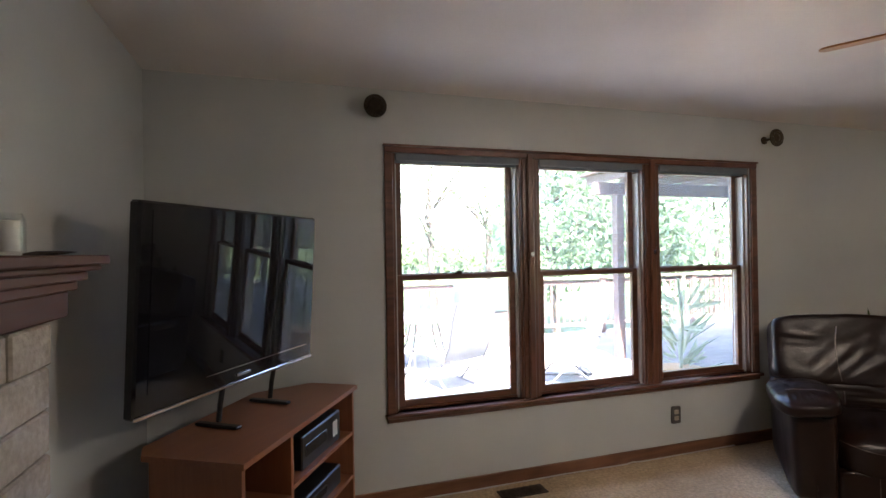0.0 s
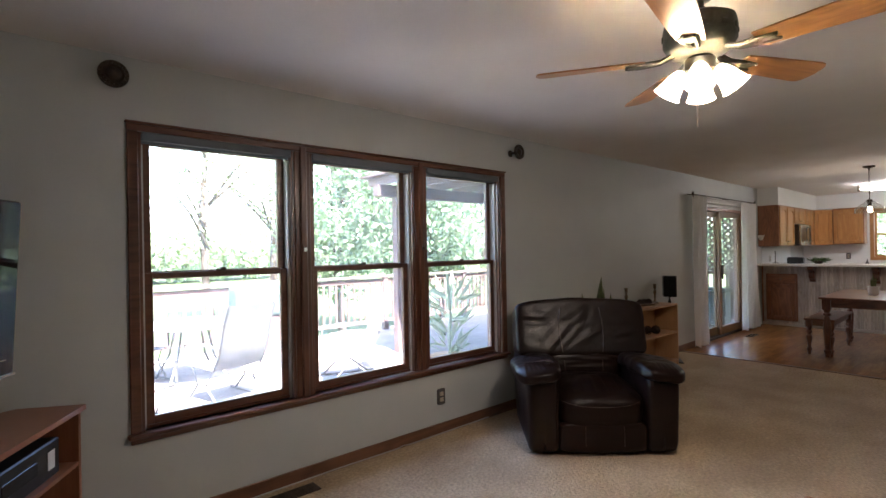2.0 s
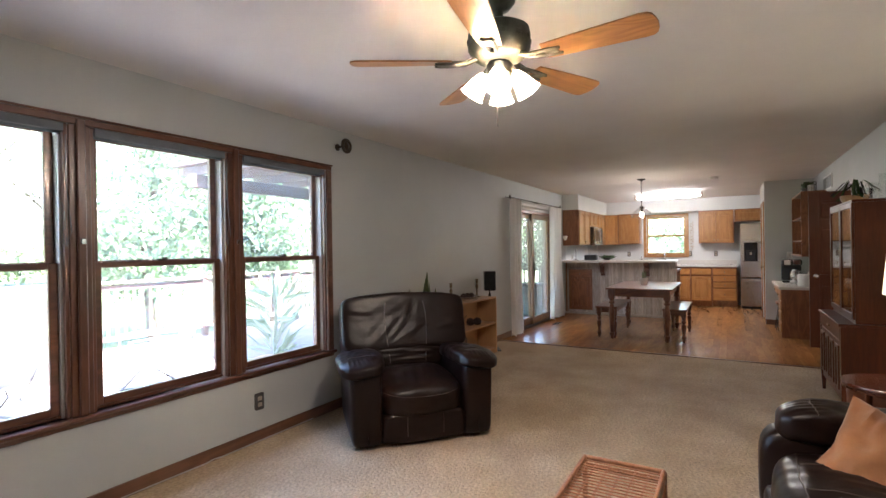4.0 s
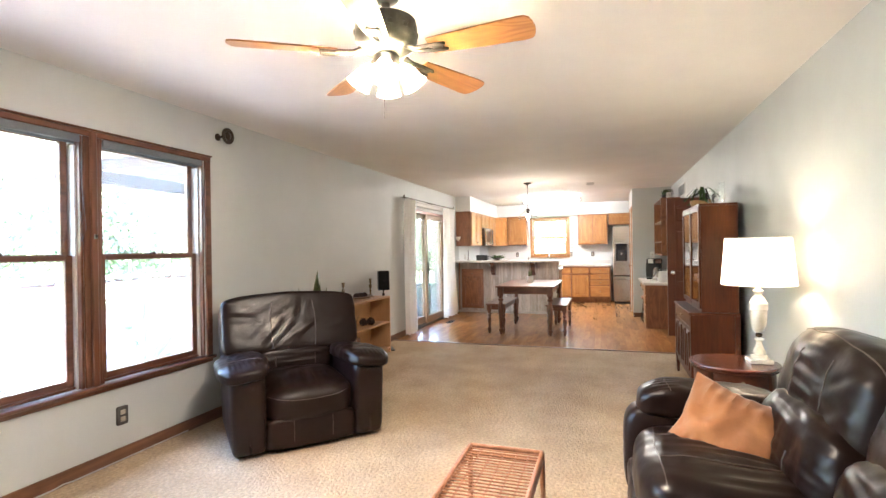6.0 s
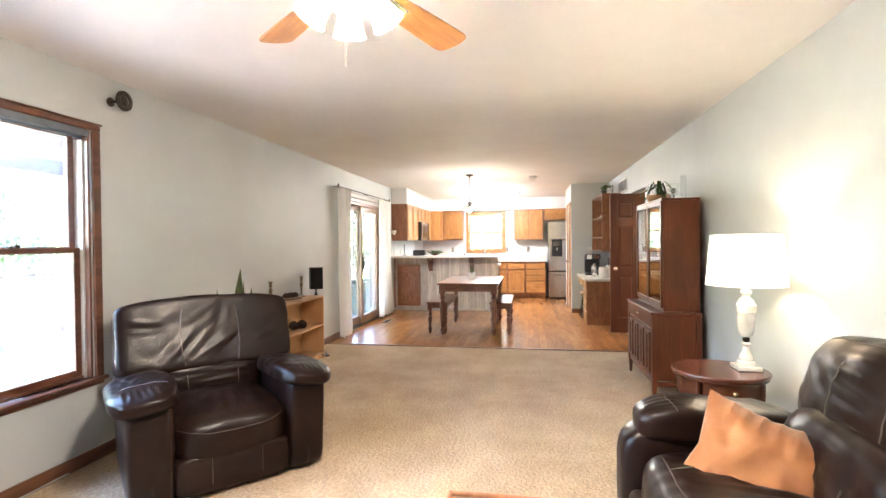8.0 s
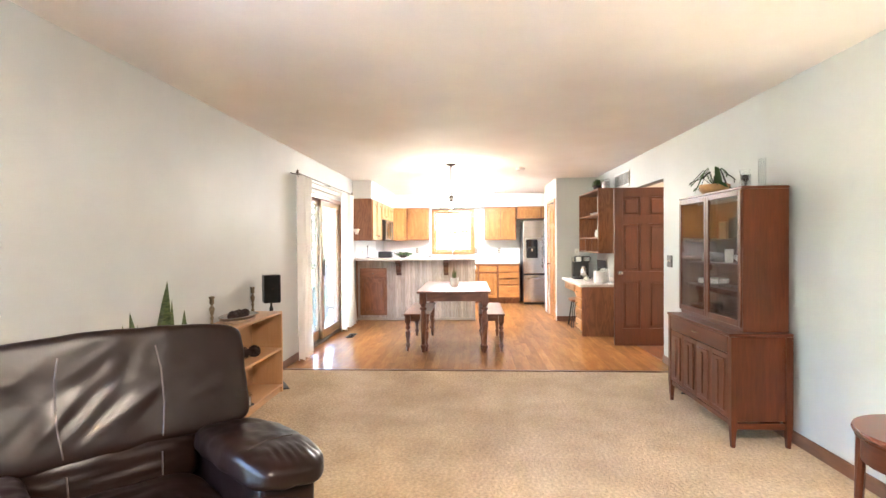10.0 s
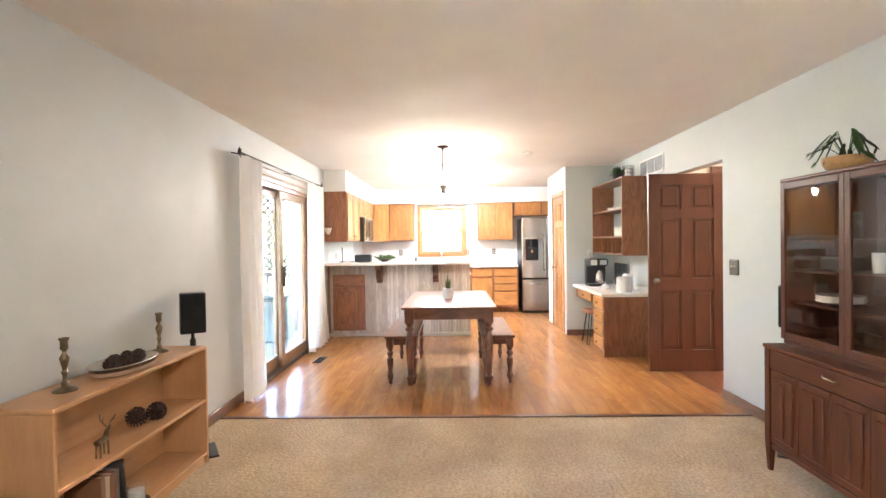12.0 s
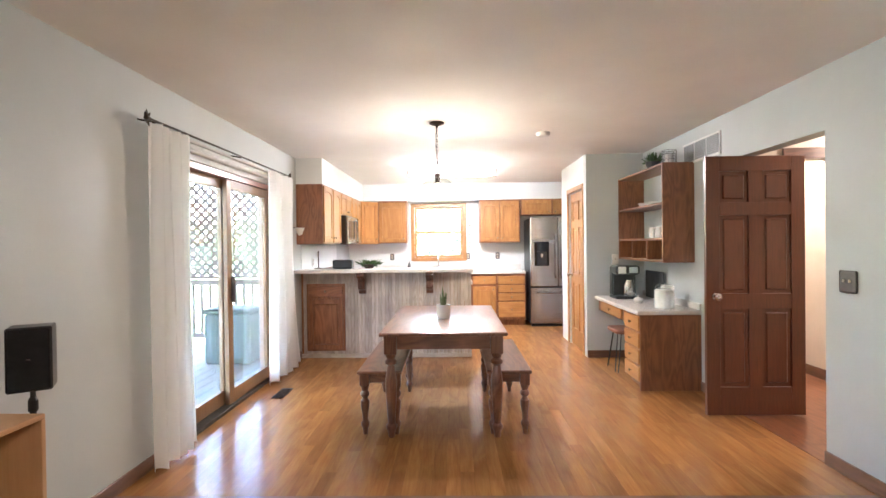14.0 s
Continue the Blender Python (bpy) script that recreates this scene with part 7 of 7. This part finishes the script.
# ---- outdoors ----
GRASS = surface("lawn", (0.07, 0.11, 0.03), (0.05, 0.08, 0.025), rough=0.9, scale=1.5, fine=40, spread=0.4, bump=0.6, bump_size=0.03)
structure("ground", box(-300, 300, -300, 300, -1.2, -0.9), GRASS, "green lawn around the house")
# slab out of view, added to close the house against the sun
roof = box(W - 0.5, E + 0.6, -3.6, N + 0.45, C + 0.255, C + 0.30)
structure("roof", roof, BROWNP, "unseen flat slab over the ceiling that keeps the sun out")
dk = thing("patio_deck", pose(0, 0, 0), "weathered grey-brown timber deck outside the windows", "deck")
part("deck_frame", box(-2.0, 13.0, N + 0.16, 9.0, -0.5, -0.185), BROWNP, dk)
pb = box(0, 15.0, 0.003, 0.137, 0, 0.03, 0.003)
pm = bpy.data.meshes.new("deck_board")
pb.to_mesh(pm)
pb.free()
pm.materials.append(DECK)
y = N + 0.17
while y < 8.9:
    o = new("deck_board", pm)
    o.parent = dk
    o.location = (-2.0, y, -0.18)
    y += 0.14


def railing(name, a, b, label):
    r = thing(name, pose(0, 0, 0), label, "fence")
    a, b = Vector(a), Vector(b)
    L = (b - a).length
    ang_ = math.atan2(b.y - a.y, b.x - a.x)
    m = Matrix.Translation(a) @ Matrix.Rotation(ang_, 4, "Z")
    part("top_rail", box(0, L, -0.07, 0.07, 0.90, 0.94, 0.004), BROWNP, r, m=m)
    part("upper_rail", box(0, L, -0.02, 0.02, 0.80, 0.88, 0.003), BROWNP, r, m=m)
    part("lower_rail", box(0, L, -0.02, 0.02, 0.0, 0.07, 0.003), BROWNP, r, m=m)
    k = 0
    while k * 0.13 < L:
        part("baluster", box(k * 0.13, k * 0.13 + 0.035, -0.018, 0.018, 0.071, 0.799), BROWNP, r, m=m)
        k += 1
    for k in range(int(L / 2.2) + 1):
        part("post", box(k * 2.2 - 0.05, k * 2.2 + 0.05, -0.05, 0.05, -0.15, 0.899, 0.004), BROWNP, r, m=m)


railing("deck_railing", (-1.9, 8.8, 0), (12.8, 8.8, 0), "brown-painted timber deck railing")
railing("deck_railing", (12.8, 8.75, 0), (12.8, 3.8, 0), "brown-painted timber deck railing beyond the sliding door")

pc = thing("patio_cover", pose(0, 0, 0), "brown-painted timber patio cover on posts above the deck", "patio cover")
for x in (5.75, 12.4):
    part("post", box(x - 0.06, x + 0.06, 6.69, 6.81, -0.15, 2.26, 0.004), BROWNP, pc)
part("beam", box(5.35, 12.8, 6.68, 6.82, 2.261, 2.44, 0.004), BROWNP, pc)
for k in range(13):
    x = 5.45 + k * 0.6
    part("rafter", box(x, x + 0.045, N + 0.16, 7.1, 2.442, 2.57, 0.003), BROWNP, pc)
part("roof_deck", box(5.35, 12.8, N + 0.16, 7.2, 2.572, 2.60), BROWNP, pc)

# lattice screen beyond the sliding door
lt = thing("lattice_screen", pose(0, 0, 0), "brown timber lattice screen at the end of the deck", "lattice screen")
bm = bmesh.new()
X = 12.6
w_, h_ = 4.4, 1.45
for k in range(-12, 40):
    for s in (1, -1):
        y0_ = 4.2 + k * 0.13
        pts = []
        za, zb = 0.95, 0.95 + h_
        ya, yb = (y0_, y0_ + h_) if s > 0 else (y0_, y0_ - h_)
        lo_, hi_ = 4.2, 4.2 + w_
        t0, t1 = 0.0, 1.0
        d_ = yb - ya
        ta, tb = sorted(((lo_ - ya) / d_, (hi_ - ya) / d_))
        t0, t1 = max(t0, ta), min(t1, tb)
        if t1 - t0 < 0.03:
            continue
        p0 = Vector((X + 0.006 * s, ya + d_ * t0, za + h_ * t0))
        p1 = Vector((X + 0.006 * s, ya + d_ * t1, za + h_ * t1))
        L_ = (p1 - p0).length
        d3 = (p1 - p0).normalized()
        side3 = d3.cross(Vector((1, 0, 0)))
        q = Matrix((Vector((1, 0, 0)), side3, d3)).transposed().to_4x4()
        box(-0.004, 0.004, -0.022, 0.022, 0, L_, bm=bm, m=Matrix.Translation(p0) @ q)
part("slats", bm, BROWNP, lt, "crossed lattice slats", kind="stuff")
fb = box(X - 0.02, X + 0.02, 4.15, 4.2, 0.9, 2.44)
box(X - 0.02, X + 0.02, 8.6, 8.65, 0.9, 2.44, bm=fb)
part("frame", fb, BROWNP, lt)


def patio_chair(m, swivel=True):
    """Sling chair, faces -y."""
    c = thing("patio_chair", m, "white sling patio chair with a curved metal frame", "patio chair", "chairs on the deck")
    for s in (-1, 1):
        x = s * 0.28
        part("side_frame", tube([(x, -0.30, 0.40), (x, 0.20, 0.38), (x, 0.30, 0.55), (x, 0.38, 0.85), (x, 0.46, 1.05)], 0.014, 8), FRAMEP, c, smooth=True)
        part("arm", tube([(x * 1.08, -0.30, 0.42), (x * 1.12, -0.28, 0.62), (x * 1.12, 0.0, 0.64), (x * 1.08, 0.33, 0.62)], 0.014, 8), FRAMEP, c, smooth=True)
        part("runner", tube([(x, -0.38, 0.02), (x, 0.0, 0.008), (x, 0.38, 0.02)], 0.013, 8), FRAMEP, c, smooth=True)
        part("leg", tube([(x, -0.2, 0.40), (x, -0.1, 0.2), (x, -0.28, 0.02)], 0.013, 8), FRAMEP, c, smooth=True)
        part("leg", tube([(x, 0.2, 0.38), (x, 0.05, 0.2), (x, 0.28, 0.02)], 0.013, 8), FRAMEP, c, smooth=True)
    bm = bmesh.new()
    path = [(-0.30, 0.40), (-0.05, 0.375), (0.20, 0.38), (0.27, 0.48), (0.33, 0.68), (0.39, 0.87), (0.46, 1.06)]
    rows = [[bm.verts.new((x, y_ + 0.0, z - 0.015 * (1 - (x / 0.27) ** 2))) for x in (-0.27, -0.14, 0, 0.14, 0.27)] for y_, z in path]
    for a, b in zip(rows, rows[1:]):
        for k in range(4):
            bm.faces.new((a[k], a[k + 1], b[k + 1], b[k]))
    bmesh.ops.solidify(bm, geom=bm.faces[:], thickness=0.004)
    part("sling", bm, SLING, c, "stretched white sling seat", smooth=True)
    return c


DZ = -0.15
patio_chair(pose(2.95, 6.1, DZ, 0, 0, 195))
patio_chair(pose(1.9, 5.6, DZ, 0, 0, 120))
patio_chair(pose(4.35, 5.9, DZ, 0, 0, 250))
patio_chair(pose(2.3, 7.7, DZ, 0, 0, 20))
pt = thing("patio_table", pose(2.9, 7.3, DZ), "round pale metal patio table on the deck", "patio table")
part("top", lathe([(0.58, 0.68), (0.60, 0.69), (0.60, 0.71), (0.58, 0.72)], 36), FRAMEP, pt, smooth=True)
for k in range(4):
    a = radians(45 + 90 * k)
    part("leg", tube([(0.2 * math.cos(a), 0.2 * math.sin(a), 0.69), (0.3 * math.cos(a), 0.3 * math.sin(a), 0.3), (0.48 * math.cos(a), 0.48 * math.sin(a), 0.0)], 0.016, 8), FRAMEP, pt)
gr = thing("grill", pose(4.2, 8.3, DZ), "covered grey-green grill at the railing", "grill")
part("cover", puff(0.95, 0.5, 0.55, p=6, n=8, m=pose(0, 0, 0.85)), surface("grill_cover", (0.08, 0.12, 0.12), rough=0.6), gr, smooth=True)
part("cart", box(-0.35, 0.35, -0.2, 0.2, 0.0, 0.6, 0.01), BROWNP, gr)
pf = thing("flower_pot", pose(2.0, 7.0, DZ), "terracotta flower pot with yellow-green flowers on a metal stand", "potted plant")
part("pot", lathe([(0.10, 0.4), (0.14, 0.55), (0.15, 0.60), (0.13, 0.60)], 20), TERRA, pf, smooth=True)
part("stand", lathe([(0.12, 0.0), (0.02, 0.02), (0.02, 0.38), (0.11, 0.399)], 14), FRAMEP, pf)


def leaf_cloud(name, centre, size, count, leaf, seed, mat, parent=None, clumps=14, label=""):
    """Many small leaves gathered in uneven clumps inside an egg of that size."""
    r = np.random.default_rng(seed)
    cl = r.normal(size=(clumps, 3))
    cl = cl / np.linalg.norm(cl, axis=1)[:, None] * r.uniform(0.35, 1.0, (clumps, 1)) * np.array(size) * 0.75
    which = r.integers(0, clumps, count)
    off = r.normal(size=(count, 3))
    off = off / np.linalg.norm(off, axis=1)[:, None] * (r.uniform(0.3, 1.0, (count, 1)) ** 0.5) * np.array(size) * r.uniform(0.28, 0.45, (clumps, 1))[which]
    c = cl[which] + off + np.array(centre)
    u_ = r.normal(size=(count, 3))
    u_ /= np.linalg.norm(u_, axis=1)[:, None]
    v_ = np.cross(u_, r.normal(size=(count, 3)))
    v_ /= np.linalg.norm(v_, axis=1)[:, None]
    s = leaf * r.uniform(0.6, 1.3, (count, 1))
    V = np.stack([c - u_ * s, c - v_ * s * 0.45, c + u_ * s, c + v_ * s * 0.45], 1).reshape(-1, 3)
    F = np.arange(count * 4).reshape(-1, 4)
    me = bpy.data.meshes.new(name)
    me.from_pydata(V.tolist(), [], F.tolist())
    me.materials.append(mat)
    ob = new(name, me)
    ob.parent = parent
    return tagged(ob, label)


TREE1 = leaves("tree_leaf", (0.20, 0.27, 0.14), (0.38, 0.46, 0.28))
TREE2 = leaves("tree_leaf_dark", (0.09, 0.15, 0.085), (0.21, 0.28, 0.16))
BARK = surface("bark", (0.10, 0.075, 0.055), (0.06, 0.045, 0.035), rough=0.9, scale=8, stretch=(1, 1, 0.2), bump=0.8, bump_size=0.03)


def tree(x, y, h, r_, seed, mat, label, count=5000, low=0.35):
    t = thing("tree", pose(x, y, -0.9), label, "tree", "trees behind the deck")
    q = random.Random(seed)
    bm = tube([(0, 0, 0), (0.05 * h * q.uniform(-1, 1), 0, h * 0.35), (0.04 * h * q.uniform(-1, 1), 0.03 * h, h * 0.65), (0, 0, h * 0.92)], [0.02 * h, 0.014 * h, 0.008 * h, 0.003 * h], 9)
    for k in range(8):
        a = q.uniform(0, 6.28)
        z0_ = h * q.uniform(0.25, 0.65)
        tube([(0, 0, z0_), (r_ * 0.4 * math.cos(a), r_ * 0.4 * math.sin(a), z0_ + 0.12 * h), (r_ * 0.8 * math.cos(a), r_ * 0.8 * math.sin(a), z0_ + 0.2 * h)], [0.006 * h, 0.004 * h, 0.0015 * h], 6, bm=bm)
    part("trunk", bm, BARK, t, smooth=True)
    leaf_cloud("crown", (0, 0, h * (0.5 + low * 0.4)), (r_, r_, h * (0.5 - low * 0.28)), count, 0.10, seed, mat, t, clumps=26)


tree(-4.5, 18, 8.5, 3.2, 1, TREE1, "leafy light green tree beyond the deck", 11000)
tree(-0.5, 21, 9, 2.8, 2, TREE1, "tall light green tree beyond the deck", 9000)
tree(6.2, 18, 9, 2.6, 3, TREE1, "light green tree beyond the deck railing", 3000)
tree(8.2, 12.8, 6.5, 2.4, 4, TREE2, "dense dark green tree beside the patio cover", 9000, 0.1)
tree(11.2, 12.0, 6.0, 2.4, 5, TREE2, "dense dark green tree behind the patio cover", 9000, 0.1)
tree(15.0, 14, 8, 3.2, 6, TREE2, "dark green tree behind the lattice", 7000, 0.15)
tree(-9.0, 20, 10, 4.0, 7, TREE1, "leafy tree at the garden edge")
tree(21, 4.5, 7, 3.0, 8, TREE1, "green tree outside the kitchen window", 7000, 0.15)
tree(22, -1, 8, 3.2, 9, TREE2, "dark green tree outside the kitchen window", 6000, 0.15)
tree(10, 22, 10, 4.0, 10, TREE1, "tall tree at the far garden edge")
far = leaf_cloud("woods_far", (4, 46, 1.5), (60, 5, 3.2), 22000, 0.35, 77, TREE1, None, 90, "")
tagged(far, "band of green woods beyond the garden", "woods", kind="stuff")
far = leaf_cloud("woods_far", (52, 2, 1.5), (5, 40, 3.5), 14000, 0.35, 78, TREE2, None, 80, "")
tagged(far, "band of green woods beyond the kitchen window", "woods", kind="stuff")
# a leafy shrub with pale strap leaves by the third window
sb = thing("strap_leaf_plant", pose(5.0, 4.75, DZ), "large potted plant with pale strap-shaped leaves outside the window", "potted plant")
part("pot", lathe([(0.16, 0), (0.22, 0.3), (0.23, 0.36), (0.2, 0.36)], 22), TERRA, sb, smooth=True)
q = random.Random(31)
bm = bmesh.new()
for k in range(60):
    a = q.uniform(0, 6.28)
    h0 = q.uniform(0.3, 1.15)
    p0 = Vector((0.10 * math.cos(a), 0.10 * math.sin(a), h0))
    p1 = p0 + Vector((q.uniform(0.2, 0.42) * math.cos(a), q.uniform(0.2, 0.42) * math.sin(a), q.uniform(0.0, 0.35)))
    blade(bm, p0, p1, 0.06, twist=a)
tube([(0, 0, 0.3), (0.03, 0, 0.8), (0, 0.02, 1.3)], 0.018, 6, bm=bm)
part("leaves", bm, leaves("pale_leaf", (0.16, 0.22, 0.10), (0.40, 0.44, 0.32)), sb)
tb = thing("storage_bin", pose(11.9, 4.45, DZ), "teal plastic storage bin on the deck beyond the sliding door", "storage box")
TEAL = surface("teal_plastic", (0.012, 0.05, 0.045), rough=0.6)
part("bin", box(-0.24, 0.24, -0.3, 0.3, 0.0, 0.66, 0.03), TEAL, tb)
part("lid", box(-0.26, 0.26, -0.32, 0.32, 0.661, 0.72, 0.02), TEAL, tb)
